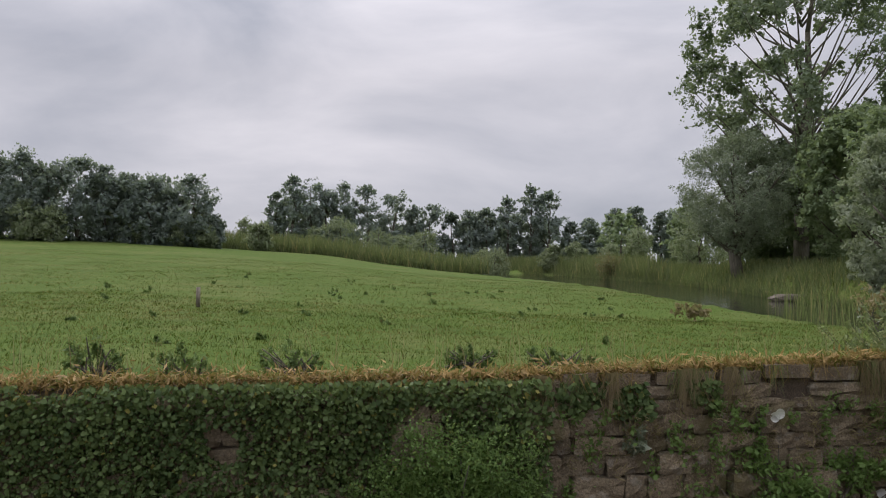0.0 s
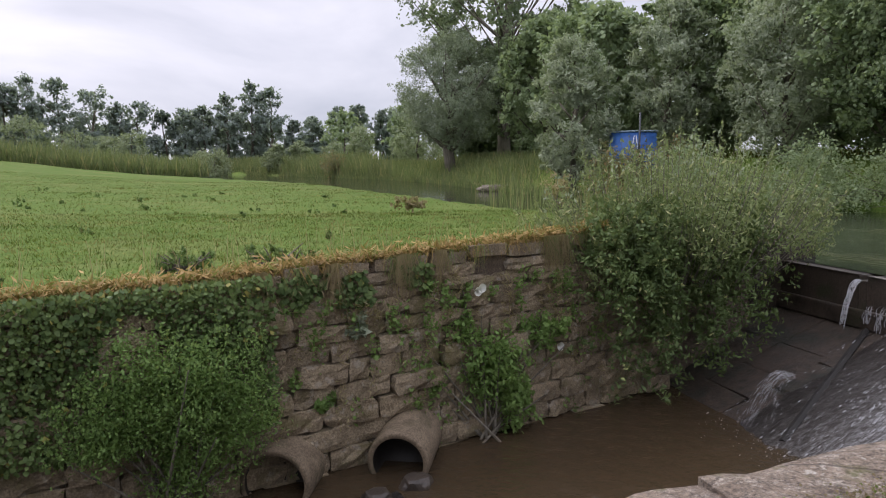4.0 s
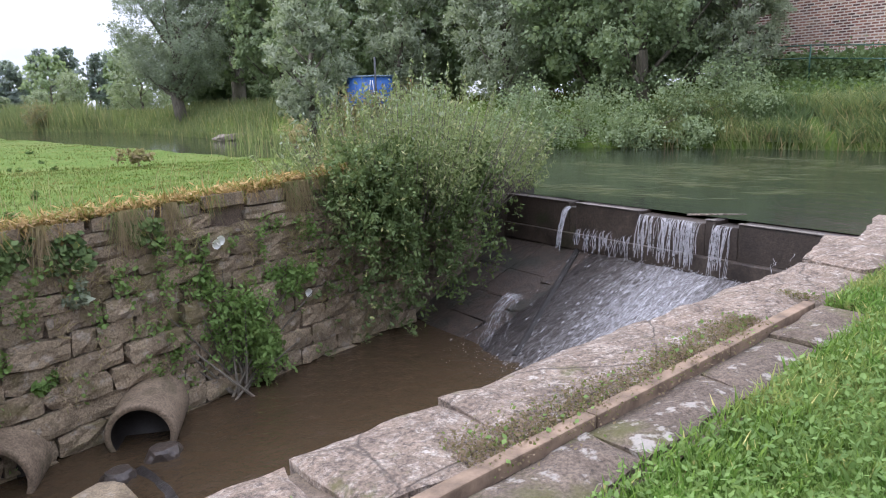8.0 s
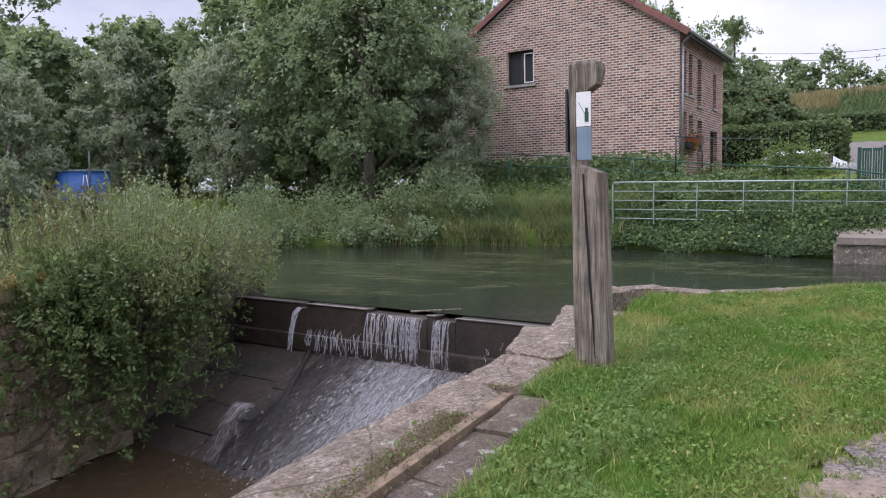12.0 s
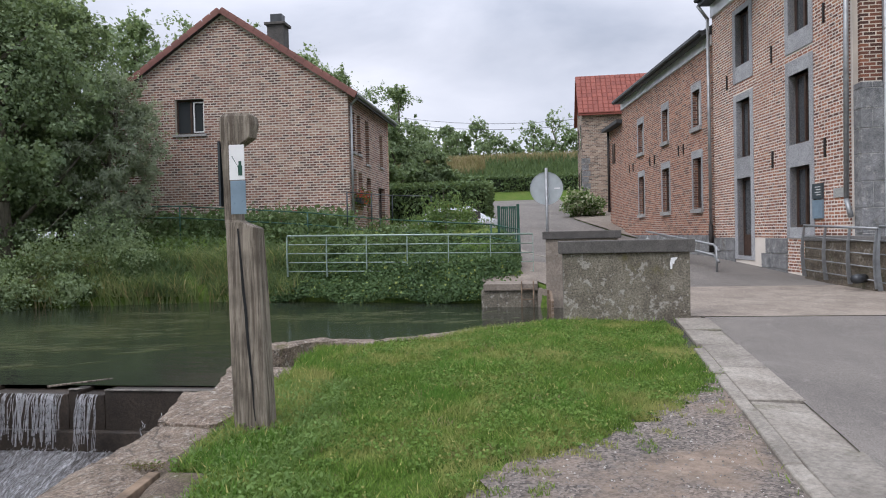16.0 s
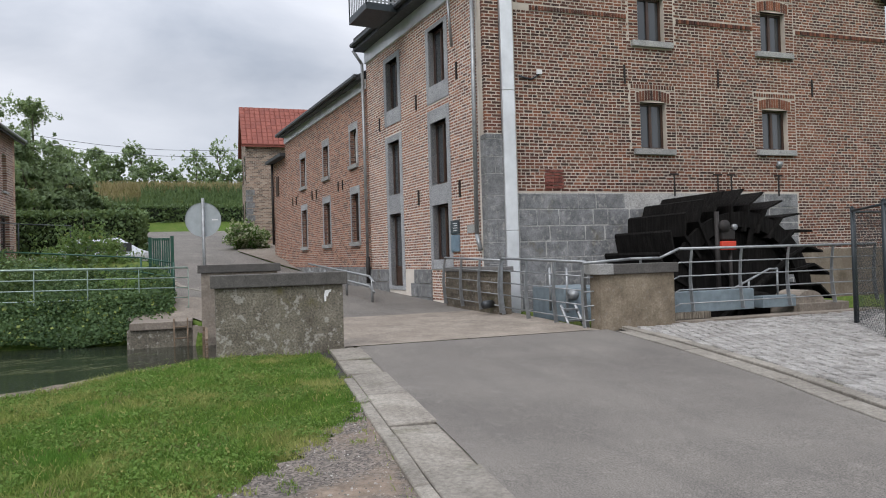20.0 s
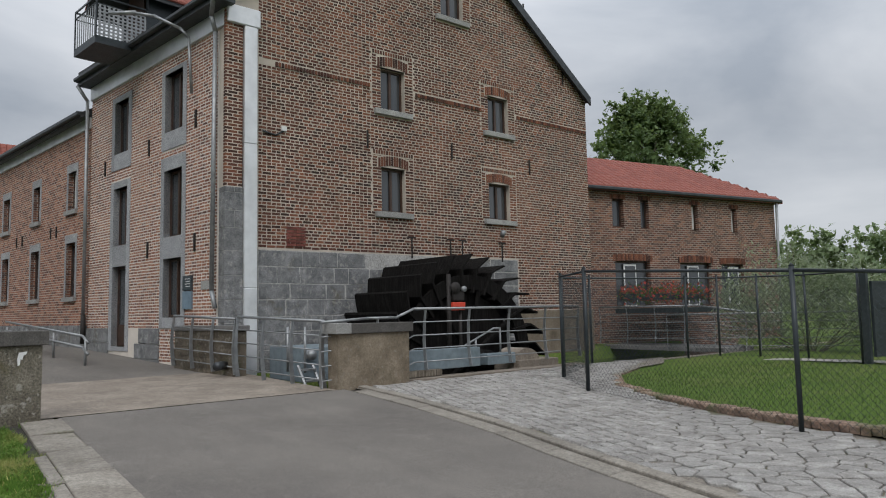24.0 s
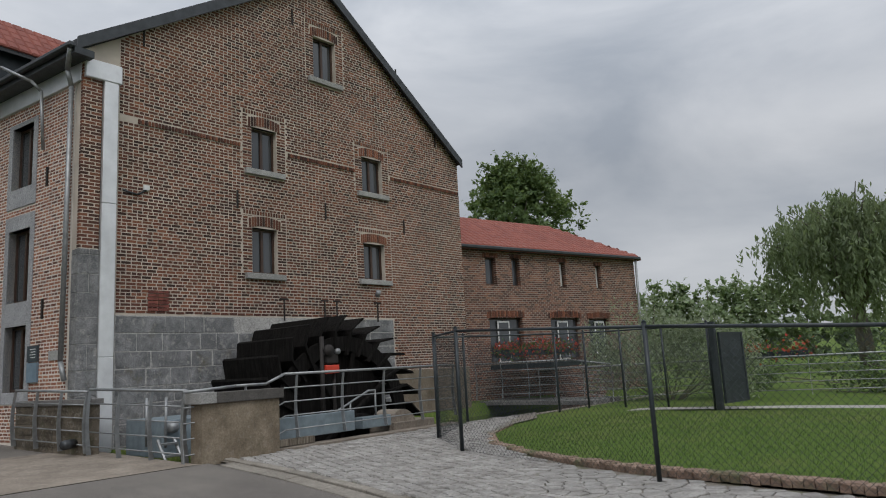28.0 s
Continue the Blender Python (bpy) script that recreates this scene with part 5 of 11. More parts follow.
    while zz < 4.0:
        hh = min(rng.uniform(0.3, 0.55), 4.06 - zz)
        if rng.uniform() < 0.4:
            slab_uv("pier_stone", gable_uv, SY - 0.355, SY - 0.17, zz, zz + hh - 0.012, -0.108, 0.2, M_BLUESTONE, pil, "", 0.004)
            slab_uv("pier_stone", gable_uv, SY - 0.16, SY + 0.045, zz, zz + hh - 0.012, -0.108, 0.2, M_BLUESTONE, pil, "", 0.004)
        else:
            slab_uv("pier_stone", gable_uv, SY - 0.355, SY + 0.045, zz, zz + hh - 0.012, -0.108, 0.2, M_BLUESTONE, pil, "", 0.004)
        zz += hh
    pb = adopt(slab_uv("brick_pillar", gable_uv, SY - 0.34, SY + 0.03, 4.06, 7.9, -0.085, 0.3, M_MORTAR, holder, "brick corner pier"))
    pm = []
    for r in range(54):
        v = 4.07 + r * 0.07
        for a, b in (((SY - 0.35, SY - 0.13), (SY - 0.12, SY + 0.04)) if r % 2 else ((SY - 0.35, SY - 0.245), (SY - 0.235, SY - 0.02), (SY - 0.01, SY + 0.04))):
            pm.append(frame_mat(gable_uv((a + b) / 2, v + 0.03, -0.039), (0, 1, 0), (-1, 0, 0), (0, 0, 1), b - a - 0.008, 0.1, 0.053))
    lay_pieces("brick", pm, M_BP_G, pb, near=300, inset=0.03, round_=0.1)
    # zinc cover strip down the gable
    for z0, z1 in ((0.15, 1.95), (1.955, 5.0), (5.005, 7.55)):
        adopt(slab_uv("zinc_strip", gable_uv, SY - 0.65, SY - 0.36, z0, z1, -0.16, 0.0, M_ZINC, holder, "bright zinc cover strip", 0.012))
    adopt(slab_uv("zinc_head", gable_uv, SY - 0.72, SY + 0.02, 7.55, 7.95, -0.17, 0.0, M_ZINC, holder, "bright zinc cover strip", 0.02))
    # wall anchors
    for u, v in ((-11.95, 5.6), (-7.0, 8.85), (-14.85, 10.2), (-16.5, 8.5), (-11.0, 10.75), (-9.3, 5.55), (-14.9, 5.5)):
        adopt(slab_uv("wall_anchor", gable_uv, u - 0.02, u + 0.02, v - 0.22, v + 0.22, -0.03, 0.0, M_IRON, holder, "forged iron wall anchor"))
    for u in (-10.5, -11.75, -12.15, -13.6):
        b = bmesh.new()
        add_rod(b, gable_uv(u, 2.7, -0.12), gable_uv(u, 3.22, -0.12), 0.022, 0.022, 6)
        add_rod(b, gable_uv(u - 0.12, 3.22, -0.12), gable_uv(u + 0.12, 3.22, -0.12), 0.022, 0.022, 6)
        adopt(part("iron_hook", b, M_IRON, holder, "bent iron hook"))
    adopt(rod("spotlight", gable_uv(-13.6, 3.4, -0.12), gable_uv(-13.6, 3.55, -0.2), 0.07, M_GALV, holder, "small round spotlight"))
    adopt(slab_uv("junction_box", gable_uv, -7.15, -7.03, 5.42, 5.52, -0.06, 0, M_WHITE, holder))
    adopt(pipe("cable", [gable_uv(-6.6, 5.36, -0.02), gable_uv(-6.9, 5.3, -0.02), gable_uv(-7.09, 5.42, -0.02)], 0.02, M_GUTTER, holder))

    # ---- street wall
    S1 = 7.36
    ops = [(1.87, 2.77, 1.37, 2.72), (1.87, 2.77, 3.22, 4.78), (1.87, 2.77, 5.70, 7.10), (4.84, 5.70, 0.66, 2.70), (4.84, 5.70, 3.24, 4.75), (4.84, 5.70, 5.67, 7.07)]
    sw = adopt(wall_with_holes("street_wall", street_uv, 0.0, S1, -1.0, EAVE_Z, ops, 0.4, M_MORTAR_S, holder, "orange-brown brick street wall"))
    sur = [(1.70, 2.92, 1.13, 5.10), (1.70, 2.92, 5.28, 7.2), (4.66, 5.88, 0.55, 4.93), (4.66, 5.88, 5.24, 7.22)]
    hs = list(sur) + [(0.0, 9, -2, 0.35), (2.92, 9, -2, 1.13), (0.0, 0.32, -2, 9)]
    sb = brick_rows(street_uv, tuple(FN), tuple(FE), lambda v: (-1, 99), 0.0, S1, 0.35, 7.5, hs, rng, proud=0.003, joint=0.0225)
    near = [m for m in sb if 0.3 < (m.translation - Vector((GX, SY, 0))).dot(FE) < 1.7 and 0.9 < m[2][3] < 3.9]
    ids = {id(m) for m in near}
    lay_pieces("brick", near + [m for m in sb if id(m) not in ids], M_BP_S, sw, near=300, rest_name="brickwork", inset=0.03, round_=0.2)
    for a, b, c, d in sur:
        inside = [q for q in ops if a < q[0] and q[1] < b and c - 0.2 < q[2] and q[3] < d + 0.1]
        vs = sorted([c] + [z for q in inside for z in (q[2], q[3])] + [d])
        q0, q1 = inside[0][0], inside[0][1]
        for z0, z1 in zip(vs[0::2], vs[1::2]):
            if z1 - z0 > 0.02:
                adopt(slab_uv("stone_panel", street_uv, q0, q1, z0, z1, -0.02, 0.15, M_SILL2, holder, "grey stone window surround", 0.004))
        adopt(slab_uv("stone_jamb", street_uv, a, q0, c, d, -0.022, 0.15, M_SILL2, holder, "", 0.004))
        adopt(slab_uv("stone_jamb", street_uv, q1, b, c, d, -0.022, 0.15, M_SILL2, holder, "", 0.004))
    for k, (a, b, c, d) in enumerate(ops):
        adopt(window_unit(holder, street_uv, a, b, c, d, blind=(), door=(k == 3), split=(k != 3)))
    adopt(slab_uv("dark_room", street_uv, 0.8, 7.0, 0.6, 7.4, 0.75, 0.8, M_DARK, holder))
    mats4 = []
    for z, h in ((0.1, 0.3), (0.4, 0.36), (0.76, 0.37)):
        u = 2.92
        while u < S1:
            ln = rng.uniform(0.3, 0.8)
            b = min(u + ln, S1)
            if b <= 4.66 or u >= 5.88:
                mats4.append(frame_mat(street_uv((u + b) / 2, z + h / 2, -0.012), tuple(FE), tuple(FN), (0, 0, 1), b - u - 0.012, 0.05, h - 0.012))
            u = b if not (b > 4.66 and u < 4.66) else 5.88
    for z in np.arange(0.0, 1.1, 0.37):
        mats4.append(frame_mat(street_uv(1.0, z + 0.18, -0.012), tuple(FE), tuple(FN), (0, 0, 1), 1.38, 0.05, 0.355))
    lay_pieces("plinth_block", mats4, M_BLUESTONE, sw, variants=3, rough=0.005, inset=0.012, round_=0.15)
    for z in (7.4,):
        adopt(slab_uv("zinc_band", street_uv, 0.0, S1, 7.5, 7.88, -0.06, 0.02, M_ZINC, holder, "bright zinc band under the eaves", 0.01))
    adopt(slab_uv("dark_fascia", street_uv, -0.35, S1 + 0.1, 7.88, 8.02, -0.38, 0.02, M_GUTTER, holder, "dark eaves board"))
    adopt(slab_uv("gutter", street_uv, -0.35, S1 + 0.1, 7.98, 8.1, -0.5, -0.36, M_GUTTER, holder, "dark metal gutter", 0.03))
    adopt(pipe("downpipe", [street_uv(-0.25, 7.98, -0.42), street_uv(0.15, 7.7, -0.25), street_uv(0.22, 7.4, -0.12), street_uv(0.3, 1.9, -0.12), street_uv(0.15, 1.55, -0.12)], 0.05, M_GALV, holder, "grey zinc downpipe"))
    adopt(pipe("downpipe", [street_uv(7.42, 7.9, -0.4), street_uv(7.4, 7.5, -0.12), street_uv(7.35, 1.5, -0.12)], 0.05, M_GALV, holder, "grey zinc downpipe"))
    adopt(pipe("downpipe", [street_uv(7.35, 1.5, -0.12), street_uv(7.35, 0.7, -0.12)], 0.065, M_IRON, holder, "black cast-iron downpipe foot"))
    for s, v in ((1.25, 5.75), (3.6, 5.5), (3.6, 3.0), (1.25, 3.0), (6.3, 5.4)):
        adopt(slab_uv("wall_anchor", street_uv, s - 0.025, s + 0.025, v - 0.2, v + 0.2, -0.035, 0, M_IRON, holder, "forged iron wall anchor"))
    adopt(slab_uv("plaque", street_uv, 1.33, 1.72, 1.96, 2.28, -0.05, 0, M_PLAQUE, holder, "dark information plaque with pale lines"))
    adopt(slab_uv("plaque", street_uv, 1.33, 1.72, 1.55, 1.94, -0.05, 0, M_BLUEGREY, holder, "blue-grey information plaque"))
    for k in range(4):
        adopt(slab_uv("text_bar", street_uv, 1.38, 1.6 - 0.04 * (k % 2), 2.2 - k * 0.055, 2.215 - k * 0.055, -0.054, -0.04, M_WHITE, holder))
    adopt(slab_uv("plaque", street_uv, 0.55, 0.95, 1.95, 2.14, -0.02, 0, M_SILL, holder, "small pale stone plaque"))
    # street lamp bracket
    adopt(pipe("lamp_arm", [street_uv(1.25, 6.3, -0.12), street_uv(1.25, 7.55, -0.2), street_uv(1.35, 7.75, -0.35), street_uv(1.9, 8.1, -0.7), street_uv(2.4, 8.25, -1.0)], 0.035, M_GALV, holder, "galvanised lamp bracket"))
    adopt(rod("lamp_head", street_uv(2.3, 8.22, -0.95), street_uv(2.9, 8.3, -1.3), 0.06, M_GALV, holder, "flat street-lamp head", r1=0.035))
    # ---- back and end walls, roof
    e1 = street_uv(S1, 0, 0)
    adopt(prism("rear_wall", [(GX + 0.42, BACK_Y + 0.02), (e1[0] + 0.3, BACK_Y + 0.02), (e1[0] + 0.3, BACK_Y + 0.4), (GX + 0.42, BACK_Y + 0.4)], -1, EAVE_Z, M_BRICK_S, holder))
    adopt(prism("end_wall", [(e1[0] - 0.3, BACK_Y + 0.42), (e1[0], BACK_Y + 0.42), (e1[0], e1[1] - 0.42), (e1[0] - 0.3, e1[1] - 0.42)], -1, 8.0, M_BRICK_S, holder))
    rx0, rx1 = GX - 0.14, e1[0] + 0.1
    for nm, ya0, ya1, yb in (("roof_street", SY + 0.2, e1[1] + 0.36, RIDGE_Y), ("roof_rear", BACK_Y - 0.06, BACK_Y - 0.06, RIDGE_Y)):
        b = bmesh.new()
        drop = -0.02 if nm == "roof_street" else -0.3
        top = [(rx0, ya0, EAVE_Z + drop + 0.12), (rx1, ya1, EAVE_Z + drop + 0.12), (rx1, yb, RIDGE_Z + 0.12), (rx0, yb, RIDGE_Z + 0.12)]
        vs = [b.verts.new(p) for p in top] + [b.verts.new((p[0], p[1], p[2] - 0.14)) for p in top]
        for f in ((0, 1, 2, 3), (7, 6, 5, 4), (0, 4, 5, 1), (1, 5, 6, 2), (2, 6, 7, 3), (3, 7, 4, 0)):
            b.faces.new([vs[i] for i in f])
        bmesh.ops.recalc_face_normals(b, faces=b.faces[:])
        adopt(part(nm, b, M_DARKROOF, holder, "dark slate roof slope"))
    # gable verge boards
    for ya, yb in ((SY + 0.2, RIDGE_Y), (BACK_Y - 0.06, RIDGE_Y)):
        b = bmesh.new()
        za, zb = (EAVE_Z + 0.13 if ya > RIDGE_Y else EAVE_Z - 0.17), RIDGE_Z + 0.15
        vs = [b.verts.new((x, y, z)) for x in (GX - 0.2, GX - 0.145) for y, z in ((ya, za), (yb, zb), (yb, zb - 0.3), (ya, za - 0.26))]
        for f in ((0, 1, 2, 3), (7, 6, 5, 4), (0, 4, 5, 1), (1, 5, 6, 2), (2, 6, 7, 3), (3, 7, 4, 0)):
            b.faces.new([vs[i] for i in f])
        bmesh.ops.recalc_face_normals(b, faces=b.faces[:])
        adopt(part("verge_board", b, M_GUTTER, holder, "dark verge board"))
    # ---- dormer with its balcony
    d0, d1, dm = 3.8, 5.35, 4.58
    adopt(slab_uv("dormer_wall", street_uv, d0, d0 + 0.08, 8.0, 9.5, 0.0, 2.6, M_GREYPAINT, holder, "dark slate-clad dormer cheek"))
    adopt(slab_uv("dormer_wall", street_uv, d1 - 0.08, d1, 8.0, 9.5, 0.0, 2.6, M_GREYPAINT, holder))
    adopt(slab_uv("dormer_front", street_uv, d0 + 0.08, d1 - 0.08, 8.0, 9.5, 0.06, 0.12, M_GREYPAINT, holder))
    adopt(slab_uv("dormer_door", street_uv, d0 + 0.3, d1 - 0.3, 8.1, 9.9, 0.02, 0.06, M_BROWNFRAME, holder, "glazed dormer door"))
    for side in (-1, 1):
        b = bmesh.new()
        edge = d0 - 0.25 if side < 0 else d1 + 0.25
        pts = [street_uv(edge, 9.35, -0.85), street_uv(dm, 10.45, -0.85), street_uv(dm, 10.45, 4.3), street_uv(edge, 9.35, 2.2)]
        vs = [b.verts.new(p) for p in pts] + [b.verts.new((p[0], p[1], p[2] - 0.1)) for p in pts]
        for f in ((0, 1, 2, 3), (7, 6, 5, 4), (0, 4, 5, 1), (1, 5, 6, 2), (2, 6, 7, 3), (3, 7, 4, 0)):
            b.faces.new([vs[i] for i in f])
        bmesh.ops.recalc_face_normals(b, faces=b.faces[:])
        slope = adopt(part("dormer_roof", b, M_DARKROOF, holder, "red tiled dormer roof"))
        tm = []
        up = Vector(pts[1]) - Vector(pts[0])
        ul = up.length
        up.normalize()
        back = -FN
        nrm = up.cross(back)
        nrm = nrm if nrm.z > 0 else -nrm
        for i in range(5):
            for j in range(18):
                f0 = (i + 0.5) / 5
                depth = -0.75 + j * 0.25
                if depth > 2.2 + (4.3 - 2.2) * f0 - 0.1:
                    continue
                c = Vector(pts[0]) + up * ul * f0 + back * (depth + 0.85) + nrm * 0.035
                tm.append(frame_mat(c, tuple(back), tuple(nrm), tuple(up), 0.24, 0.07, ul / 5 * 1.1))
        lay_pieces("tile", tm, M_TILE, slope, inset=0.12, round_=0.5)
    bal = adopt(slab_uv("balcony_floor", street_uv, d0, 5.2, 7.9, 8.02, -1.25, 0.0, M_GREYPAINT, holder, "dark steel balcony floor"))
    for a, b_, e0, e1_ in ((d0, d0 + 0.03, -1.25, 0), (5.17, 5.2, -1.25, 0), (d0, 5.2, -1.25, -1.22)):
        slab_uv("balcony_frame", street_uv, a, b_, 8.02, 8.08, e0, e1_, M_GREYPAINT, bal)
        slab_uv("balcony_frame", street_uv, a, b_, 9.02, 9.06, e0, e1_, M_GREYPAINT, bal)
        slab_uv("balcony_frame", street_uv, a, b_, 8.86, 8.88, e0, e1_, M_GREYPAINT, bal)
    for a, e0 in ((d0, -1.25), (5.17, -1.25), (d0, -0.03), (5.17, -0.03)):
        slab_uv("balcony_post", street_uv, a, a + 0.03, 8.02, 9.06, e0, e0 + 0.03, M_GREYPAINT, bal)
    for k in range(11):
        e = -1.18 + k * 0.108
        slab_uv("balcony_bar", street_uv, d0 + 0.008, d0 + 0.02, 8.08, 8.86, e, e + 0.05, M_GALV, bal)
        if k < 9:
            slab_uv("balcony_bar", street_uv, d0 + 0.004, d0 + 0.016, 8.12 + k * 0.09, 8.16 + k * 0.09, -1.2, -0.05, M_GALV, bal)
            u = d0 + 0.08 + k * 0.14
            slab_uv("balcony_bar", street_uv, u, u + 0.05, 8.08, 8.86, -1.24, -1.228, M_GALV, bal)
    return root


M_RUSTBRICK = plain("young_brick", (0.17, 0.055, 0.042), 0.9, 0, 0.6, 9, 0.4)
M_SILL2 = stone_mat("surround_stone", (0.32, 0.325, 0.335), (0.43, 0.435, 0.445), None, 3.0, depth=0.004)
mill()


def wing():
    """The lower row along the street behind the mill."""
    root = empty("mill_wing", "long two-storey orange brick wing of the mill along the lane", "building", at=street_uv(7.4, 0.5, 0))
    inv = Matrix.Translation(-Vector(street_uv(7.4, 0.5, 0)))

    def adopt(ob):
        ob.matrix_parent_inverse = inv
        return ob

    a, b, ev = 7.4, 18.25, 7.05
    lows = [(8.4, 9.13, 2.02, 3.6), (11.57, 12.38, 2.03, 3.57), (14.8, 15.55, 2.03, 3.54)]
    ups = [(8.44, 9.1, 4.56, 5.7), (11.62, 12.28, 4.52, 5.66), (14.82, 15.58, 4.5, 5.66)]
    adopt(wall_with_holes("street_wall", street_uv, a, b, -0.5, ev, lows + ups, 0.35, M_BRICK_S, root))
    for o in lows + ups:
        adopt(window_unit(root, street_uv, *o, blind=(1,) if o[0] > 8 and o[2] > 4 else ()))
        adopt(slab_uv("sill", street_uv, o[0] - 0.12, o[1] + 0.12, o[2] - 0.13, o[2], -0.08, 0.14, M_SILL, root, "grey stone sill"))
        adopt(slab_uv("lintel", street_uv, o[0] - 0.12, o[1] + 0.12, o[3], o[3] + 0.24, -0.015, 0.1, M_SILL2, root, "grey stone lintel"))
        for u in (o[0] - 0.12, o[1]):
            adopt(slab_uv("stone_jamb", street_uv, u, u + 0.12, o[2], o[3], -0.012, 0.1, M_SILL2, root))
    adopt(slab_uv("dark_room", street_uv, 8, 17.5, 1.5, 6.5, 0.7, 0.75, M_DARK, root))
    adopt(slab_uv("stone_plinth", street_uv, a, b, -0.5, 1.2, -0.03, 0.0, M_BLUESTONE, root, "grey stone plinth"))
    adopt(slab_uv("zinc_band", street_uv, a, b, ev - 0.3, ev, -0.05, 0.0, M_ZINC, root, "zinc band under the eaves"))
    adopt(slab_uv("gutter", street_uv, a, b + 0.2, ev, ev + 0.14, -0.4, 0.02, M_GUTTER, root, "dark metal gutter", 0.03))
    for s in (10.0, 10.5, 13.3, 13.9, 16.4, 17.0):
        adopt(slab_uv("wall_anchor", street_uv, s - 0.025, s + 0.025, 3.85, 4.2, -0.035, 0, M_IRON, root, "forged iron wall anchor"))
    p = [street_uv(a, ev + 0.1, -0.3), street_uv(b, ev + 0.1, -0.3), street_uv(b, ev + 3.0, 4.6), street_uv(a, ev + 3.0, 4.6), street_uv(b, ev + 0.1, 9.0), street_uv(a, ev + 0.1, 9.0)]
    for nm, q in (("roof_slope", (0, 1, 2, 3)), ("roof_slope", (3, 2, 4, 5))):
        bm = bmesh.new()
        vs = [bm.verts.new(p[i]) for i in q] + [bm.verts.new((p[i][0], p[i][1], p[i][2] - 0.15)) for i in q]
        for f in ((0, 1, 2, 3), (7, 6, 5, 4), (0, 4, 5, 1), (1, 5, 6, 2), (2, 6, 7, 3), (3, 7, 4, 0)):
            bm.faces.new([vs[i] for i in f])
        bmesh.ops.recalc_face_normals(bm, faces=bm.faces[:])
        adopt(part(nm, bm, M_DARKROOF, root, "dark roof slope"))
    for s in (a, b - 0.3):
        bm = bmesh.new()
        poly = [(0.36, -0.5), (8.7, -0.5), (8.7, ev), (4.6, ev + 2.8), (0.36, ev)]
        va = [bm.verts.new(street_uv(s + 0.02, z, d)) for d, z in poly]
        vb = [bm.verts.new(street_uv(s + 0.3, z, d)) for d, z in poly]
        bm.faces.new(va)
        bm.faces.new(vb[::-1])
        for i in range(5):
            bm.faces.new((va[i], va[(i + 1) % 5], vb[(i + 1) % 5], vb[i]))
        bmesh.ops.recalc_face_normals(bm, faces=bm.faces[:])
        adopt(part("end_wall", bm, M_BRICK_S, root))
    # lean-to at the far end
    adopt(slab_uv("lean_to_wall", street_uv, 18.25, 21.2, 0.0, 6.2, 0.1, 4.0, M_BRICK_S, root, "orange brick lean-to"))
    adopt(slab_uv("lean_to_window", street_uv, 20.0, 20.5, 4.6, 5.5, 0.06, 0.12, M_BROWNFRAME, root))
    adopt(slab_uv("lean_to_roof", street_uv, 18.2, 21.3, 6.2, 6.35, -0.25, 4.0, M_DARKROOF, root))
    adopt(pipe("downpipe", [street_uv(21.0, 6.2, 0.0), street_uv(21.0, 2.3, 0.0)], 0.06, M_IRON, root, "black downpipe"))


wing()


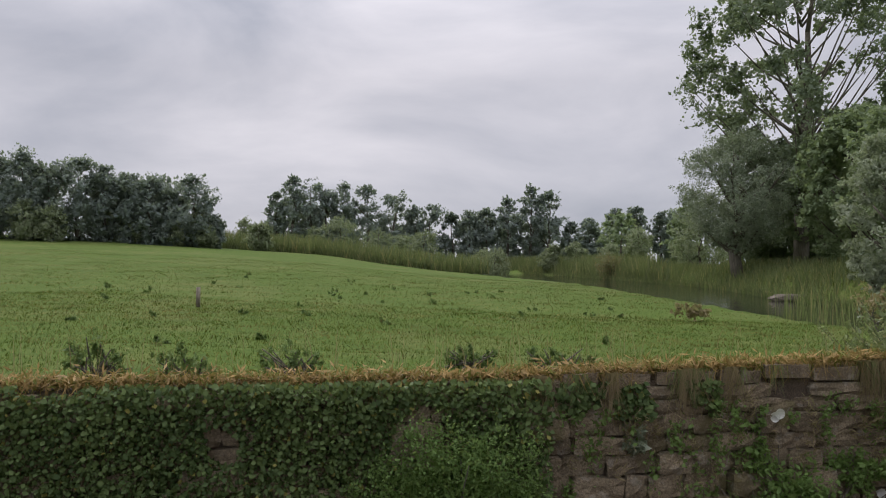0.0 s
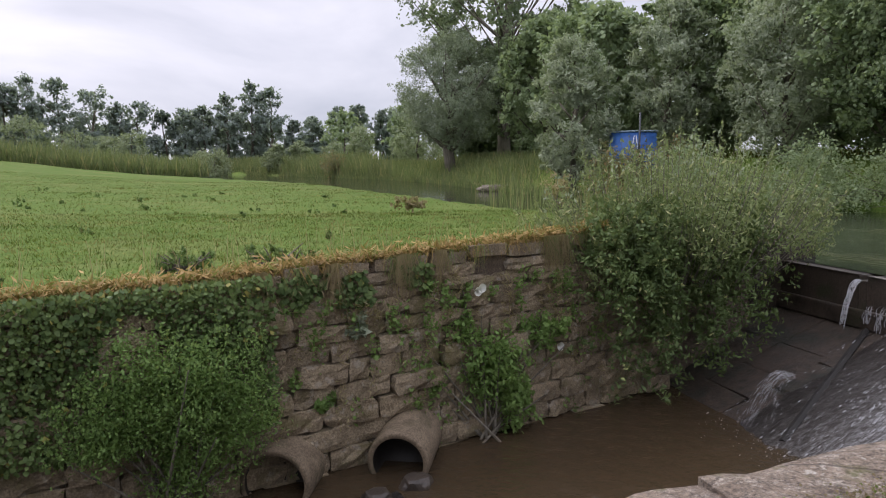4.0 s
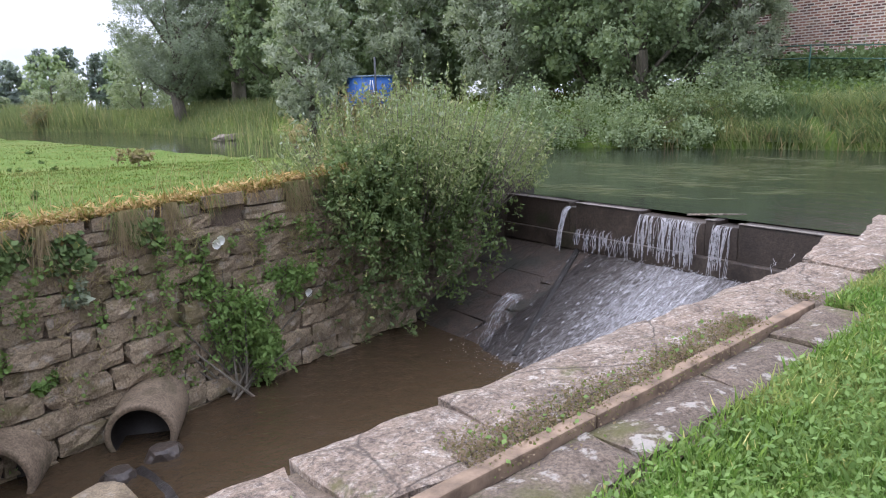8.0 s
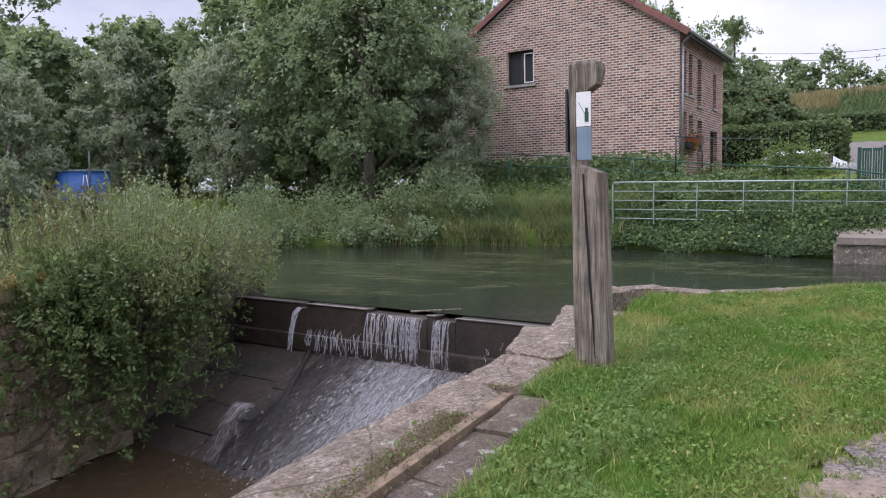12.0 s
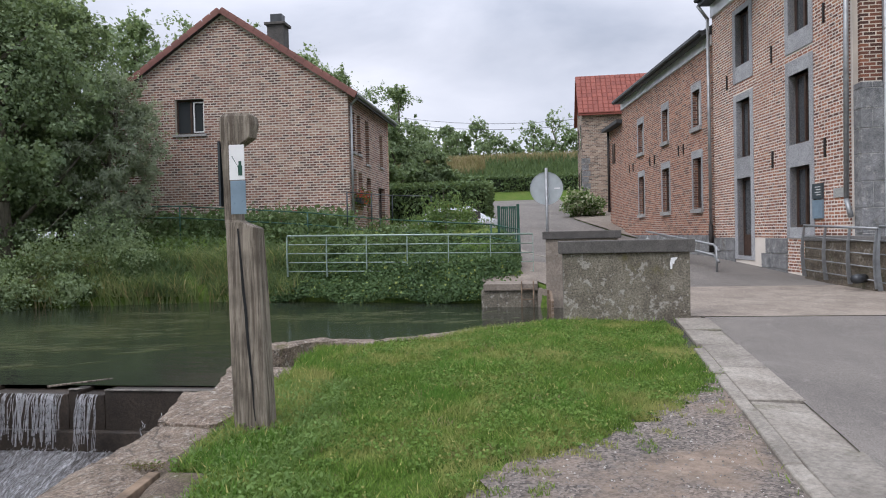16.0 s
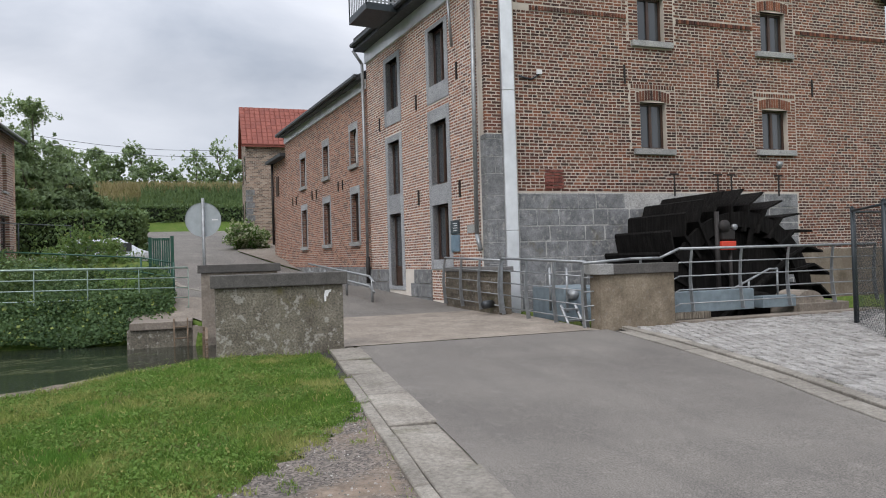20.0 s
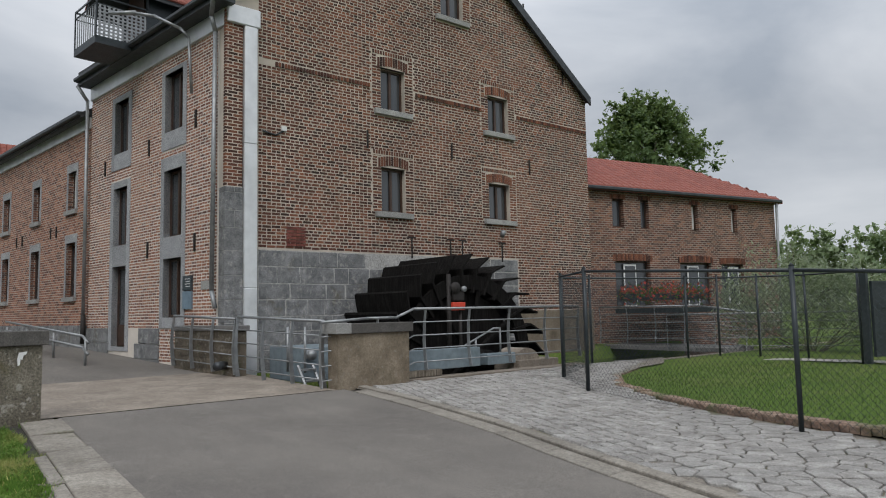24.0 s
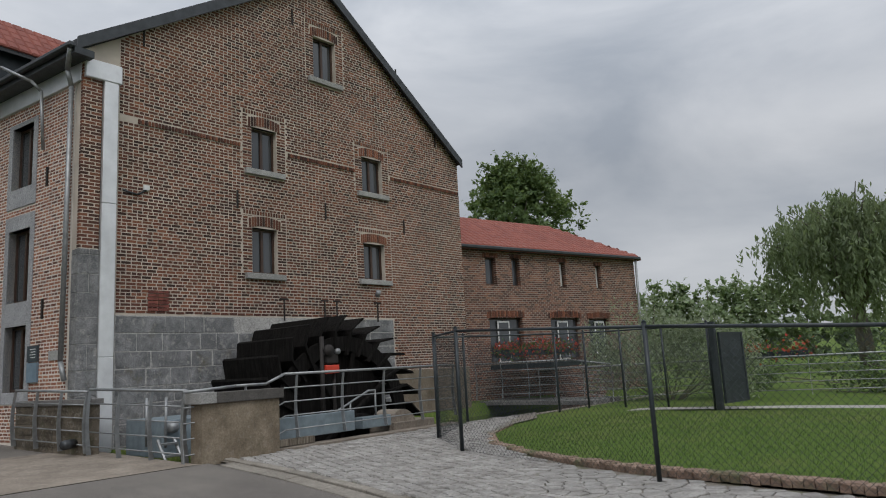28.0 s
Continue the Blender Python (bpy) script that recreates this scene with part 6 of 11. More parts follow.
def hill_house():
    """The tall stone-and-brick house at the bend, its gable to the lane."""
    root = empty("stone_house", "tall stone and brick house with a red tiled roof", "house", at=(44, -6, 2))
    inv = Matrix.Translation((-44, 6, -2))
    m_st = brickwork("rubble_face", [(0.0, (0.11, 0.085, 0.07)), (0.35, (0.22, 0.155, 0.12)), (0.7, (0.32, 0.225, 0.17)), (1.0, (0.40, 0.31, 0.24))], (0.56, 0.52, 0.44), 0.24, 0.085, "xy", 0.2)
    x0, x1, y0, y1, ev, rz = 42.2, 46.6, -9.0, -2.3, 8.25, 10.6
    xm = (x0 + x1) / 2
    o = [(x0, 0.5), (x1, 0.5), (x1, ev), (xm, rz), (x0, ev)]
    bm = bmesh.new()
    a = [bm.verts.new((x, y1, z)) for x, z in o]
    b = [bm.verts.new((x, y0, z)) for x, z in o]
    bm.faces.new(a)
    bm.faces.new(b[::-1])
    for i in range(5):
        bm.faces.new((a[i], b[i], b[(i + 1) % 5], a[(i + 1) % 5]))
    bmesh.ops.recalc_face_normals(bm, faces=bm.faces[:])
    part("house_wall", bm, m_st, root).matrix_parent_inverse = inv
    for s in (-1, 1):
        xe = x0 - 0.25 if s < 0 else x1 + 0.25
        pts = [(xe, y1 + 0.2, ev - 0.12), (xm, y1 + 0.2, rz + 0.12), (xm, y0, rz + 0.12), (xe, y0, ev - 0.12)]
        bm = bmesh.new()
        vs = [bm.verts.new(p) for p in pts] + [bm.verts.new((p[0], p[1], p[2] - 0.12)) for p in pts]
        for f in ((0, 1, 2, 3), (7, 6, 5, 4), (0, 4, 5, 1), (1, 5, 6, 2), (2, 6, 7, 3), (3, 7, 4, 0)):
            bm.faces.new([vs[i] for i in f])
        bmesh.ops.recalc_face_normals(bm, faces=bm.faces[:])
        sl = part("roof_slope", bm, M_TILE, root, "red tiled slope")
        sl.matrix_parent_inverse = inv
        tm = []
        up = Vector(pts[1]) - Vector(pts[0])
        ul = up.length
        up.normalize()
        along_ = Vector((0, -1, 0))
        nr = up.cross(along_)
        nr = nr if nr.z > 0 else -nr
        if s < 0:
            for i in range(10):
                for j in range(24):
                    c = Vector(pts[0]) + up * ul * (i + 0.5) / 10 + along_ * (0.15 + j * 0.29) + nr * 0.03
                    tm.append(frame_mat(c, tuple(along_), tuple(nr), tuple(up), 0.28, 0.07, ul / 10 * 1.1))
            lay_pieces("tile", tm, M_TILE, sl, inset=0.12, round_=0.5)
    for x, z0, z1 in ((43.0, 6.2, 7.6), (45.3, 6.2, 7.6), (43.0, 3.4, 5.0), (45.3, 3.4, 5.0), (44.4, 8.3, 9.0)):
        w = box("window", (x - 0.35, y1 - 0.05, z0), (x + 0.35, y1 + 0.03, z1), M_BROWNFRAME, root, "dark framed window")
        w.matrix_parent_inverse = inv
        box("pane", (x - 0.27, y1 + 0.031, z0 + 0.08), (x + 0.27, y1 + 0.04, z1 - 0.08), M_GLASS, w)
    for k in range(9):
        q = box("quoin", (x0 - 0.02, y1 - 0.45 + 0.1 * (k % 2), 2.4 + k * 0.36), (x0 + 0.4, y1 + 0.03, 2.72 + k * 0.36), M_BLUESTONE, root)
        q.matrix_parent_inverse = inv


hill_house()

# ---------------------------------------------------------------- water wheel and its machinery


def thing(name, label, category, at, group=""):
    """An Empty at a thing's base, and the way to hang world-built parts under it."""
    root = empty(name, label, category, group, at=at)
    inv = Matrix.Translation(-Vector(at))

    def adopt(ob):
        ob.parent = root
        ob.matrix_parent_inverse = inv
        return ob

    return root, adopt


def water_wheel():
    X0, X1, CY, CZ, R = 12.85, 14.85, -10.5, 0.34, 2.31
    root, adopt = thing("water_wheel", "large black undershot water wheel with broad paddles", "water wheel", (13.85, CY, -1.7))
    n = 28
    for x in (X0 + 0.12, (X0 + X1) / 2, X1 - 0.12):
        bm = bmesh.new()
        ro, ri = R * 0.80, R * 0.66
        seg = 52
        vs = []
        for k in range(seg):
            a = 2 * math.pi * k / seg
            for rr, xx in ((ro, x - 0.05), (ri, x - 0.05), (ri, x + 0.05), (ro, x + 0.05)):
                vs.append(bm.verts.new((xx, CY + rr * math.cos(a), CZ + rr * math.sin(a))))
        for k in range(seg):
            b, c = 4 * k, 4 * ((k + 1) % seg)
            for i in range(4):
                j = (i + 1) % 4
                bm.faces.new((vs[b + i], vs[b + j], vs[c + j], vs[c + i]))
        bmesh.ops.recalc_face_normals(bm, faces=bm.faces[:])
        adopt(part("rim", bm, M_WHEEL, None))
    for k in range(n):
        a = 2 * math.pi * (k + 0.4) / n
        bm = bmesh.new()
        # paddle: a broad board, its outer strip bent forward
        r0, r1, r2 = R * 0.62, R * 0.86, R
        a1 = a + 0.15
        co = []
        for rr, aa in ((r0, a - 0.06), (r1, a), (r2, a1)):
            for t in (-0.028, 0.028):
                for x in (X0, X1):
                    co.append(bm.verts.new((x, CY + rr * math.cos(aa) - t * math.sin(aa), CZ + rr * math.sin(aa) + t * math.cos(aa))))
        for s in (0, 4):
            bm.faces.new((co[s], co[s + 1], co[s + 5], co[s + 4]))
            bm.faces.new((co[s + 2], co[s + 6], co[s + 7], co[s + 3]))
            bm.faces.new((co[s], co[s + 4], co[s + 6], co[s + 2]))
            bm.faces.new((co[s + 1], co[s + 3], co[s + 7], co[s + 5]))
        bm.faces.new((co[0], co[2], co[3], co[1]))
        bm.faces.new((co[8], co[9], co[11], co[10]))
        bmesh.ops.recalc_face_normals(bm, faces=bm.faces[:])
        adopt(part("paddle", bm, M_WHEEL, None))
    for x in (X0 + 0.12, X1 - 0.12):
        for k in range(8):
            a = 2 * math.pi * k / 8 + 0.2
            bm = bmesh.new()
            add_rod(bm, (x, CY, CZ), (x, CY + R * 0.7 * math.cos(a), CZ + R * 0.7 * math.sin(a)), 0.075, 0.06, 6)
            adopt(part("spoke", bm, M_WHEEL, None))
    adopt(rod("axle", (X0 - 0.5, CY, CZ), (GX - 0.02, CY, CZ), 0.2, M_WHEEL, None, "", 14))
    # black drum added to stand in for the shade inside the wheel
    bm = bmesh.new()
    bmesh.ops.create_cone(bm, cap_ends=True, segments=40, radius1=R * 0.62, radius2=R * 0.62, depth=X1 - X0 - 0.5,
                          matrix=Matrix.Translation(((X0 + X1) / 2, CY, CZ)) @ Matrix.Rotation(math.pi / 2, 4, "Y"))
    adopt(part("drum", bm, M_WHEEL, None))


water_wheel()

# sluice gear beside the wheel
root, adopt = thing("sluice_winch", "red motor winch on a black iron stand", "winch", (12.4, -9.5, 0.2))
adopt(rod("stand", (12.4, -9.45, 0.2), (12.4, -9.45, 2.15), 0.045, M_IRON))
adopt(rod("stand", (12.4, -9.75, 0.2), (12.4, -9.75, 1.45), 0.035, M_IRON))
adopt(box("motor", (12.3, -9.82, 1.40), (12.5, -9.48, 1.57), M_REDPAINT, None, "red motor housing", 0.02))
adopt(box("gearbox", (12.3, -9.8, 1.6), (12.5, -9.5, 1.8), M_IRON, None, "", 0.02))
adopt(rod("handwheel", (12.27, -9.55, 1.86), (12.33, -9.55, 1.86), 0.12, M_IRON, None, "", 14))
adopt(rod("handwheel", (12.27, -9.78, 1.84), (12.33, -9.78, 1.84), 0.06, M_GALV, None, "", 12))

root, adopt = thing("sluice_gate", "blue-grey painted steel sluice beam and decking", "sluice", (12.0, -9.0, 0.1))
adopt(box("beam", (11.75, -9.7, 0.28), (11.95, -7.4, 0.66), M_MACHINE, None, "", 0.015))
adopt(box("beam", (11.75, -10.7, 0.28), (12.0, -9.9, 0.5), M_MACHINE, None, "", 0.015))
adopt(box("deck", (11.62, -8.6, 0.18), (11.74, -7.7, 0.3), M_OLDWOOD, None, "", 0.01))
adopt(pipe("handrail", [(12.1, -9.4, 0.6), (12.1, -10.4, 1.0), (12.1, -10.6, 1.0), (12.1, -10.6, 0.4)], 0.02, M_GALV))
adopt(rod("upright", (12.1, -9.9, 0.4), (12.1, -9.9, 0.8), 0.02, M_GALV))
tagged(box("wall_pit_sill", (11.46, -12.6, -0.8), (11.78, -7.68, 0.17), M_CONCRETE, None, "", 0.01), "grey concrete sill along the wheel pit", "sill", kind="structure")
root, adopt = thing("arched_cover", "low concrete half-round culvert cover behind the railing", "culvert", (12.1, -11.6, 0.1))
bm = bmesh.new()
add_rod(bm, (11.8, -11.1, 0.15), (12.4, -11.1, 0.15), 0.42, 0.42, 20)
adopt(part("cover", bm, M_CONCRETE, None))
adopt(box("kerb_block", (11.72, -12.0, -0.2), (12.4, -10.75, 0.32), M_CONCRETE, None, "", 0.02))

root, adopt = thing("pit_machine", "blue-grey gear housings and steel ladder in the wheel pit", "machine", (13.0, -6.9, -0.6))
adopt(box("housing", (13.2, -7.6, 0.1), (14.6, -6.5, 0.75), M_MACHINE, None, "", 0.02))
adopt(box("housing", (12.3, -7.4, -0.2), (12.9, -6.9, 0.35), M_MACHINE, None, "", 0.02))
adopt(rod("pipe", (13.0, -6.6, 0.62), (13.5, -6.7, 0.62), 0.1, M_GALV))
adopt(rod("pipe", (13.0, -6.45, 0.3), (13.0, -6.45, 1.15), 0.025, M_GALV))
adopt(rod("pipe", (13.6, -6.4, 0.3), (13.6, -6.4, 1.15), 0.025, M_GALV))
for y in (-6.55, -6.25):
    bm = bmesh.new()
    add_rod(bm, (12.9, y, 0.45), (12.1, y, -0.5), 0.03, 0.03, 6)
    adopt(part("ladder_side", bm, M_GALV, None))
for k in range(5):
    f = k / 5 + 0.08
    adopt(box("ladder_step", (12.9 - 0.8 * f - 0.09, -6.55, 0.45 - 0.95 * f - 0.015), (12.9 - 0.8 * f + 0.09, -6.25, 0.45 - 0.95 * f + 0.015), M_GALV, None))

# ---------------------------------------------------------------- parapets, railings


def parapet(name, label, x0, x1, y0, y1, z0, z1, cap, body_m, cap_m, face_split=False):
    root, adopt = thing(name, label, "parapet", ((x0 + x1) / 2, (y0 + y1) / 2, z0))
    bm = bmesh.new()
    add_box(bm, x0, y0, z0 - 0.5, x1, y1, z1, 0.012)
    bmesh.ops.subdivide_edges(bm, edges=bm.edges[:], cuts=3, use_grid_fill=True)
    for v in bm.verts:
        v.co += Vector((noise.noise(v.co * 3.1), noise.noise(v.co * 2.7 + Vector((5, 0, 0))), 0)) * 0.008
    adopt(part("wall", bm, body_m, None))
    adopt(box("cap", (x0 - 0.05, y0 - 0.06, z1 + 0.002), (x1 + 0.05, y1 + 0.06, z1 + cap), cap_m, None, "dark slate-grey capping", 0.012))
    return root, adopt


parapet("bridge_parapet", "weathered lichen-spotted rendered parapet with a dark cap", 11.17, 11.5, -1.83, -0.08, 0.1, 1.07, 0.18, M_OLDRENDER, M_CAP)
root, adopt = parapet("bridge_parapet", "pale rendered parapet with a dark cap across the bridge", 15.8, 16.15, -1.36, 0.12, 0.1, 1.24, 0.16, M_CONCRETE, M_CAP)
root, adopt = parapet("bridge_parapet", "tan concrete parapet with dark cap and pale end stone", 11.36, 11.7, -7.64, -6.18, 0.15, 1.04, 0.17, M_TANCONC, M_CAP)
adopt(box("end_stone", (11.29, -6.40, 1.045), (11.77, -6.10, 1.222), M_SILL, None, "pale stone end block", 0.01))
# torn poster remnant on the first parapet
root, adopt = thing("paper_scrap", "torn white paper remnant stuck on the parapet", "paper", (11.16, -1.6, 0.8))
bm = bmesh.new()
v = [bm.verts.new((11.158, y, z)) for y, z in ((-1.57, 0.99), (-1.66, 1.0), (-1.65, 0.97), (-1.62, 0.95), (-1.61, 0.9), (-1.59, 0.91), (-1.585, 0.84), (-1.56, 0.83), (-1.555, 0.92))]
bm.faces.new(v)
adopt(part("scrap", bm, M_WHITE, None))


def railing(name, label, path, height, posts, bars, post_m, bar_m, r_top=0.025, r_bar=0.012, lean=0.0, flat=True):
    """A steel railing along a path of (x, y, z): posts, a top rail and lower bars, one part each."""
    root, adopt = thing(name, label, "railing", path[0])
    pts = [Vector(p) for p in path]

    def at_len(f):
        lens = [(b - a).length for a, b in zip(pts, pts[1:])]
        d = f * sum(lens)
        for a, b, ln in zip(pts, pts[1:], lens):
            if d <= ln + 1e-6:
                return a + (b - a) * (d / ln), (b - a).normalized()
            d -= ln
        return pts[-1], (pts[-1] - pts[-2]).normalized()

    up = Vector((0, 0, 1))
    adopt(pipe("top_rail", [tuple(p + up * height) for p in pts], r_top, bar_m))
    for k in range(bars):
        h = height * (k + 0.6) / (bars + 0.6)
        adopt(pipe("bar", [tuple(p + up * h) for p in pts], r_bar, bar_m, None, "", 6))
    for k in range(posts):
        p, d = at_len(k / (posts - 1))
        side = Vector((-d.y, d.x, 0)) * lean
        bm = bmesh.new()
        if flat:
            prev = None
            for j in range(5):
                f = j / 4
                c = p + up * (height - 0.02) * f + side * (math.sin(f * math.pi) * 0.6)
                w = 0.045 - 0.02 * f
                ring = [bm.verts.new(c + d * 0.008 * a + Vector((-d.y, d.x, 0)) * w * b) for a, b in ((-1, -1), (1, -1), (1, 1), (-1, 1))]
                if prev:
                    for i in range(4):
                        bm.faces.new((prev[i], prev[(i + 1) % 4], ring[(i + 1) % 4], ring[i]))
                else:
                    bm.faces.new(ring[::-1])
                prev = ring
            bm.faces.new(prev)
            bmesh.ops.recalc_face_normals(bm, faces=bm.faces[:])
        else:
            add_rod(bm, p, p + up * height, 0.02, 0.02, 8)
        adopt(part("post", bm, post_m, None))
    return root, adopt


railing("bridge_railing", "galvanised steel railing with four bars beside the bridge", [(11.75, -6.14, 0.12), (14.3, -5.7, 0.22)], 1.14, 4, 4, M_GALV, M_GALV, lean=0.08)
railing("bridge_railing", "galvanised steel railing with four bars before the mill corner", [(14.32, -5.66, 0.25), (16.75, -5.3, 0.34)], 1.07, 4, 4, M_GALV, M_GALV, lean=0.08)
root, adopt = thing("pit_wall", "low rubble stone wall beside the mill corner", "wall", (15.5, -5.6, 0.2))
bm = bmesh.new()
add_box(bm, 14.5, -0.3, -1.8, 17.05, -0.05, 1.08, 0.02, Matrix.Translation((0, -7.44, 0)) @ Matrix.Rotation(FA, 4, "Z"))
adopt(part("wall", bm, M_PITSTONE, None))
pit_m = Matrix.Translation((0, -7.44, 0)) @ Matrix.Rotation(FA, 4, "Z")
adopt(box("cap", (14.45, -0.34, 1.083), (17.1, -0.02, 1.19), M_CAPGREY, None, "grey stone capping", 0.012, pit_m))
rng_w = np.random.default_rng(811)
pit_rows, zz = [], -0.7
while zz < 0.95:
    hh = rng_w.uniform(0.14, 0.24)
    xx = 14.52
    while xx < 17.0:
        ln = min(rng_w.uniform(0.2, 0.5), 17.04 - xx)
        pit_rows.append(frame_mat(pit_m @ Vector((xx + ln / 2, -0.058, zz + hh / 2)), tuple(FE), tuple(FN), (0, 0, 1), ln - 0.006, 0.045, min(hh, 1.08 - zz) - 0.006))
        xx += ln
    zz += hh
pit_face = adopt(box("joint_bed", (14.52, -0.08, -0.7), (17.03, -0.045, 1.078), M_PITSTONE, None, "dark joints between the stones", 0.0, pit_m))
lay_pieces("stone", pit_rows, M_PITSTONE, pit_face, variants=6, rubble=True, seed=55)
for ob in pit_face.children:
    ob.matrix_parent_inverse = Matrix.Identity(4)
adopt(rod("drain_pipe", (14.7, -5.6, 0.42), (14.5, -5.36, 0.42), 0.085, M_GUTTER, None, "stub of grey drain pipe"))
railing("wheel_railing", "galvanised steel railing with bent posts along the wheel pit", [(11.6, -6.0, 0.12), (11.55, -6.9, 0.17), (11.55, -7.5, 0.17), (11.56, -7.9, 0.32), (11.6, -12.6, 0.32)], 1.12, 7, 4, M_GALV, M_GALV, lean=0.1)

# retaining walls of the bridge channel
tagged(box("wall_channel_near", (11.15, -30.0, -2.0), (11.45, -0.1, 0.1), M_CONCRETE), "concrete channel wall under the bridge", "wall", kind="structure")
tagged(box("wall_channel_far", (15.9, -6.0, -2.0), (16.3, 0.3, 0.2), M_CONCRETE), "concrete channel wall under the bridge", "wall", kind="structure")
tagged(box("wall_landing", (16.0, 0.305, -1.5), (16.84, 1.5, 0.165), M_OLDRENDER), "low stained concrete landing wall at the water", "wall", kind="structure")
tagged(box("landing_cap", (15.95, 0.305, 0.168), (16.858, 1.45, 0.31), M_CONCRETE, None, "", 0.01), "grey concrete landing slab at the water", "slab", kind="structure")

# far-side railing above the water
railing("river_railing", "pale green steel railing with four bars above the ivy bank", [(17.9, 6.5, 0.42), (17.9, 6.4, 0.42), (17.9, 0.4, 0.34)], 1.02, 7, 4, M_PALEGREEN, M_PALEGREEN, 0.022, 0.012, lean=-0.06)
root, adopt = thing("ladder", "rusty steel boat ladder hanging into the water", "ladder", (15.95, 0.52, -0.6))
for y in (0.39, 0.64):
    adopt(pipe("side", [(16.0, y, 0.36), (15.9, y, 0.34), (15.9, y, -0.7)], 0.015, M_RUST))
for k in range(4):
    adopt(rod("rung", (15.9, 0.39, 0.2 - k * 0.22), (15.9, 0.64, 0.2 - k * 0.22), 0.012, M_RUST))
root, adopt = thing("trash_rack", "rusty iron trash rack at the bridge opening", "grating", (11.5, 0.2, -0.5))
for k in range(9):
    adopt(box("bar", (13.4, 0.02 + 0.0 * k, -0.45 + k * 0.075), (15.7, 0.06, -0.42 + k * 0.075), M_RUST, None))
for x in (13.5, 14.6, 15.6):
    adopt(box("upright", (x, 0.07, -0.9), (x + 0.05, 0.11, 0.2), M_RUST, None))

# round road sign seen from behind
root, adopt = thing("road_sign", "round road sign on a galvanised pole seen from behind", "road sign", (18.28, 0.05, 0.4))
adopt(rod("pole", (18.28, 0.05, 0.3), (18.28, 0.05, 2.95), 0.035, M_GALV))
bm = bmesh.new()
bmesh.ops.create_cone(bm, cap_ends=True, segments=36, radius1=0.40, radius2=0.40, depth=0.02, matrix=Matrix.Translation((18.34, 0.05, 2.46)) @ Matrix.Rotation(math.pi / 2, 4, "Y"))
adopt(part("disc", bm, M_DISC, None, "grey back of the sign"))
bm = bmesh.new()
bmesh.ops.create_cone(bm, cap_ends=False, segments=36, radius1=0.40, radius2=0.40, depth=0.05, matrix=Matrix.Translation((18.335, 0.05, 2.46)) @ Matrix.Rotation(math.pi / 2, 4, "Y"))
adopt(part("edge_flange", bm, M_GALV, None))
adopt(box("sticker", (18.322, -0.28, 2.44), (18.329, -0.14, 2.47), M_WHITE, None, "small pale sticker"))

# galvanised barrier by the mill door
root, adopt = thing("barrier", "low galvanised tubular barrier beside the lane", "barrier", (19.5, -4.0, 0.4))
for z in (1.0, 0.75):
    adopt(pipe("rail", [(24.5, -3.2, z + 0.35), (18.6, -3.9, z), (18.3, -3.95, z - 0.15)], 0.03, M_GALV))
for x in (18.4, 20.5, 22.6, 24.4):
    adopt(rod("post", (x, -3.92 + (x - 18.4) * 0.115, lerp_table(x, ROAD)), (x, -3.92 + (x - 18.4) * 0.115, lerp_table(x, ROAD) + 0.62), 0.03, M_GALV))

# ---------------------------------------------------------------- cobbled yard, fence, lawn, annex
flat_sheet("yard_bed", [(-4, -3.7), (1, -4.45), (3.5, -4.85), (5.3, -5.35), (7.2, -5.92), (9.1, -6.28), (11.4, -6.5), (11.4, -15.5), (10.5, -14.2), (10.3, -13.0), (9.7, -11.5), (8.7, -10.3), (7.42, -9.45), (6.21, -8.95), (4.62, -8.58), (3.64, -8.45), (2.2, -8.3), (-4, -7.9)],
           lambda x, y: lerp_table(x, ROAD) + 0.012, M_JOINT, "sandy joints between the cobbles", "paving")


def flag_zone(x, y, m=0.0):
    """The part of the yard laid with irregular flagstones."""
    return x < 5.5 + m - 0.55 * (y + 6.4)


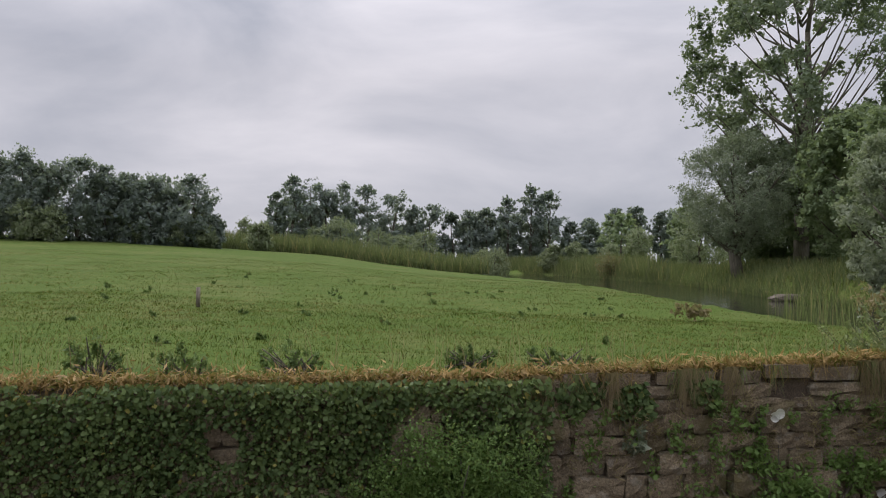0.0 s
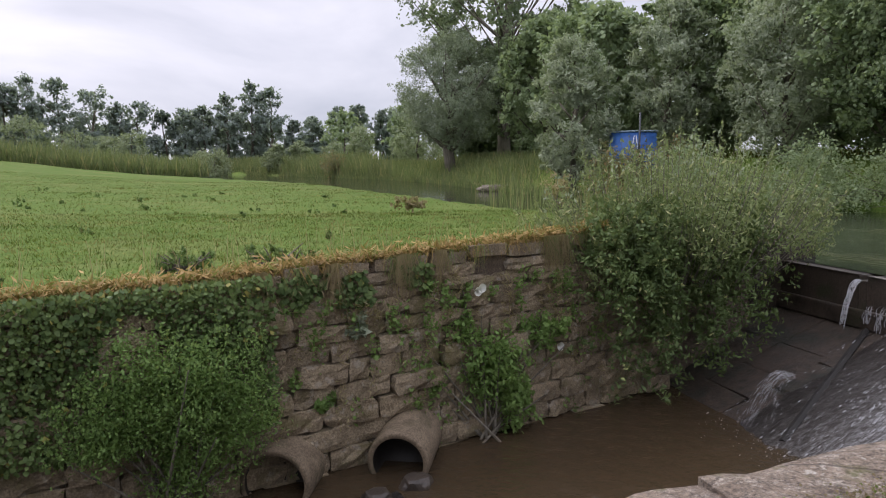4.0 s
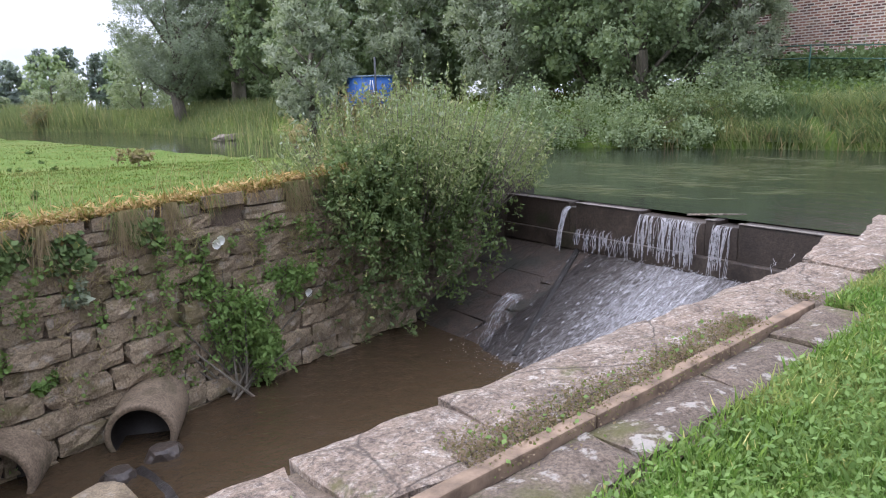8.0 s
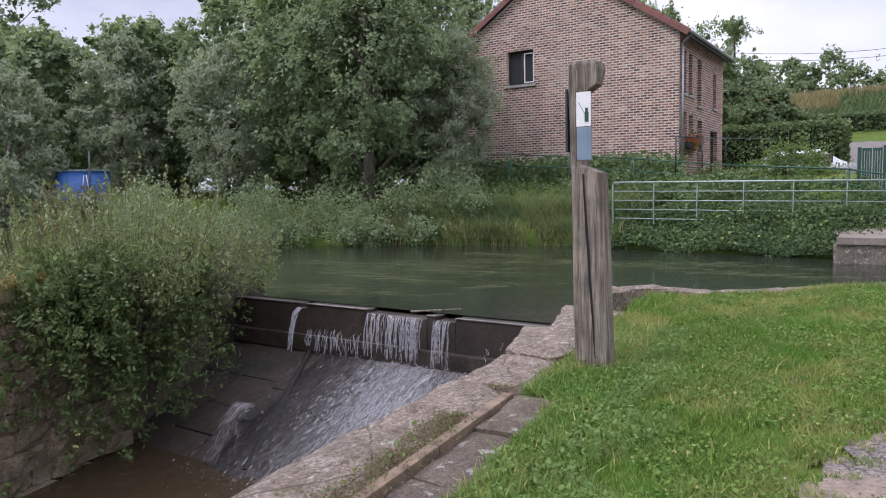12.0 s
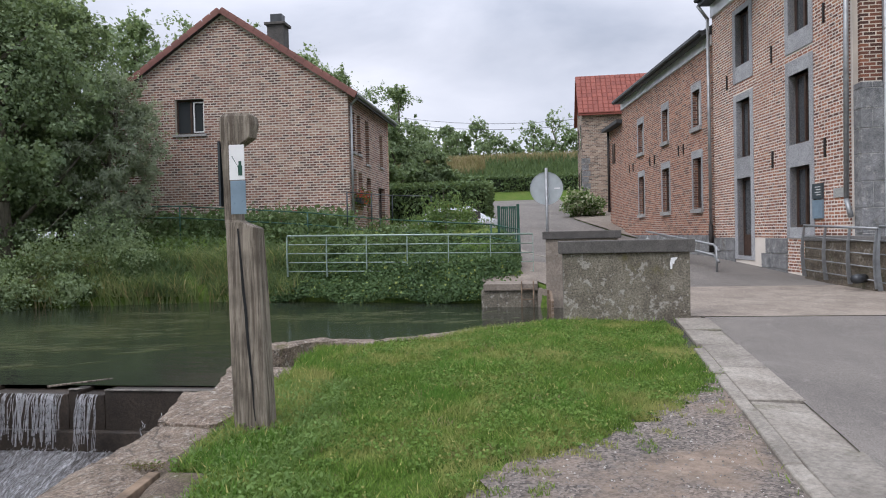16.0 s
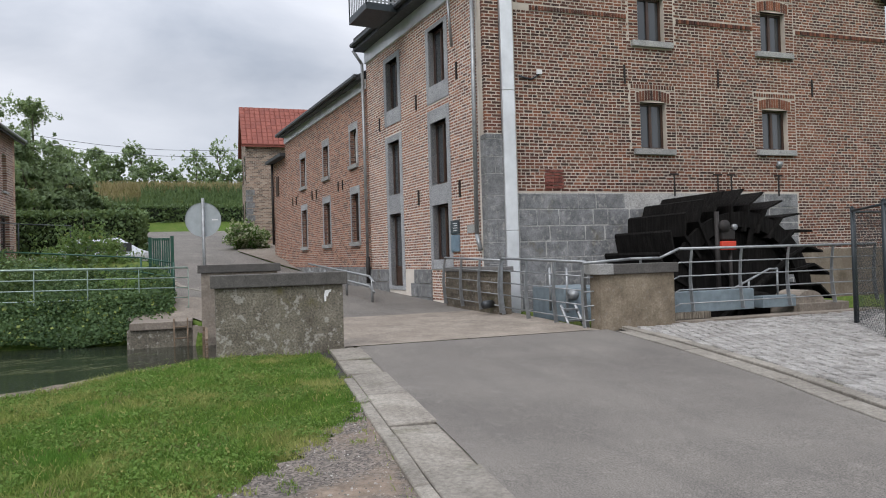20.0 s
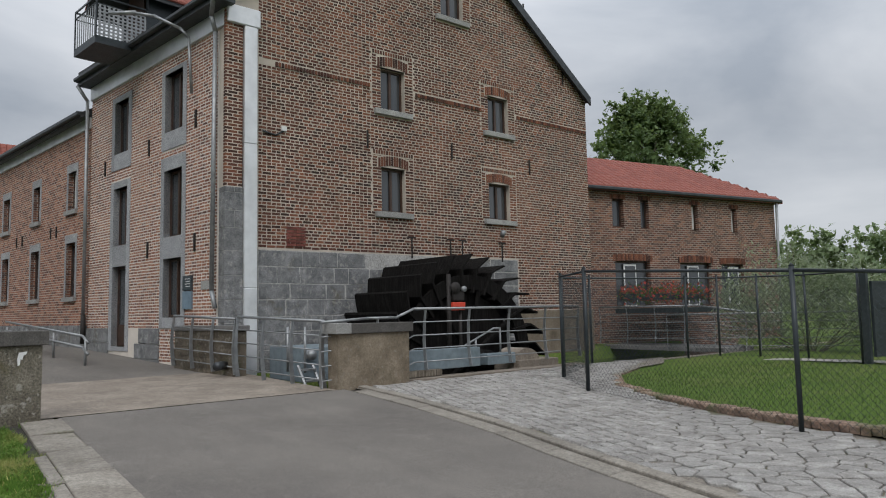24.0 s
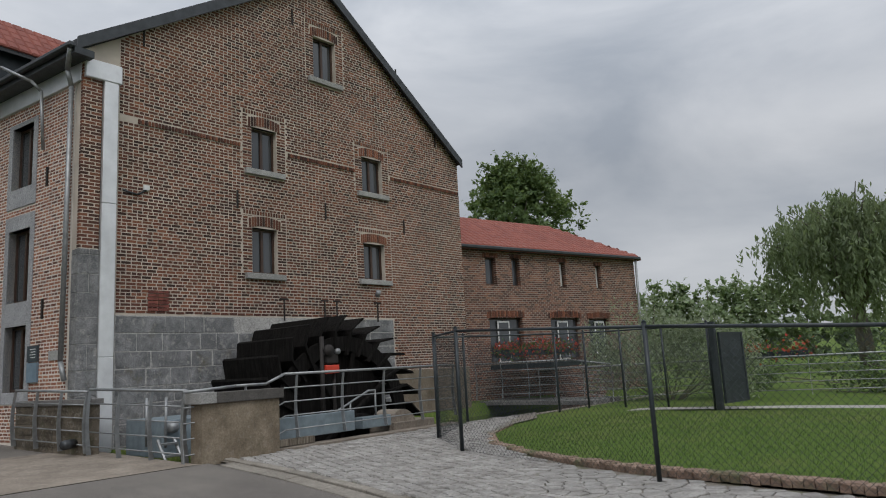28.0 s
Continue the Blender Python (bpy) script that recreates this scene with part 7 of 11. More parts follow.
def flagstones():
    """Irregular flagstones fitted together, each a block with worn edges."""
    root = empty("flagstone_paving", "irregular grey flagstones fitted before the fence", "paving", kind="structure", at=(0, 0, 0))
    rng = np.random.default_rng(15)
    lim = [(-4, -7.7), (2.5, -8.1), (4.6, -8.35), (6.2, -8.7), (7.4, -9.2), (8.7, -10.05)]
    sites = []
    step = 0.25
    for j in range(29):
        for i in range(54):
            x, y = -5.0 + i * step + (step / 2 if j % 2 else 0), -10.2 + j * step * 0.8
            sites.append((x + rng.normal() * 0.06, y + rng.normal() * 0.05))
    S = np.array(sites)
    out = []
    for k, (x, y) in enumerate(sites):
        if not (-4.4 < x < 8 and y < kerb_r(x) - 0.52 and y > lerp_table(x, lim) + 0.1 and flag_zone(x, y)):
            continue
        poly = [(x - 0.3, y - 0.3), (x + 0.3, y - 0.3), (x + 0.3, y + 0.3), (x - 0.3, y + 0.3)]
        dist = np.hypot(S[:, 0] - x, S[:, 1] - y)
        for q in np.argsort(dist)[1:12]:
            mx, my = (S[q, 0] + x) / 2, (S[q, 1] + y) / 2
            nx, ny = S[q, 0] - x, S[q, 1] - y
            nl = math.hypot(nx, ny)
            nx, ny = nx / nl, ny / nl
            new_poly = []
            side = [(px - mx) * nx + (py - my) * ny + 0.009 for px, py in poly]
            for i in range(len(poly)):
                j = (i + 1) % len(poly)
                if side[i] <= 0:
                    new_poly.append(poly[i])
                if side[i] * side[j] < 0:
                    f = side[i] / (side[i] - side[j])
                    new_poly.append((poly[i][0] + (poly[j][0] - poly[i][0]) * f, poly[i][1] + (poly[j][1] - poly[i][1]) * f))
            poly = new_poly
            if len(poly) < 3:
                break
        if len(poly) >= 3:
            out.append((x, y, poly))
    out.sort(key=lambda q: abs(q[0] - 3.6) + abs(q[1] + 6.0))
    rest_v, rest_f = [], []
    for k, (x, y, poly) in enumerate(out):
        z = lerp_table(x, ROAD) + 0.036 + rng.normal() * 0.003
        n = len(poly)
        tx, ty = rng.normal() * 0.012, rng.normal() * 0.012
        rings = []
        for shrink, zz in ((0.0, -0.06), (0.0, -0.008), (0.06, 0.0)):
            rings.append([(px + (x - px) * shrink, py + (y - py) * shrink, z + zz + (px - x) * tx + (py - y) * ty) for px, py in poly])
        v = rings[0] + rings[1] + rings[2]
        f = [tuple(2 * n + i for i in range(n))]
        for r_ in (0, 1):
            f += [(r_ * n + i, r_ * n + (i + 1) % n, (r_ + 1) * n + (i + 1) % n, (r_ + 1) * n + i) for i in range(n)]
        if k < 290:
            mesh_part("flagstone", v, f, M_COBBLE, root)
        else:
            b = len(rest_v)
            rest_v += v
            rest_f += [tuple(b + i for i in q) for q in f]
    if rest_v:
        mesh_part("flagstones_beyond", rest_v, rest_f, M_COBBLE, root)["kind"] = "stuff"


flagstones()


def cobbles():
    root = empty("cobbled_yard", "pale grey worn cobblestone yard sloping to the lane", "cobbles", kind="structure", at=(0, 0, 0))
    rng = np.random.default_rng(5)
    mats4 = []
    lim = [(-4, -7.7), (2.5, -8.1), (4.6, -8.35), (6.2, -8.7), (7.4, -9.2), (8.7, -10.05), (9.8, -11.4), (10.4, -12.9), (11.4, -14.8)]
    e1, e2 = Vector((0.94, -0.34, 0)).normalized(), Vector((0.34, 0.94, 0)).normalized()
    for j in range(-75, 30):
        off = rng.uniform(0, 0.2)
        a = -6.0
        while a < 16:
            ln = rng.uniform(0.15, 0.26)
            c = e1 * (a + ln / 2 + off) + e2 * (j * 0.165 + 0.008 * math.sin(a))
            x, y = c.x, c.y
            if -1.5 < x < 11.3 and y < kerb_r(x) - 0.47 and y > lerp_table(x, lim) + 0.05 and not flag_zone(x, y, -0.05):
                tilt = Matrix.Rotation(rng.normal() * 0.03, 3, "X") @ Matrix.Rotation(rng.normal() * 0.04, 3, "Z")
                ux, uy, uz = tilt @ e1, tilt @ Vector((0, 0, 1)), tilt @ e2
                z = lerp_table(x, ROAD) + 0.004 + rng.normal() * 0.004
                mats4.append(frame_mat((x, y, z), ux, uy, uz, ln - 0.014, 0.075, 0.152))
            a += ln
    near = [m for m in mats4 if 3.5 < m[0][3] < 7.2 and m[1][3] > -7.0]
    ids = {id(m) for m in near}
    lay_pieces("cobble", near + [m for m in mats4 if id(m) not in ids], M_COBBLE, root, variants=5, rough=0.03, near=300, rest_name="cobbles_beyond", inset=0.09, round_=0.3)


cobbles()
# lawn behind the fence
lawn = [(2.2, -8.3), (3.64, -8.45), (4.62, -8.58), (5.32, -8.7), (6.21, -8.95), (7.42, -9.45), (8.7, -10.3), (9.7, -11.5), (10.3, -13.0), (10.4, -14.3), (10.0, -15.8), (9.1, -16.6), (7.66, -16.95), (6.0, -17.0), (2.0, -17.0), (-8, -16), (-8, -7.9)]
flat_sheet("lawn", lawn, 0.05, M_LAWN, "short green lawn behind the wire fence", "lawn")
flat_sheet("path_gravel", [(11.2, -13.2), (11.5, -15.2), (10.9, -17.0), (9.0, -17.9), (6.0, -18.3), (2.0, -18.2), (-8, -16.8), (-8, -15.9), (2.0, -17.45), (6.0, -17.55), (9.0, -17.15), (10.6, -16.35), (11.18, -15.0), (10.98, -13.4)],
           0.056, M_GRAVELPALE, "pale gravel path round the lawn", "path")


def brick_edging():
    root = empty("lawn_edging", "row of reddish bricks edging the lawn", "edging", kind="structure", at=(0, 0, 0))
    pts = [Vector((x, y, 0)) for x, y in lawn[:9]]
    mats4 = []
    rng = np.random.default_rng(8)
    for a, b in zip(pts, pts[1:]):
        d = (b - a).normalized()
        nn = Vector((d.y, -d.x, 0))
        nn = nn if nn.y > 0 else -nn
        s = 0.0
        while s < (b - a).length:
            c = a + d * s + nn * 0.1
            mats4.append(frame_mat((c.x, c.y, 0.035 + rng.normal() * 0.006), nn, (0, 0, 1), d, 0.2, 0.1, 0.1))
            s += 0.112
    lay_pieces("brick", mats4, M_EDGEBRICK, root, variants=3, rough=0.03, inset=0.06, round_=0.25)


brick_edging()


def mesh_fence(name, label, posts, tops, group=""):
    """Chain-link fence: posts, top rail and woven wire."""
    root, adopt = thing(name, label, "fence", posts[0] + (0.0,), group)
    for (x, y), z_top in zip(posts, tops):
        adopt(rod("post", (x, y, 0.0), (x, y, z_top + 0.03), 0.03, M_GREYPAINT))
        adopt(rod("post_cap", (x, y, z_top + 0.03), (x, y, z_top + 0.06), 0.034, M_GREYPAINT, r1=0.01))
    for (ax, ay), (bx, by), ta, tb in zip(posts, posts[1:], tops, tops[1:]):
        adopt(rod("top_rail", (ax, ay, ta - 0.02), (bx, by, tb - 0.02), 0.021, M_GREYPAINT))
        z_top = min(ta, tb)
        a, b = Vector((ax, ay, 0)), Vector((bx, by, 0))
        ln = (b - a).length
        d = (b - a) / ln
        h = z_top - 0.12
        nn = Vector((-d.y, d.x, 0)) * 0.0014
        verts, faces = [], []
        step = 0.085
        for sgn in (1, -1):
            for i in range(-int(h / step) - 1, int(ln / step) + int(h / step) + 2):
                s0, s1 = i * step, i * step + sgn * h
                z0, z1 = 0.06, 0.06 + h
                lo, hi = 0.0, 1.0
                if s1 != s0:
                    t0, t1 = sorted(((0 - s0) / (s1 - s0), (ln - s0) / (s1 - s0)))
                    lo, hi = max(lo, t0), min(hi, t1)
                if hi - lo < 0.01:
                    continue
                p = a + d * (s0 + (s1 - s0) * lo) + Vector((0, 0, z0 + (z1 - z0) * lo))
                q = a + d * (s0 + (s1 - s0) * hi) + Vector((0, 0, z0 + (z1 - z0) * hi))
                off = Vector((0, 0, 0.0018)) - d * 0.0018 * sgn
                base = len(verts)
                for w in (off, nn * 1.2 - off * 0.5, -nn * 1.2 - off * 0.5):
                    verts += [tuple(p + w), tuple(q + w)]
                for u, v in ((0, 2), (2, 4), (4, 0)):
                    faces.append((base + u, base + u + 1, base + v + 1, base + v))
        adopt(mesh_part("wire_mesh", verts, faces, M_GREYPAINT))
    return root, adopt


mesh_fence("wire_fence", "dark grey chain-link fence with round posts at the cobbles", [(9.93, -10.1), (8.55, -9.1)], (2.0, 2.0))
mesh_fence("wire_fence", "dark grey chain-link fence with round posts along the lawn", [(8.5, -9.05), (4.76, -8.05), (2.2, -7.75), (-1.5, -7.4)], (2.0, 1.78, 1.60, 1.5))
mesh_fence("wire_fence", "dark grey chain-link fence behind the lawn", [(9.95, -10.15), (11.39, -12.75), (10.97, -15.96), (10.86, -17.27), (10.06, -17.79), (9.02, -18.14), (7.42, -17.1)], (1.98, 2.08, 2.1, 2.12, 2.12, 2.12, 2.1))

# gate leaf standing open at the back of the lawn
root, adopt = thing("garden_gate", "dark grey solid metal gate leaf standing open", "gate", (7.0, -17.1, 0.05))
adopt(box("gate_post", (7.2, -17.1, 0.0), (7.34, -16.96, 2.1), M_GREYPAINT, None, "", 0.01))
gm = Matrix.Translation((7.16, -17.1, 0)) @ Matrix.Rotation(radians(-100), 4, "Z")
adopt(box("gate_frame", (0, -0.03, 0.2), (0.06, 0.03, 1.85), M_GREYPAINT, None, "", 0, gm))
adopt(box("gate_frame", (1.0, -0.03, 0.2), (1.06, 0.03, 1.85), M_GREYPAINT, None, "", 0, gm))
for z0, z1 in ((0.22, 0.7), (0.74, 1.25), (1.29, 1.8)):
    adopt(box("gate_panel", (0.06, -0.012, z0), (1.0, 0.012, z1), M_GREYPAINT, None, "", 0, gm))
for z in (0.2, 0.7, 1.25, 1.8):
    adopt(box("gate_rail", (0.06, -0.03, z), (1.0, 0.03, z + 0.05), M_GREYPAINT, None, "", 0, gm))

railing("terrace_railing", "grey steel railing along the far edge of the garden", [(13.0, -18.2, 0.1), (9.0, -20.8, 0.1), (2.0, -22.5, 0.1), (-6, -22.5, 0.1)], 1.05, 9, 4, M_GALV, M_GALV, lean=0.05)
railing("terrace_railing", "grey steel railing of the footbridge at the annex", [(15.2, -17.9, 0.3), (12.4, -18.9, 0.3), (11.2, -19.3, 0.1)], 1.1, 6, 4, M_GALV, M_GALV, lean=0.2)
root, adopt = thing("footbridge", "dark timber footbridge before the annex", "bridge", (13.0, -18.8, 0.1))
adopt(box("deck", (11.3, -19.9, 0.1), (15.4, -18.3, 0.22), M_CAPGREY, None, "", 0.01))
adopt(box("balcony_beam", (12.8, -22.5, 1.2), (15.1, -18.6, 1.35), M_GREYPAINT, None, "dark beam under the flower boxes", 0.01))

# ---------------------------------------------------------------- annex
AE = (Vector((14.03, -27.45, 0)) - Vector((15.93, -18.6, 0))).normalized()
AN_ = Vector((AE.y, -AE.x, 0))


def annex_uv(s, v, d):
    p = Vector((15.93, -18.6, v)) + AE * s - AN_ * d
    return (p.x, p.y, p.z)


def annex():
    root, adopt = thing("annex_house", "two-storey brick annex with a red tiled roof beside the mill", "house", annex_uv(4.5, 0, 0))
    ev = 5.3

    def s_of(y):
        return (y + 18.6) / AE.y

    ups = [(s_of(-19.5), s_of(-19.98), 4.1, 5.06), (s_of(-20.72), s_of(-21.1), 4.08, 5.08), (s_of(-23.1), s_of(-23.42), 4.08, 5.04), (s_of(-25.08), s_of(-25.4), 4.06, 4.99)]
    lows = [(s_of(-19.53), s_of(-21.05), 1.4, 2.95), (s_of(-22.43), s_of(-23.95), 1.4, 2.93), (s_of(-24.45), s_of(-25.6), 1.4, 2.9)]
    L = 9.06
    adopt(wall_with_holes("front_wall", annex_uv, -2.0, L, -0.5, ev, ups + lows, 0.35, M_BRICK_A, None, "brown brick front wall"))
    for k, o in enumerate(ups):
        adopt(window_unit(None, annex_uv, *o, frame_m=M_BROWNFRAME, split=False, blind=(0,) if k >= 2 else ()))
        arch_lintel(root.children[-1], annex_uv, o[0], o[1], o[3], M_BP_G, None, 0.03, 0.12)
    for o in lows:
        adopt(window_unit(None, annex_uv, *o, frame_m=M_BROWNFRAME, split=True))
        adopt(slab_uv("door_frame", annex_uv, o[0] + 0.45, o[0] + 1.0, o[2], o[3] - 0.1, 0.1, 0.13, M_WHITE, None, "white inner door frame"))
        adopt(slab_uv("door_glass", annex_uv, o[0] + 0.5, o[0] + 0.95, o[2] + 0.06, o[3] - 0.16, 0.09, 0.1, M_GLASS, None))
        arch_lintel(root.children[-1], annex_uv, o[0], o[1], o[3], M_BP_G, None, 0.05, 0.2)
    adopt(slab_uv("dark_room", annex_uv, 0, L - 0.5, 0.5, 5.0, 0.7, 0.75, M_DARK, None))
    adopt(slab_uv("side_wall", annex_uv, L - 0.3, L, -0.5, ev, 0.352, 5.0, M_BRICK_A, None))
    adopt(slab_uv("gutter", annex_uv, -2, L + 0.15, ev, ev + 0.13, -0.3, 0.02, M_GUTTER, None, "dark gutter", 0.03))
    adopt(pipe("downpipe", [annex_uv(L - 0.1, ev, -0.2), annex_uv(L - 0.1, 0.2, -0.08)], 0.05, M_GALV))
    rz, rd = ev + 1.75, 2.6
    p = {"a": annex_uv(-2, ev + 0.1, -0.25), "b": annex_uv(L + 0.2, ev + 0.1, -0.25), "c": annex_uv(L - 2.1, rz, rd), "d": annex_uv(-2, rz, rd), "e": annex_uv(L + 0.2, ev + 0.1, 5.3), "f": annex_uv(-2, ev + 0.1, 5.3)}
    for nm, q in (("roof_slope", "abcd"), ("roof_hip", "bec"), ("roof_slope", "dcef")):
        pts = [p[k] for k in q]
        bm = bmesh.new()
        vs = [bm.verts.new(t) for t in pts]
        bm.faces.new(vs)
        r = bmesh.ops.extrude_face_region(bm, geom=bm.faces[:])
        bmesh.ops.translate(bm, verts=[v for v in r["geom"] if isinstance(v, bmesh.types.BMVert)], vec=(0, 0, -0.12))
        bmesh.ops.recalc_face_normals(bm, faces=bm.faces[:])
        sl = adopt(part(nm, bm, M_TILE, None, "red clay-tiled slope"))
        if q == "abcd":
            A, B, D = Vector(p["a"]), Vector(p["b"]), Vector(p["d"])
            al, up = (B - A), (D - A)
            w, ul = al.length, up.length
            al.normalize()
            up.normalize()
            nr = al.cross(up)
            nr = nr if nr.z > 0 else -nr
            tm = []
            for i in range(11):
                lim = w - 2.3 * (i + 0.5) / 11
                for j in range(int(w / 0.27)):
                    if (j + 1) * 0.27 > lim:
                        break
                    c = A + al * (0.14 + j * 0.27) + up * ul * (i + 0.5) / 11 + nr * 0.03
                    tm.append(frame_mat(c, al, nr, up, 0.26, 0.075, ul / 11 * 1.1))
            tm = tm[::-1]
            lay_pieces("tile", tm, M_TILE, sl, inset=0.13, round_=0.5, rest_name="tiles_beyond")
        if q == "bec":
            A, B, D = Vector(p["b"]), Vector(p["e"]), Vector(p["c"])
            tm = []
            al = B - A
            w = al.length
            al.normalize()
            foot = A + al * (w / 2)
            up = D - foot
            ul = up.length
            up.normalize()
            nr = al.cross(up)
            nr = nr if nr.z > 0 else -nr
            for i in range(11):
                f = (i + 0.5) / 11
                half = w / 2 * (1 - f)
                k = int(2 * half / 0.27)
                for j in range(k):
                    c = foot + al * (-half + 0.14 + j * 0.27) + up * ul * f + nr * 0.03
                    tm.append(frame_mat(c, al, nr, up, 0.26, 0.075, ul / 11 * 1.1))
            lay_pieces("tile", tm, M_TILE, sl, inset=0.13, round_=0.5)


annex()


def flower_row(name, label, a, b, n, seed, z, group):
    root, adopt = thing(name, label, "flower box", (a[0], a[1], z), group)
    rng = np.random.default_rng(seed)
    A, B = np.array([*a, z]), np.array([*b, z])
    d = (B - A) / np.linalg.norm(B - A)
    bm = bmesh.new()
    m = Matrix.Translation(A) @ Matrix.Rotation(math.atan2(d[1], d[0]), 4, "Z")
    add_box(bm, 0, -0.1, 0, float(np.linalg.norm(B - A)), 0.1, 0.2, 0.01, m)
    adopt(part("trough", bm, M_GREYPAINT, None))
    t = rng.uniform(0, 1, (n, 1))
    pts = A + (B - A) * t + np.array([0, 0, 0.22]) + rng.normal(size=(n, 3)) * np.array([0.13, 0.13, 0.14])
    adopt(quad_cloud("blossom", leaf_quads(pts, 0.09, rng, narrow=0.9), M_RED))
    t = rng.uniform(0, 1, (n // 2, 1))
    pts = A + (B - A) * t + np.array([0, 0, 0.12]) + rng.normal(size=(n // 2, 3)) * np.array([0.12, 0.12, 0.12])
    adopt(quad_cloud("foliage", leaf_quads(pts, 0.1, rng), M_LEAF))


flower_row("flower_box", "long trough of red geraniums along the annex", (15.1, -19.0), (14.3, -22.6), 900, 31, 1.62, "flower boxes")
flower_row("flower_box", "trough of red geraniums on the garden railing", (8.9, -22.2), (6.6, -22.6), 500, 32, 1.1, "flower boxes")
flower_row("flower_box", "trough of red geraniums on the garden railing", (4.2, -22.7), (2.0, -22.7), 500, 33, 1.1, "flower boxes")

# ---------------------------------------------------------------- spillway: rubble wall, coping, weir
WD = Vector((1, 0.274, 0)).normalized()
WN = Vector((WD.y, -WD.x, 0))


def wall_pt(u, v, d):
    """u: metres along the spillway wall from x = 0; d: into the bank."""
    p = Vector((0, 6.75, 0)) + WD * u - WN * d
    return (p.x, p.y, v)


def wall_top(u):
    return 0.26 + 0.03 * u * (1 if u > 0 else 0)


def rubble_wall():
    root = empty("wall_spillway", "old rubble stone retaining wall overgrown with ivy", "wall", kind="structure", at=(0, 0, 0))
    rng = np.random.default_rng(12)
    slab_uv("core", wall_pt, -13.0, 8.4, -2.2, 0.285, 0.0, 0.6, M_SOIL, root, "earth core behind the stones")
    mats4 = []
    z = -1.95
    while z < 0.22:
        h = rng.uniform(0.15, 0.27) if z < -0.2 else rng.uniform(0.13, 0.2)
        u = -9.0 + rng.uniform(0, 0.4)
        while u < 5.6:
            ln = rng.uniform(0.2, 0.62) if z < -0.3 else rng.uniform(0.28, 0.7)
            zt = z + h
            if zt > wall_top(u) + 0.02:
                zt = wall_top(u) + 0.02
            if zt - z > 0.06:
                batter = 0.10 * (-z) * 0.5
                if rng.uniform() < 0.25 and h > 0.24:
                    cut = rng.uniform(0.4, 0.6) * (zt - z)
                    for a, b in ((z, z + cut), (z + cut, zt)):
                        mats4.append(frame_mat(wall_pt(u + ln / 2, (a + b) / 2, 0.03 - batter + rng.normal() * 0.012), WD, WN, (0, 0, 1), ln - 0.008, 0.2, b - a - 0.008))
                else:
                    tw = Matrix.Rotation(rng.normal() * 0.05, 3, WN)
                    mats4.append(frame_mat(wall_pt(u + ln / 2, (z + zt) / 2, 0.03 - batter + rng.normal() * 0.03), tw @ WD, WN, tw @ Vector((0, 0, 1)), ln - 0.008, 0.2, zt - z - 0.008))
            u += ln
        z += h
    near = [m for m in mats4 if m[0][3] > 0.2]
    ids = {id(m) for m in near}
    lay_pieces("stone", near + [m for m in mats4 if id(m) not in ids], M_RUBBLE, root, variants=12, near=300, rest_name="stonework", rubble=True)
    # coping blocks along the top
    mats4 = []
    u = 0.4
    while u < 4.7:
        ln = rng.uniform(0.35, 0.75)
        mats4.append(frame_mat(wall_pt(u + ln / 2, wall_top(u) + 0.0 + rng.normal() * 0.012, 0.13), WD, (0, 0, 1), WN, ln - 0.012, 0.13, 0.40))
        u += ln
    lay_pieces("coping_block", mats4, M_RUBBLE, root, variants=5, rubble=True, seed=70)
    # outlet pipes at the foot
    for a, b, r, lab in (((0.69, 6.60, -1.51), (1.05, 7.5, -1.5), 0.33, "worn clay outlet pipe"), ((1.83, 6.70, -1.50), (2.25, 7.6, -1.46), 0.30, "worn clay outlet pipe")):
        A, B = Vector(a), Vector(b)
        m = Matrix.Translation((A + B) / 2) @ (B - A).to_track_quat("Z", "Y").to_matrix().to_4x4()
        bm = bmesh.new()
        seg, ln = 28, (B - A).length
        rings = []
        for zz, rr in ((ln / 2, r), (-ln / 2, r), (-ln / 2 - 0.015, r - 0.02), (-ln / 2, r - 0.055)):
            rings.append([bm.verts.new(m @ Vector((rr * math.cos(2 * math.pi * k / seg), rr * math.sin(2 * math.pi * k / seg), zz))) for k in range(seg)])
        for q, w in zip(rings, rings[1:]):
            for k in range(seg):
                bm.faces.new((q[k], q[(k + 1) % seg], w[(k + 1) % seg], w[k]))
        bmesh.ops.recalc_face_normals(bm, faces=bm.faces[:])
        shell = part("outlet_pipe", bm, M_PIPE, root, lab, smooth=True)
        # closed near-black liner: wet wall and the pipe's inner shade in one colour
        bm = bmesh.new()
        bore = [[bm.verts.new(m @ Vector(((r - 0.055) * math.cos(2 * math.pi * k / seg), (r - 0.055) * math.sin(2 * math.pi * k / seg), zz))) for k in range(seg)] for zz in (-ln / 2, -ln / 2 + 0.3)]
        for k in range(seg):
            bm.faces.new((bore[0][k], bore[0][(k + 1) % seg], bore[1][(k + 1) % seg], bore[1][k]))
        bm.faces.new(bore[1])
        part("bore", bm, M_WETDARK, shell, "wet inside of the pipe, its shade put into the black colour", smooth=True)


M_WETDARK = plain("wet_shaded_bore", (0.012, 0.010, 0.008), 0.6, 0, 0.4)
rubble_wall()


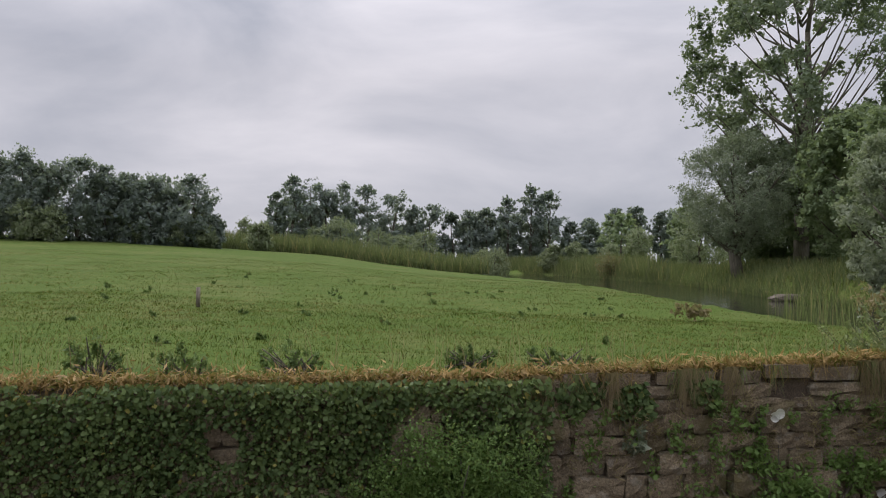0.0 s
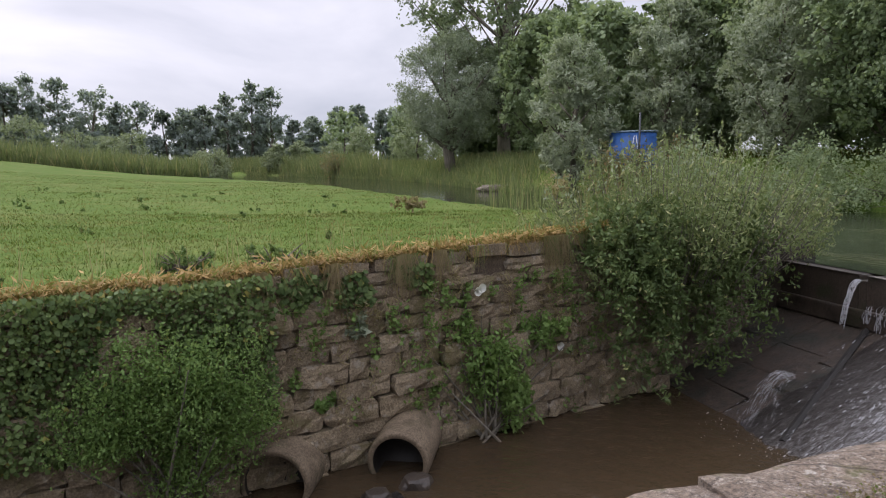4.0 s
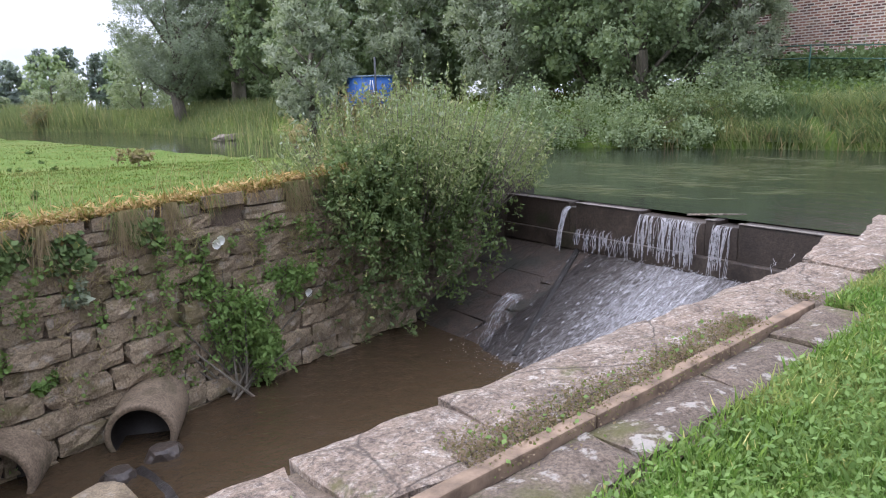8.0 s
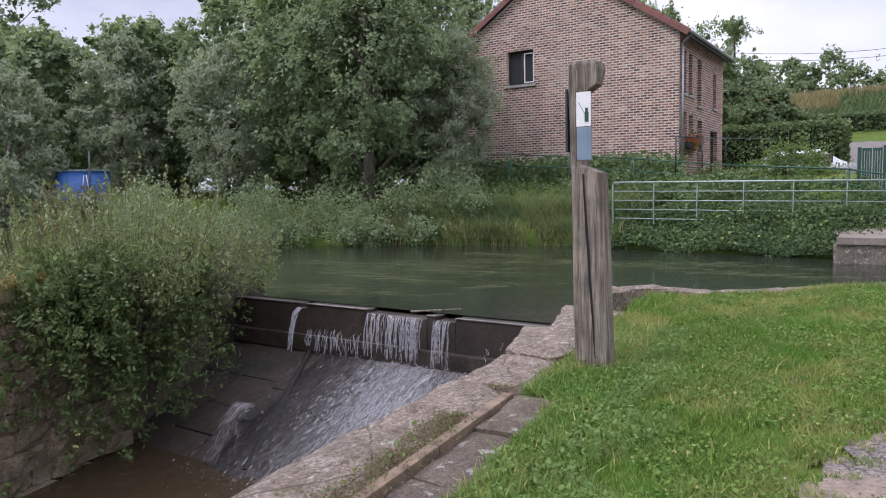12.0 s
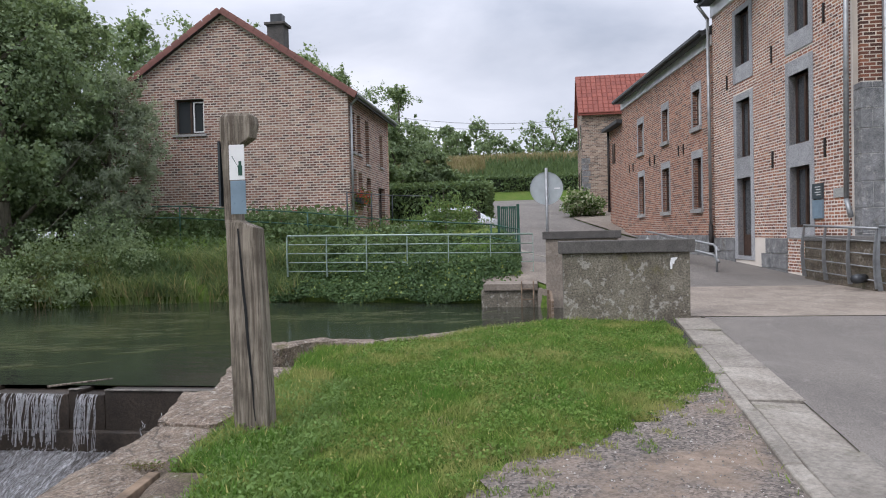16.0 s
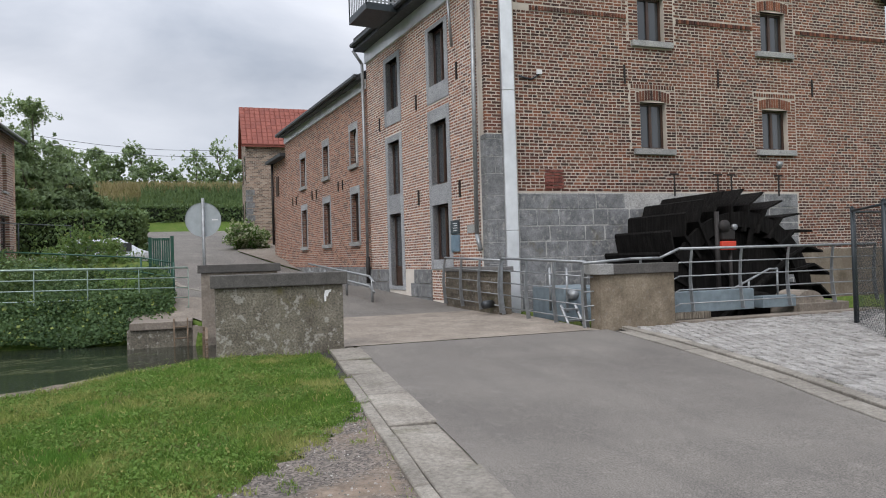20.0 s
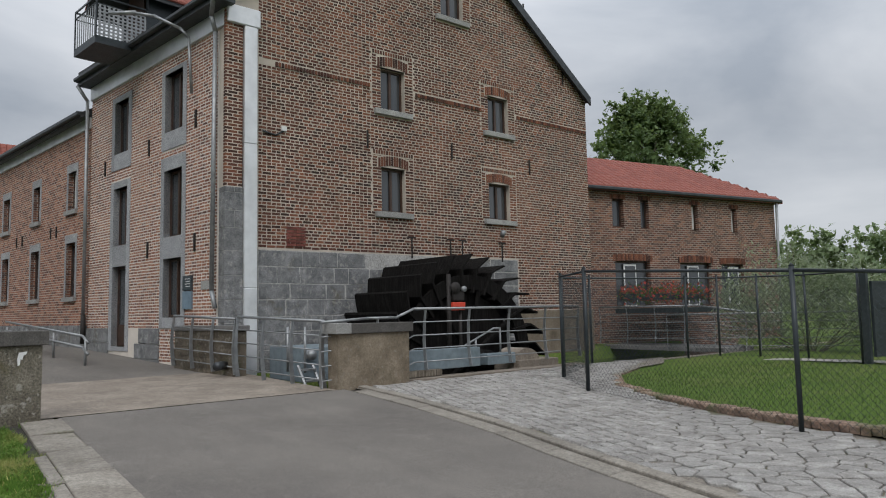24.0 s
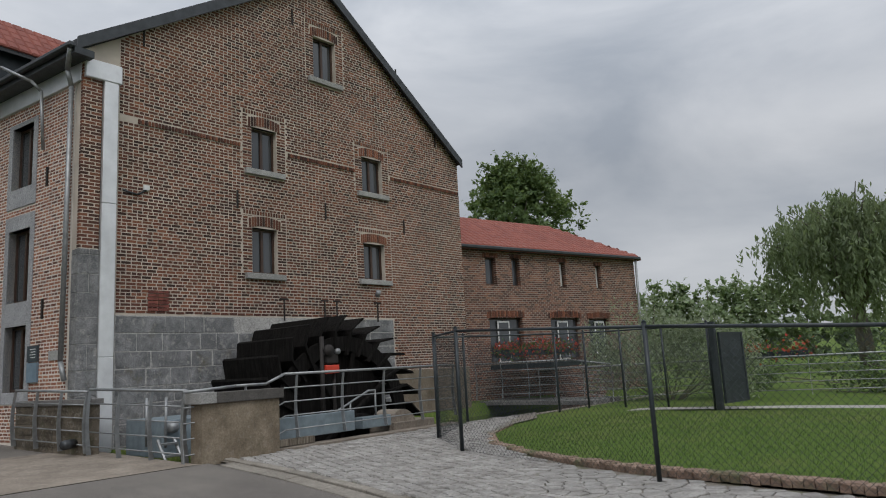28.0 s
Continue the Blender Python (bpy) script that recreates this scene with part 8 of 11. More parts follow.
def rock(name, label, c, r, seed, mat, category="rock", squash=0.7, parent=None):
    rng = np.random.default_rng(seed)
    bm = bmesh.new()
    bmesh.ops.create_icosphere(bm, subdivisions=3, radius=1.0)
    for v in bm.verts:
        n_ = v.co.normalized()
        k = 1 + 0.25 * noise.noise(n_ * 1.3 + Vector((seed, 0, 0))) + 0.08 * noise.noise(n_ * 4 + Vector((seed, 3, 0)))
        v.co = Vector((n_.x * r[0], n_.y * r[1], n_.z * r[2])) * k
        v.co.z = min(v.co.z, r[2] * 0.72)
    bmesh.ops.translate(bm, verts=bm.verts[:], vec=c)
    return tagged(part(name, bm, mat, parent), label, category)


rock("boulder", "brown boulder beside the stream outlet", (1.28, 5.75, -1.66), (0.36, 0.3, 0.3), 3, M_RUBBLE)
rock("boulder", "small wet stone at the stream outlet", (1.95, 6.45, -1.62), (0.16, 0.13, 0.12), 5, M_WETSTONE)
rock("boulder", "small wet stone at the stream outlet", (1.55, 6.3, -1.62), (0.13, 0.12, 0.1), 8, M_WETSTONE)
root, adopt = thing("outlet_sill", "little mossy sill with white water at the outlet", "sill", (1.8, 5.9, -1.7))
bm = bmesh.new()
g = []
for i in range(13):
    row = []
    for j in range(7):
        f = i / 12
        y = 6.35 - 1.3 * f
        x = 1.75 + 0.1 * math.sin(f * 3) - 0.32 * j / 6
        row.append(bm.verts.new((x, y, -1.6 - 0.22 * (j / 6) ** 1.5 + 0.02 * noise.noise((x * 9, y * 9, 0)))))
    g.append(row)
for i in range(12):
    for j in range(6):
        bm.faces.new((g[i][j], g[i][j + 1], g[i + 1][j + 1], g[i + 1][j]))
bmesh.ops.recalc_face_normals(bm, faces=bm.faces[:])
adopt(part("water_sheet", bm, M_FALL, None, "thin sheet of white water", True))


def slab_stone(name, outline, z, thick, mat, parent, seed, tilt=(0, 0), cuts=5):
    """A worn slab with an uneven top and chipped edge."""
    rng = np.random.default_rng(seed)
    bm = bmesh.new()
    lo = [Vector((x, y, 0)) for x, y in outline]
    a, b, c, d = lo
    n, m = cuts * 3, cuts
    cen = (a + b + c + d) / 4
    grid = []
    for i in range(n + 1):
        row = []
        for j in range(m + 1):
            f, h = i / n, j / m
            p = (a * (1 - f) + b * f) * (1 - h) + (d * (1 - f) + c * f) * h
            edge = min(f, 1 - f) * n < 0.5 or min(h, 1 - h) * m < 0.5
            q = p + Vector((noise.noise(p * 5 + Vector((seed, 0, 0))), noise.noise(p * 5 + Vector((0, seed, 0))), 0)) * (0.03 if edge else 0.0)
            zz = z + (p.x - cen.x) * tilt[0] + (p.y - cen.y) * tilt[1] + 0.018 * noise.noise(p * 2.4 + Vector((0, 0, seed))) + 0.008 * noise.noise(p * 11) - (0.022 if edge else 0)
            row.append(bm.verts.new((q.x, q.y, zz)))
        grid.append(row)
    for i in range(n):
        for j in range(m):
            bm.faces.new((grid[i][j], grid[i + 1][j], grid[i + 1][j + 1], grid[i][j + 1]))
    rim = [grid[i][0] for i in range(n + 1)] + [grid[n][j] for j in range(1, m + 1)] + [grid[i][m] for i in range(n - 1, -1, -1)] + [grid[0][j] for j in range(m - 1, 0, -1)]
    low = [bm.verts.new((v.co.x, v.co.y, z - thick)) for v in rim]
    for i in range(len(rim)):
        j = (i + 1) % len(rim)
        bm.faces.new((rim[i], rim[j], low[j], low[i]))
    bmesh.ops.recalc_face_normals(bm, faces=bm.faces[:])
    return part(name, bm, mat, parent)


def near_coping():
    root = empty("coping", "row of broad worn stone coping slabs along the spillway", "coping", kind="structure", at=(0, 0, 0))
    rng = np.random.default_rng(4)
    cuts = [-8, -6.6, -5.3, -4.0, -2.8, -1.6, -0.4, 0.75, 1.62, 2.36, 3.92, 5.1, 6.0, 7.1, 8.35]
    for k, (a, b) in enumerate(zip(cuts, cuts[1:])):
        skew = rng.uniform(-0.12, 0.12)
        w0, w1 = rng.uniform(0.46, 0.56), rng.uniform(0.46, 0.56)
        if a > 5.5:
            w0, w1 = 0.5, 0.62
        bend = 0.0 if b < 7 else 0.25
        o = [(a + 0.012, quay_y(a)), (b - 0.012, quay_y(b) + bend), (b - 0.012 + skew, quay_y(b) - w1), (a + 0.012 + skew * 0.5, quay_y(a) - w0)]
        slab_stone("slab", o, 0.0 + 0.012 * rng.normal(), 0.35, M_COPING, root, k + 40, (rng.normal() * 0.006, rng.normal() * 0.012))
    prism("wall_spillway_near", [(-9, quay_y(-9) - 0.05), (8.3, quay_y(8.3) - 0.05), (8.3, quay_y(8.3) - 0.6), (-9, quay_y(-9) - 0.6)], -2.1, -0.1, M_WETSTONE)
    tagged(bpy.data.objects["wall_spillway_near"], "dark stone wall under the coping", "wall", kind="structure")
    # rusted rail and its bed stones
    r2 = empty("iron_rail", "flat rusted iron rail let into the paving", "rail", at=(2.0, 2.25, 0))
    for k in range(10):
        x0, x1 = -6 + k * 1.09, min(-6 + (k + 1) * 1.09, 4.85)
        if x0 > 4.8:
            break
        y0, y1 = 2.05 + 0.1 * x0, 2.05 + 0.1 * x1
        m = Matrix.Translation((x0, y0, 0.016)) @ Matrix.Rotation(math.atan2(y1 - y0, x1 - x0), 4, "Z")
        ob = box("rail_length", (0, -0.034, -0.06), (math.hypot(x1 - x0, y1 - y0) - 0.006, 0.034, 0.006), M_RUST, r2, "", 0.008, m)
        ob.matrix_parent_inverse = Matrix.Translation((-2.0, -2.25, 0))
    r3 = empty("bed_stones", "row of low mossy bed stones beside the rail", "paving", kind="structure", at=(0, 0, 0))
    x = -5.0
    k = 0
    while x < 4.9:
        ln = rng.uniform(0.5, 0.9)
        o = [(x, 2.0 + 0.1 * x), (x + ln - 0.02, 2.0 + 0.1 * (x + ln)), (x + ln - 0.02, 1.72 + 0.1 * (x + ln)), (x, 1.72 + 0.1 * x)]
        slab_stone("slab", o, -0.005 + rng.normal() * 0.008, 0.2, M_COPING2, r3, 90 + k, (0, rng.normal() * 0.02), 3)
        x += ln
        k += 1
    flat_sheet("coping_bed", [(-8, 1.1), (-8, 1.98), (4.9, 3.0), (8.2, 3.3), (8.2, 2.2), (4.9, 2.1)], -0.035, M_SOIL, "earthy joint between coping and grass", "soil")


near_coping()


def weir():
    root, adopt = thing("weir", "stone weir with a dark concrete crest and sloping apron", "weir", (8.0, 6.0, -1.9))
    rng = np.random.default_rng(9)
    # crest beam in lengths, with low notches where the water spills
    for y0, y1, z in ((3.35, 4.9, -0.205), (4.9, 5.18, -0.245), (5.18, 5.32, -0.2), (5.32, 6.28, -0.24), (6.28, 7.38, -0.2), (7.38, 7.5, -0.26), (7.5, 9.2, -0.2)):
        adopt(box("crest", (7.92, y0 + 0.002, -1.0), (8.18, y1 - 0.002, z), M_WETSTONE, None, "dark wet concrete crest", 0.012))
        if z > -0.22:
            adopt(box("lip", (7.90, y0 + 0.004, z + 0.002), (7.965, y1 - 0.004, z + 0.014), M_LIP if y1 < 7.4 else M_WETSTONE, None, "worn lip", 0.006))
    adopt(box("ledge", (7.84, 3.4, -0.85), (7.915, 9.2, -0.62), M_WETSTONE, None, "", 0.02))
    # apron of stone slabs
    mats4 = []
    A, B = Vector((7.95, 0, -0.84)), Vector((5.45, 0, -1.72))
    dn = (B - A).normalized()
    nr = Vector((-dn.z, 0, dn.x))
    nr = nr if nr.z > 0 else -nr
    L = (B - A).length
    y = 3.2
    while y < 9.3:
        wd = rng.uniform(0.5, 0.85)
        s = 0.0
        while s < L:
            ln = rng.uniform(0.5, 1.0)
            c = A + dn * (s + ln / 2) + Vector((0, y + wd / 2, 0)) - nr * 0.09
            mats4.append(frame_mat(c, (0, 1, 0), nr, dn, wd - 0.012, 0.2 + rng.normal() * 0.005, min(ln, L - s) - 0.012))
            s += ln
        y += wd
    base = adopt(mesh_part("apron", [tuple(A + Vector((0.1, 3.0, -0.12))), tuple(A + Vector((0.1, 9.4, -0.12))), tuple(B + Vector((0, 9.4, -0.12))), tuple(B + Vector((0, 3.0, -0.12)))], [(0, 1, 2, 3)], M_WETSTONE))
    lay_pieces("slab", mats4, M_APRON, base, variants=8, rough=0.03, inset=0.02, round_=0.08, seed=30)
    # oblique raised rib across the apron
    bm = bmesh.new()
    p0, p1 = A + Vector((0.05, 7.36, 0.03)), Vector((5.72, 6.2, -1.6))
    add_rod(bm, p0, p1, 0.045, 0.045, 6)
    adopt(part("rib", bm, M_WETRIB, None))
    # water on the apron: a rippled sheet
    def water_sheet(name, y0, y1, spread, n, m, seed):
        bm = bmesh.new()
        g = []
        for i in range(n + 1):
            f = i / n
            row = []
            for j in range(m + 1):
                h = j / m
                yy = y0 + (y1 - y0) * h + (h - 0.5) * spread * f - 0.35 * f
                p = A + dn * (L * f) + Vector((0, yy, 0))
                b = noise.noise((p.x * 2.2 + seed, yy * 9, 0)) * 0.03 + noise.noise((p.x * 9, yy * 24, seed)) * 0.018
                edge = min(h, 1 - h) * 2
                row.append(bm.verts.new(p + nr * (0.035 + b * min(1, edge * 4) - 0.05 * (1 - min(1, edge * 6)))))
            g.append(row)
        for i in range(n):
            for j in range(m):
                bm.faces.new((g[i][j], g[i + 1][j], g[i + 1][j + 1], g[i][j + 1]))
        bmesh.ops.recalc_face_normals(bm, faces=bm.faces[:])
        for f in bm.faces:
            if f.normal.z < 0:
                f.normal_flip()
        adopt(part(name, bm, M_FALL, None, "foaming white water sliding down the apron", True))

    water_sheet("sliding_water", 3.5, 7.2, 0.2, 60, 90, 3)

    # falling curtain over the crest, strand by strand
    def curtain(y0, y1, x_out, drop_to, n, wide, top):
        verts, faces = [], []
        for k in range(n):
            y = rng.uniform(y0, y1)
            wdt = wide * rng.uniform(0.15, 1.0)
            x0 = 7.87
            end = drop_to * rng.uniform(0.7, 1.0)
            top_k = top - (rng.uniform(0, 0.2) if wide < 0.005 else 0)
            prev = None
            for i in range(7):
                f = i / 6
                z = top_k - (top_k - end) * f ** 1.4
                x = x0 - x_out * f ** 0.6 - 0.01 + rng.normal() * 0.004
                yy = y + 0.015 * math.sin(f * 5 + k)
                w_ = wdt * (0.35 + 0.65 * abs(math.sin(f * 7 + k)))
                i0 = len(verts)
                verts += [(x, yy - w_, z), (x - 0.012, yy, z), (x, yy + w_, z)]
                if prev is not None:
                    faces += [(prev, prev + 1, i0 + 1, i0), (prev + 1, prev + 2, i0 + 2, i0 + 1)]
                prev = i0
        ob = adopt(mesh_part("falling_water", verts, faces, M_STRAND, None, "thin strands of falling water", True))
        ob["kind"] = "stuff"

    curtain(5.33, 6.27, 0.10, -0.8, 84, 0.006, -0.225)
    curtain(4.92, 5.17, 0.12, -0.85, 26, 0.006, -0.23)
    curtain(7.39, 7.49, 0.22, -0.85, 16, 0.007, -0.24)
    curtain(6.3, 7.3, 0.06, -0.85, 70, 0.003, -0.5)
    curtain(3.9, 4.5, 0.05, -0.7, 14, 0.004, -0.4)
    # white flecks that streak down the apron, thickest under the notches
    def flecks(name, n, seed, lab):
        r = np.random.default_rng(seed)
        out = []
        while len(out) < n:
            f = r.uniform(0, 1) ** 1.1
            y = r.uniform(3.5, 7.2)
            src = y + 0.35 * f
            dense = 0.10 + 0.9 * math.exp(-((src - 5.75) / 0.62) ** 2) + 0.55 * math.exp(-((src - 4.95) / 0.4) ** 2)
            dense *= 0.45 + 0.55 * (1 - abs(f - 0.25))
            k = noise.noise((f * 3.5, y * 11, seed)) + 0.5 * noise.noise((f * 12, y * 30, seed))
            if r.uniform() > dense or k < 0.08 - 0.25 * dense:
                continue
            p = A + dn * (L * f) + Vector((0, y, 0)) + nr * (0.05 + r.uniform(0, 0.03))
            ln, wd = r.uniform(0.02, 0.09), r.uniform(0.0015, 0.0045)
            d = (dn + Vector((0, r.normal() * 0.05 - 0.13, 0))).normalized() * ln * 0.5
            e = Vector((0, wd, 0)) + nr * r.normal() * 0.004
            out.append([p - d, p + e, p + d, p - e])
        ob = adopt(quad_cloud(name, np.array(out), M_STRAND, None, lab))
        ob["kind"] = "stuff"

    flecks("white_streak", 4500, 5, "white streaks of running water")
    r5 = np.random.default_rng(6)
    n5 = 260
    pts = np.stack([r5.normal(5.52, 0.12, n5) - 0.25 * np.abs(r5.normal(size=n5)) * (r5.uniform(size=n5) < 0.35), r5.uniform(3.4, 7.0, n5), r5.uniform(-1.62, -1.585, n5)], axis=1)
    ob = adopt(quad_cloud("foam", leaf_quads(pts, 0.016, r5, narrow=0.8), M_STRAND))
    ob["kind"] = "stuff"
    # the spout that leaps off the apron: a fan of fine jets
    out = []
    for k in range(260):
        f = r5.uniform(0.02, 1.0)
        w_ = 0.03 + 0.11 * f
        o = r5.normal() * w_
        c = Vector((6.4 - 0.72 * f, 6.78 - 0.1 * f + o, -1.19 + 0.2 * math.sin(min(1, f * 2.0) * math.pi / 2) * (1 - 6 * o * o) - 0.62 * f ** 2 + r5.normal() * 0.018))
        d = Vector((-0.72, -0.1 + o, 0.62 * math.cos(min(1, f * 2.0) * math.pi / 2) - 1.24 * f)).normalized() * r5.uniform(0.03, 0.07)
        e = Vector((0.2, 1, 0.3)) * r5.uniform(0.002, 0.0045)
        out.append([c - d, c + e, c + d, c - e])
    ob = adopt(quad_cloud("spout", np.array(out), M_STRAND, None, "spout of water leaping off the apron"))
    ob["kind"] = "stuff"
    tagged(prism("wall_weir_end", [(7.3, 8.75), (8.6, 8.95), (8.6, 9.6), (7.3, 9.4)], -2, 0.1, M_WETSTONE), "dark wall at the weir's end", "wall", kind="structure")


weir()
root, adopt = thing("driftwood", "bare grey stick caught on the weir crest", "stick", (8.0, 5.2, -0.17))
adopt(rod("stick", (7.9, 5.55, -0.16), (8.15, 4.95, -0.12), 0.014, M_OLDWOOD, r1=0.008))


def quay_stones():
    root = empty("quay_edge", "low worn stone edging of the grassy quay", "edging", kind="structure", at=(0, 0, 0))
    line = [(8.55, 3.6), (8.95, 3.28), (9.3, 2.86), (9.33, 2.2), (9.8, 1.55), (10.4, 1.02), (10.95, 0.2)]
    for k, ((ax, ay), (bx, by)) in enumerate(zip(line, line[1:])):
        d = Vector((bx - ax, by - ay, 0)).normalized()
        n_ = Vector((-d.y, d.x, 0))
        n_ = n_ if n_.x + n_.y < 0 else -n_
        w = 0.4 if k == 0 else 0.28
        o = [(ax, ay), (bx - d.x * 0.02, by - d.y * 0.02), (bx + n_.x * w, by + n_.y * w), (ax + n_.x * w, ay + n_.y * w)]
        slab_stone("slab", o, 0.15 + (0.03 if k < 2 else 0.0), 0.5, M_COPING, root, 130 + k, (0, 0), 3)


quay_stones()


def sleeper_post():
    root, adopt = thing("waymark_post", "weathered grey timber post with a split, carved notch and small signs", "post", (5.76, 2.29, 0))
    root.rotation_euler = (0, 0, 0)
    lean = 0.028
    bm = bmesh.new()
    prof = [(-0.3, 0.155, -0.13, 0.13), (0.0, 0.15, -0.13, 0.13), (0.5, 0.145, -0.128, 0.128), (1.0, 0.14, -0.125, 0.122), (1.46, 0.14, -0.12, 0.115), (1.5, 0.135, -0.02, 0.12), (1.52, 0.12, 0.015, 0.125),
            (1.8, 0.12, 0.01, 0.125), (2.04, 0.12, -0.01, 0.125), (2.1, 0.13, -0.10, 0.125), (2.2, 0.13, -0.125, 0.125), (2.25, 0.12, -0.12, 0.12), (2.275, 0.09, -0.08, 0.10)]
    prev = None
    for z, hx, y0, y1 in prof:
        hx *= 0.5
        ring = []
        pts = [(-hx, y0 + 0.012), (-hx + 0.012, y0), (hx - 0.012, y0), (hx, y0 + 0.012), (hx, y1 - 0.012), (hx - 0.012, y1), (-hx + 0.012, y1), (-hx, y1 - 0.012)]
        for x, y in pts:
            j = Vector((noise.noise((x * 9, y * 9, z * 3)), noise.noise((x * 9 + 4, y * 9, z * 3)), 0)) * 0.006
            ring.append(bm.verts.new((5.76 + x + j.x, 2.29 + y + z * lean + j.y, z)))
        if prev:
            for k in range(8):
                bm.faces.new((prev[k], prev[(k + 1) % 8], ring[(k + 1) % 8], ring[k]))
        else:
            bm.faces.new(ring[::-1])
        prev = ring
    bm.faces.new(prev)
    bmesh.ops.recalc_face_normals(bm, faces=bm.faces[:])
    adopt(part("shaft", bm, M_OLDWOOD, None))
    # the long drying split
    bm = bmesh.new()
    prev = None
    for i in range(16):
        f = i / 15
        z = 0.1 + 1.36 * f
        y = 2.29 + z * lean - 0.035 + 0.055 * f + 0.006 * noise.noise((f * 8, 0, 0))
        w = 0.003 + 0.006 * math.sin(f * math.pi) + 0.003 * f
        hx = 0.5 * (0.15 - 0.01 * f) + 0.0045
        ring = [bm.verts.new((5.76 - hx, y - w, z)), bm.verts.new((5.76 - hx, y + w, z))]
        if prev:
            bm.faces.new((prev[0], prev[1], ring[1], ring[0]))
        prev = ring
    adopt(part("drying_split", bm, M_DARK, None, "long dark drying split"))
    adopt(box("side_board", (5.70, 2.475, 1.62), (5.80, 2.492, 2.08), M_GREYPAINT, None, "dark strip of board nailed to the side", 0.002))
    # two small signs, one above the other, tilted with the post
    adopt(box("sign_plate", (5.672, 2.285, 1.80), (5.68, 2.395, 2.045), M_WHITE, None, "white sign with a dark green pictogram", 0.001))
    bm = bmesh.new()
    add_box(bm, 5.6695, 2.30, 1.83, 5.6715, 2.33, 1.90, 0)
    add_box(bm, 5.6695, 2.305, 1.90, 5.6715, 2.325, 1.93, 0)
    add_rod(bm, (5.6705, 2.325, 1.88), (5.6705, 2.375, 1.97), 0.002, 0.002, 5)
    adopt(part("pictogram", bm, M_GREENPAINT, None, "small dark green pictogram shape"))
    adopt(box("sign_plate", (5.672, 2.28, 1.56), (5.68, 2.39, 1.795), M_BLUEGREY, None, "faded blue-grey sign", 0.001))


sleeper_post()

# ---------------------------------------------------------------- brick house across the river


def brick_house():
    X0, X1, Y0, Y1, EV, RY, RZ = 24.3, 30.4, 6.59, 15.4, 6.28, 11.0, 9.2
    root, adopt = thing("brick_house", "two-storey brick house with a tiled gable roof beside the river", "house", (X0, Y0, 1.3))

    def g_uv(u, v, d):
        return (X0 + d, u, v)

    def s_uv(u, v, d):
        return (u, Y0 + d, v)

    win = (11.76, 12.84, 5.11, 6.3)
    wall = adopt(wall_with_holes("gable_wall", g_uv, Y0 + 0.302, Y1, 0.8, EV + 0.05, [(win[0], win[1], win[2], EV + 0.05)], 0.3, M_MORTAR_H, None, "pale red brick gable"))
    r6 = np.random.default_rng(61)

    def house_top(v):
        if v <= EV:
            return Y0, Y1
        f = (v - EV) / (RZ - EV)
        return Y0 + (RY - Y0) * f + 0.02, Y1 + (RY - Y1) * f - 0.02

    hb = brick_rows(g_uv, (-1, 0, 0), (0, 1, 0), house_top, Y0, Y1, 1.6, RZ - 0.1, [win, (win[0] - 0.08, win[1] + 0.08, win[2] - 0.09, win[2])], r6, 0.086, 0.235, 0.005, 0.031, False)
    hb.sort(key=lambda m: abs(m[1][3] - 7.6) + abs(m[2][3] - 3.6))
    lay_pieces("brick", hb, M_BP_H, wall, near=200, rest_name="brickwork", inset=0.03, round_=0.2)
    bm = bmesh.new()
    for d in (0.0, 0.3):
        f = [(Y0, EV + 0.05), (win[0], EV + 0.05), (win[1], EV + 0.05), (Y1, EV + 0.05), (RY, RZ)]
        bm.faces.new([bm.verts.new(g_uv(u, v, d)) for u, v in f])
    bmesh.ops.recalc_face_normals(bm, faces=bm.faces[:])
    adopt(part("gable_top", bm, M_MORTAR_H, None))
    adopt(slab_uv("corner_bed", g_uv, Y0, Y0 + 0.302, 0.8, EV, -0.0015, 0.0, M_MORTAR_H, None))
    adopt(window_unit(None, g_uv, win[0], win[1], win[2], EV + 0.04, frame_m=M_BROWNFRAME))
    for a, b, c, d in ((12.16, 12.2, 5.17, 6.24), (11.8, 11.84, 5.17, 6.24), (11.84, 12.16, 5.17, 5.21), (11.84, 12.16, 6.2, 6.24)):
        adopt(slab_uv("casement_frame", g_uv, a, b, c, d, 0.10, 0.138, M_WHITE, None, "white casement frame"))
    adopt(slab_uv("sill", g_uv, win[0] - 0.08, win[1] + 0.08, win[2] - 0.09, win[2], -0.06, 0.14, M_SILL, None, "stone sill"))
    ops = [(24.72, 25.12, 4.35, 5.75), (25.45, 25.92, 4.35, 5.75), (26.65, 27.2, 4.1, 5.7), (29.0, 29.55, 4.2, 5.5), (24.8, 25.25, 2.7, 3.75), (25.5, 26.05, 2.7, 3.7), (26.7, 27.35, 1.4, 3.6), (28.6, 29.8, 1.6, 3.35)]
    adopt(wall_with_holes("side_wall", s_uv, X0, X1, 0.8, EV, ops, 0.3, M_BRICK_HS, None, "pale red brick side wall"))
    for o in ops:
        adopt(window_unit(None, s_uv, *o, split=False))
        adopt(slab_uv("sill", s_uv, o[0] - 0.06, o[1] + 0.06, o[2] - 0.08, o[2], -0.06, 0.12, M_SILL, None))
    adopt(box("dark_room", (X0 + 0.6, Y0 + 0.6, 1.2), (X1 - 0.5, Y1 - 0.5, 6.0), M_DARK, None))
    adopt(box("rear_wall", (X1, Y0, 0.8), (X1 + 0.3, Y1, EV), M_BRICK_HG, None))
    adopt(box("side_wall", (X0, Y1, 0.8), (X1, Y1 + 0.3, EV), M_BRICK_HS, None))
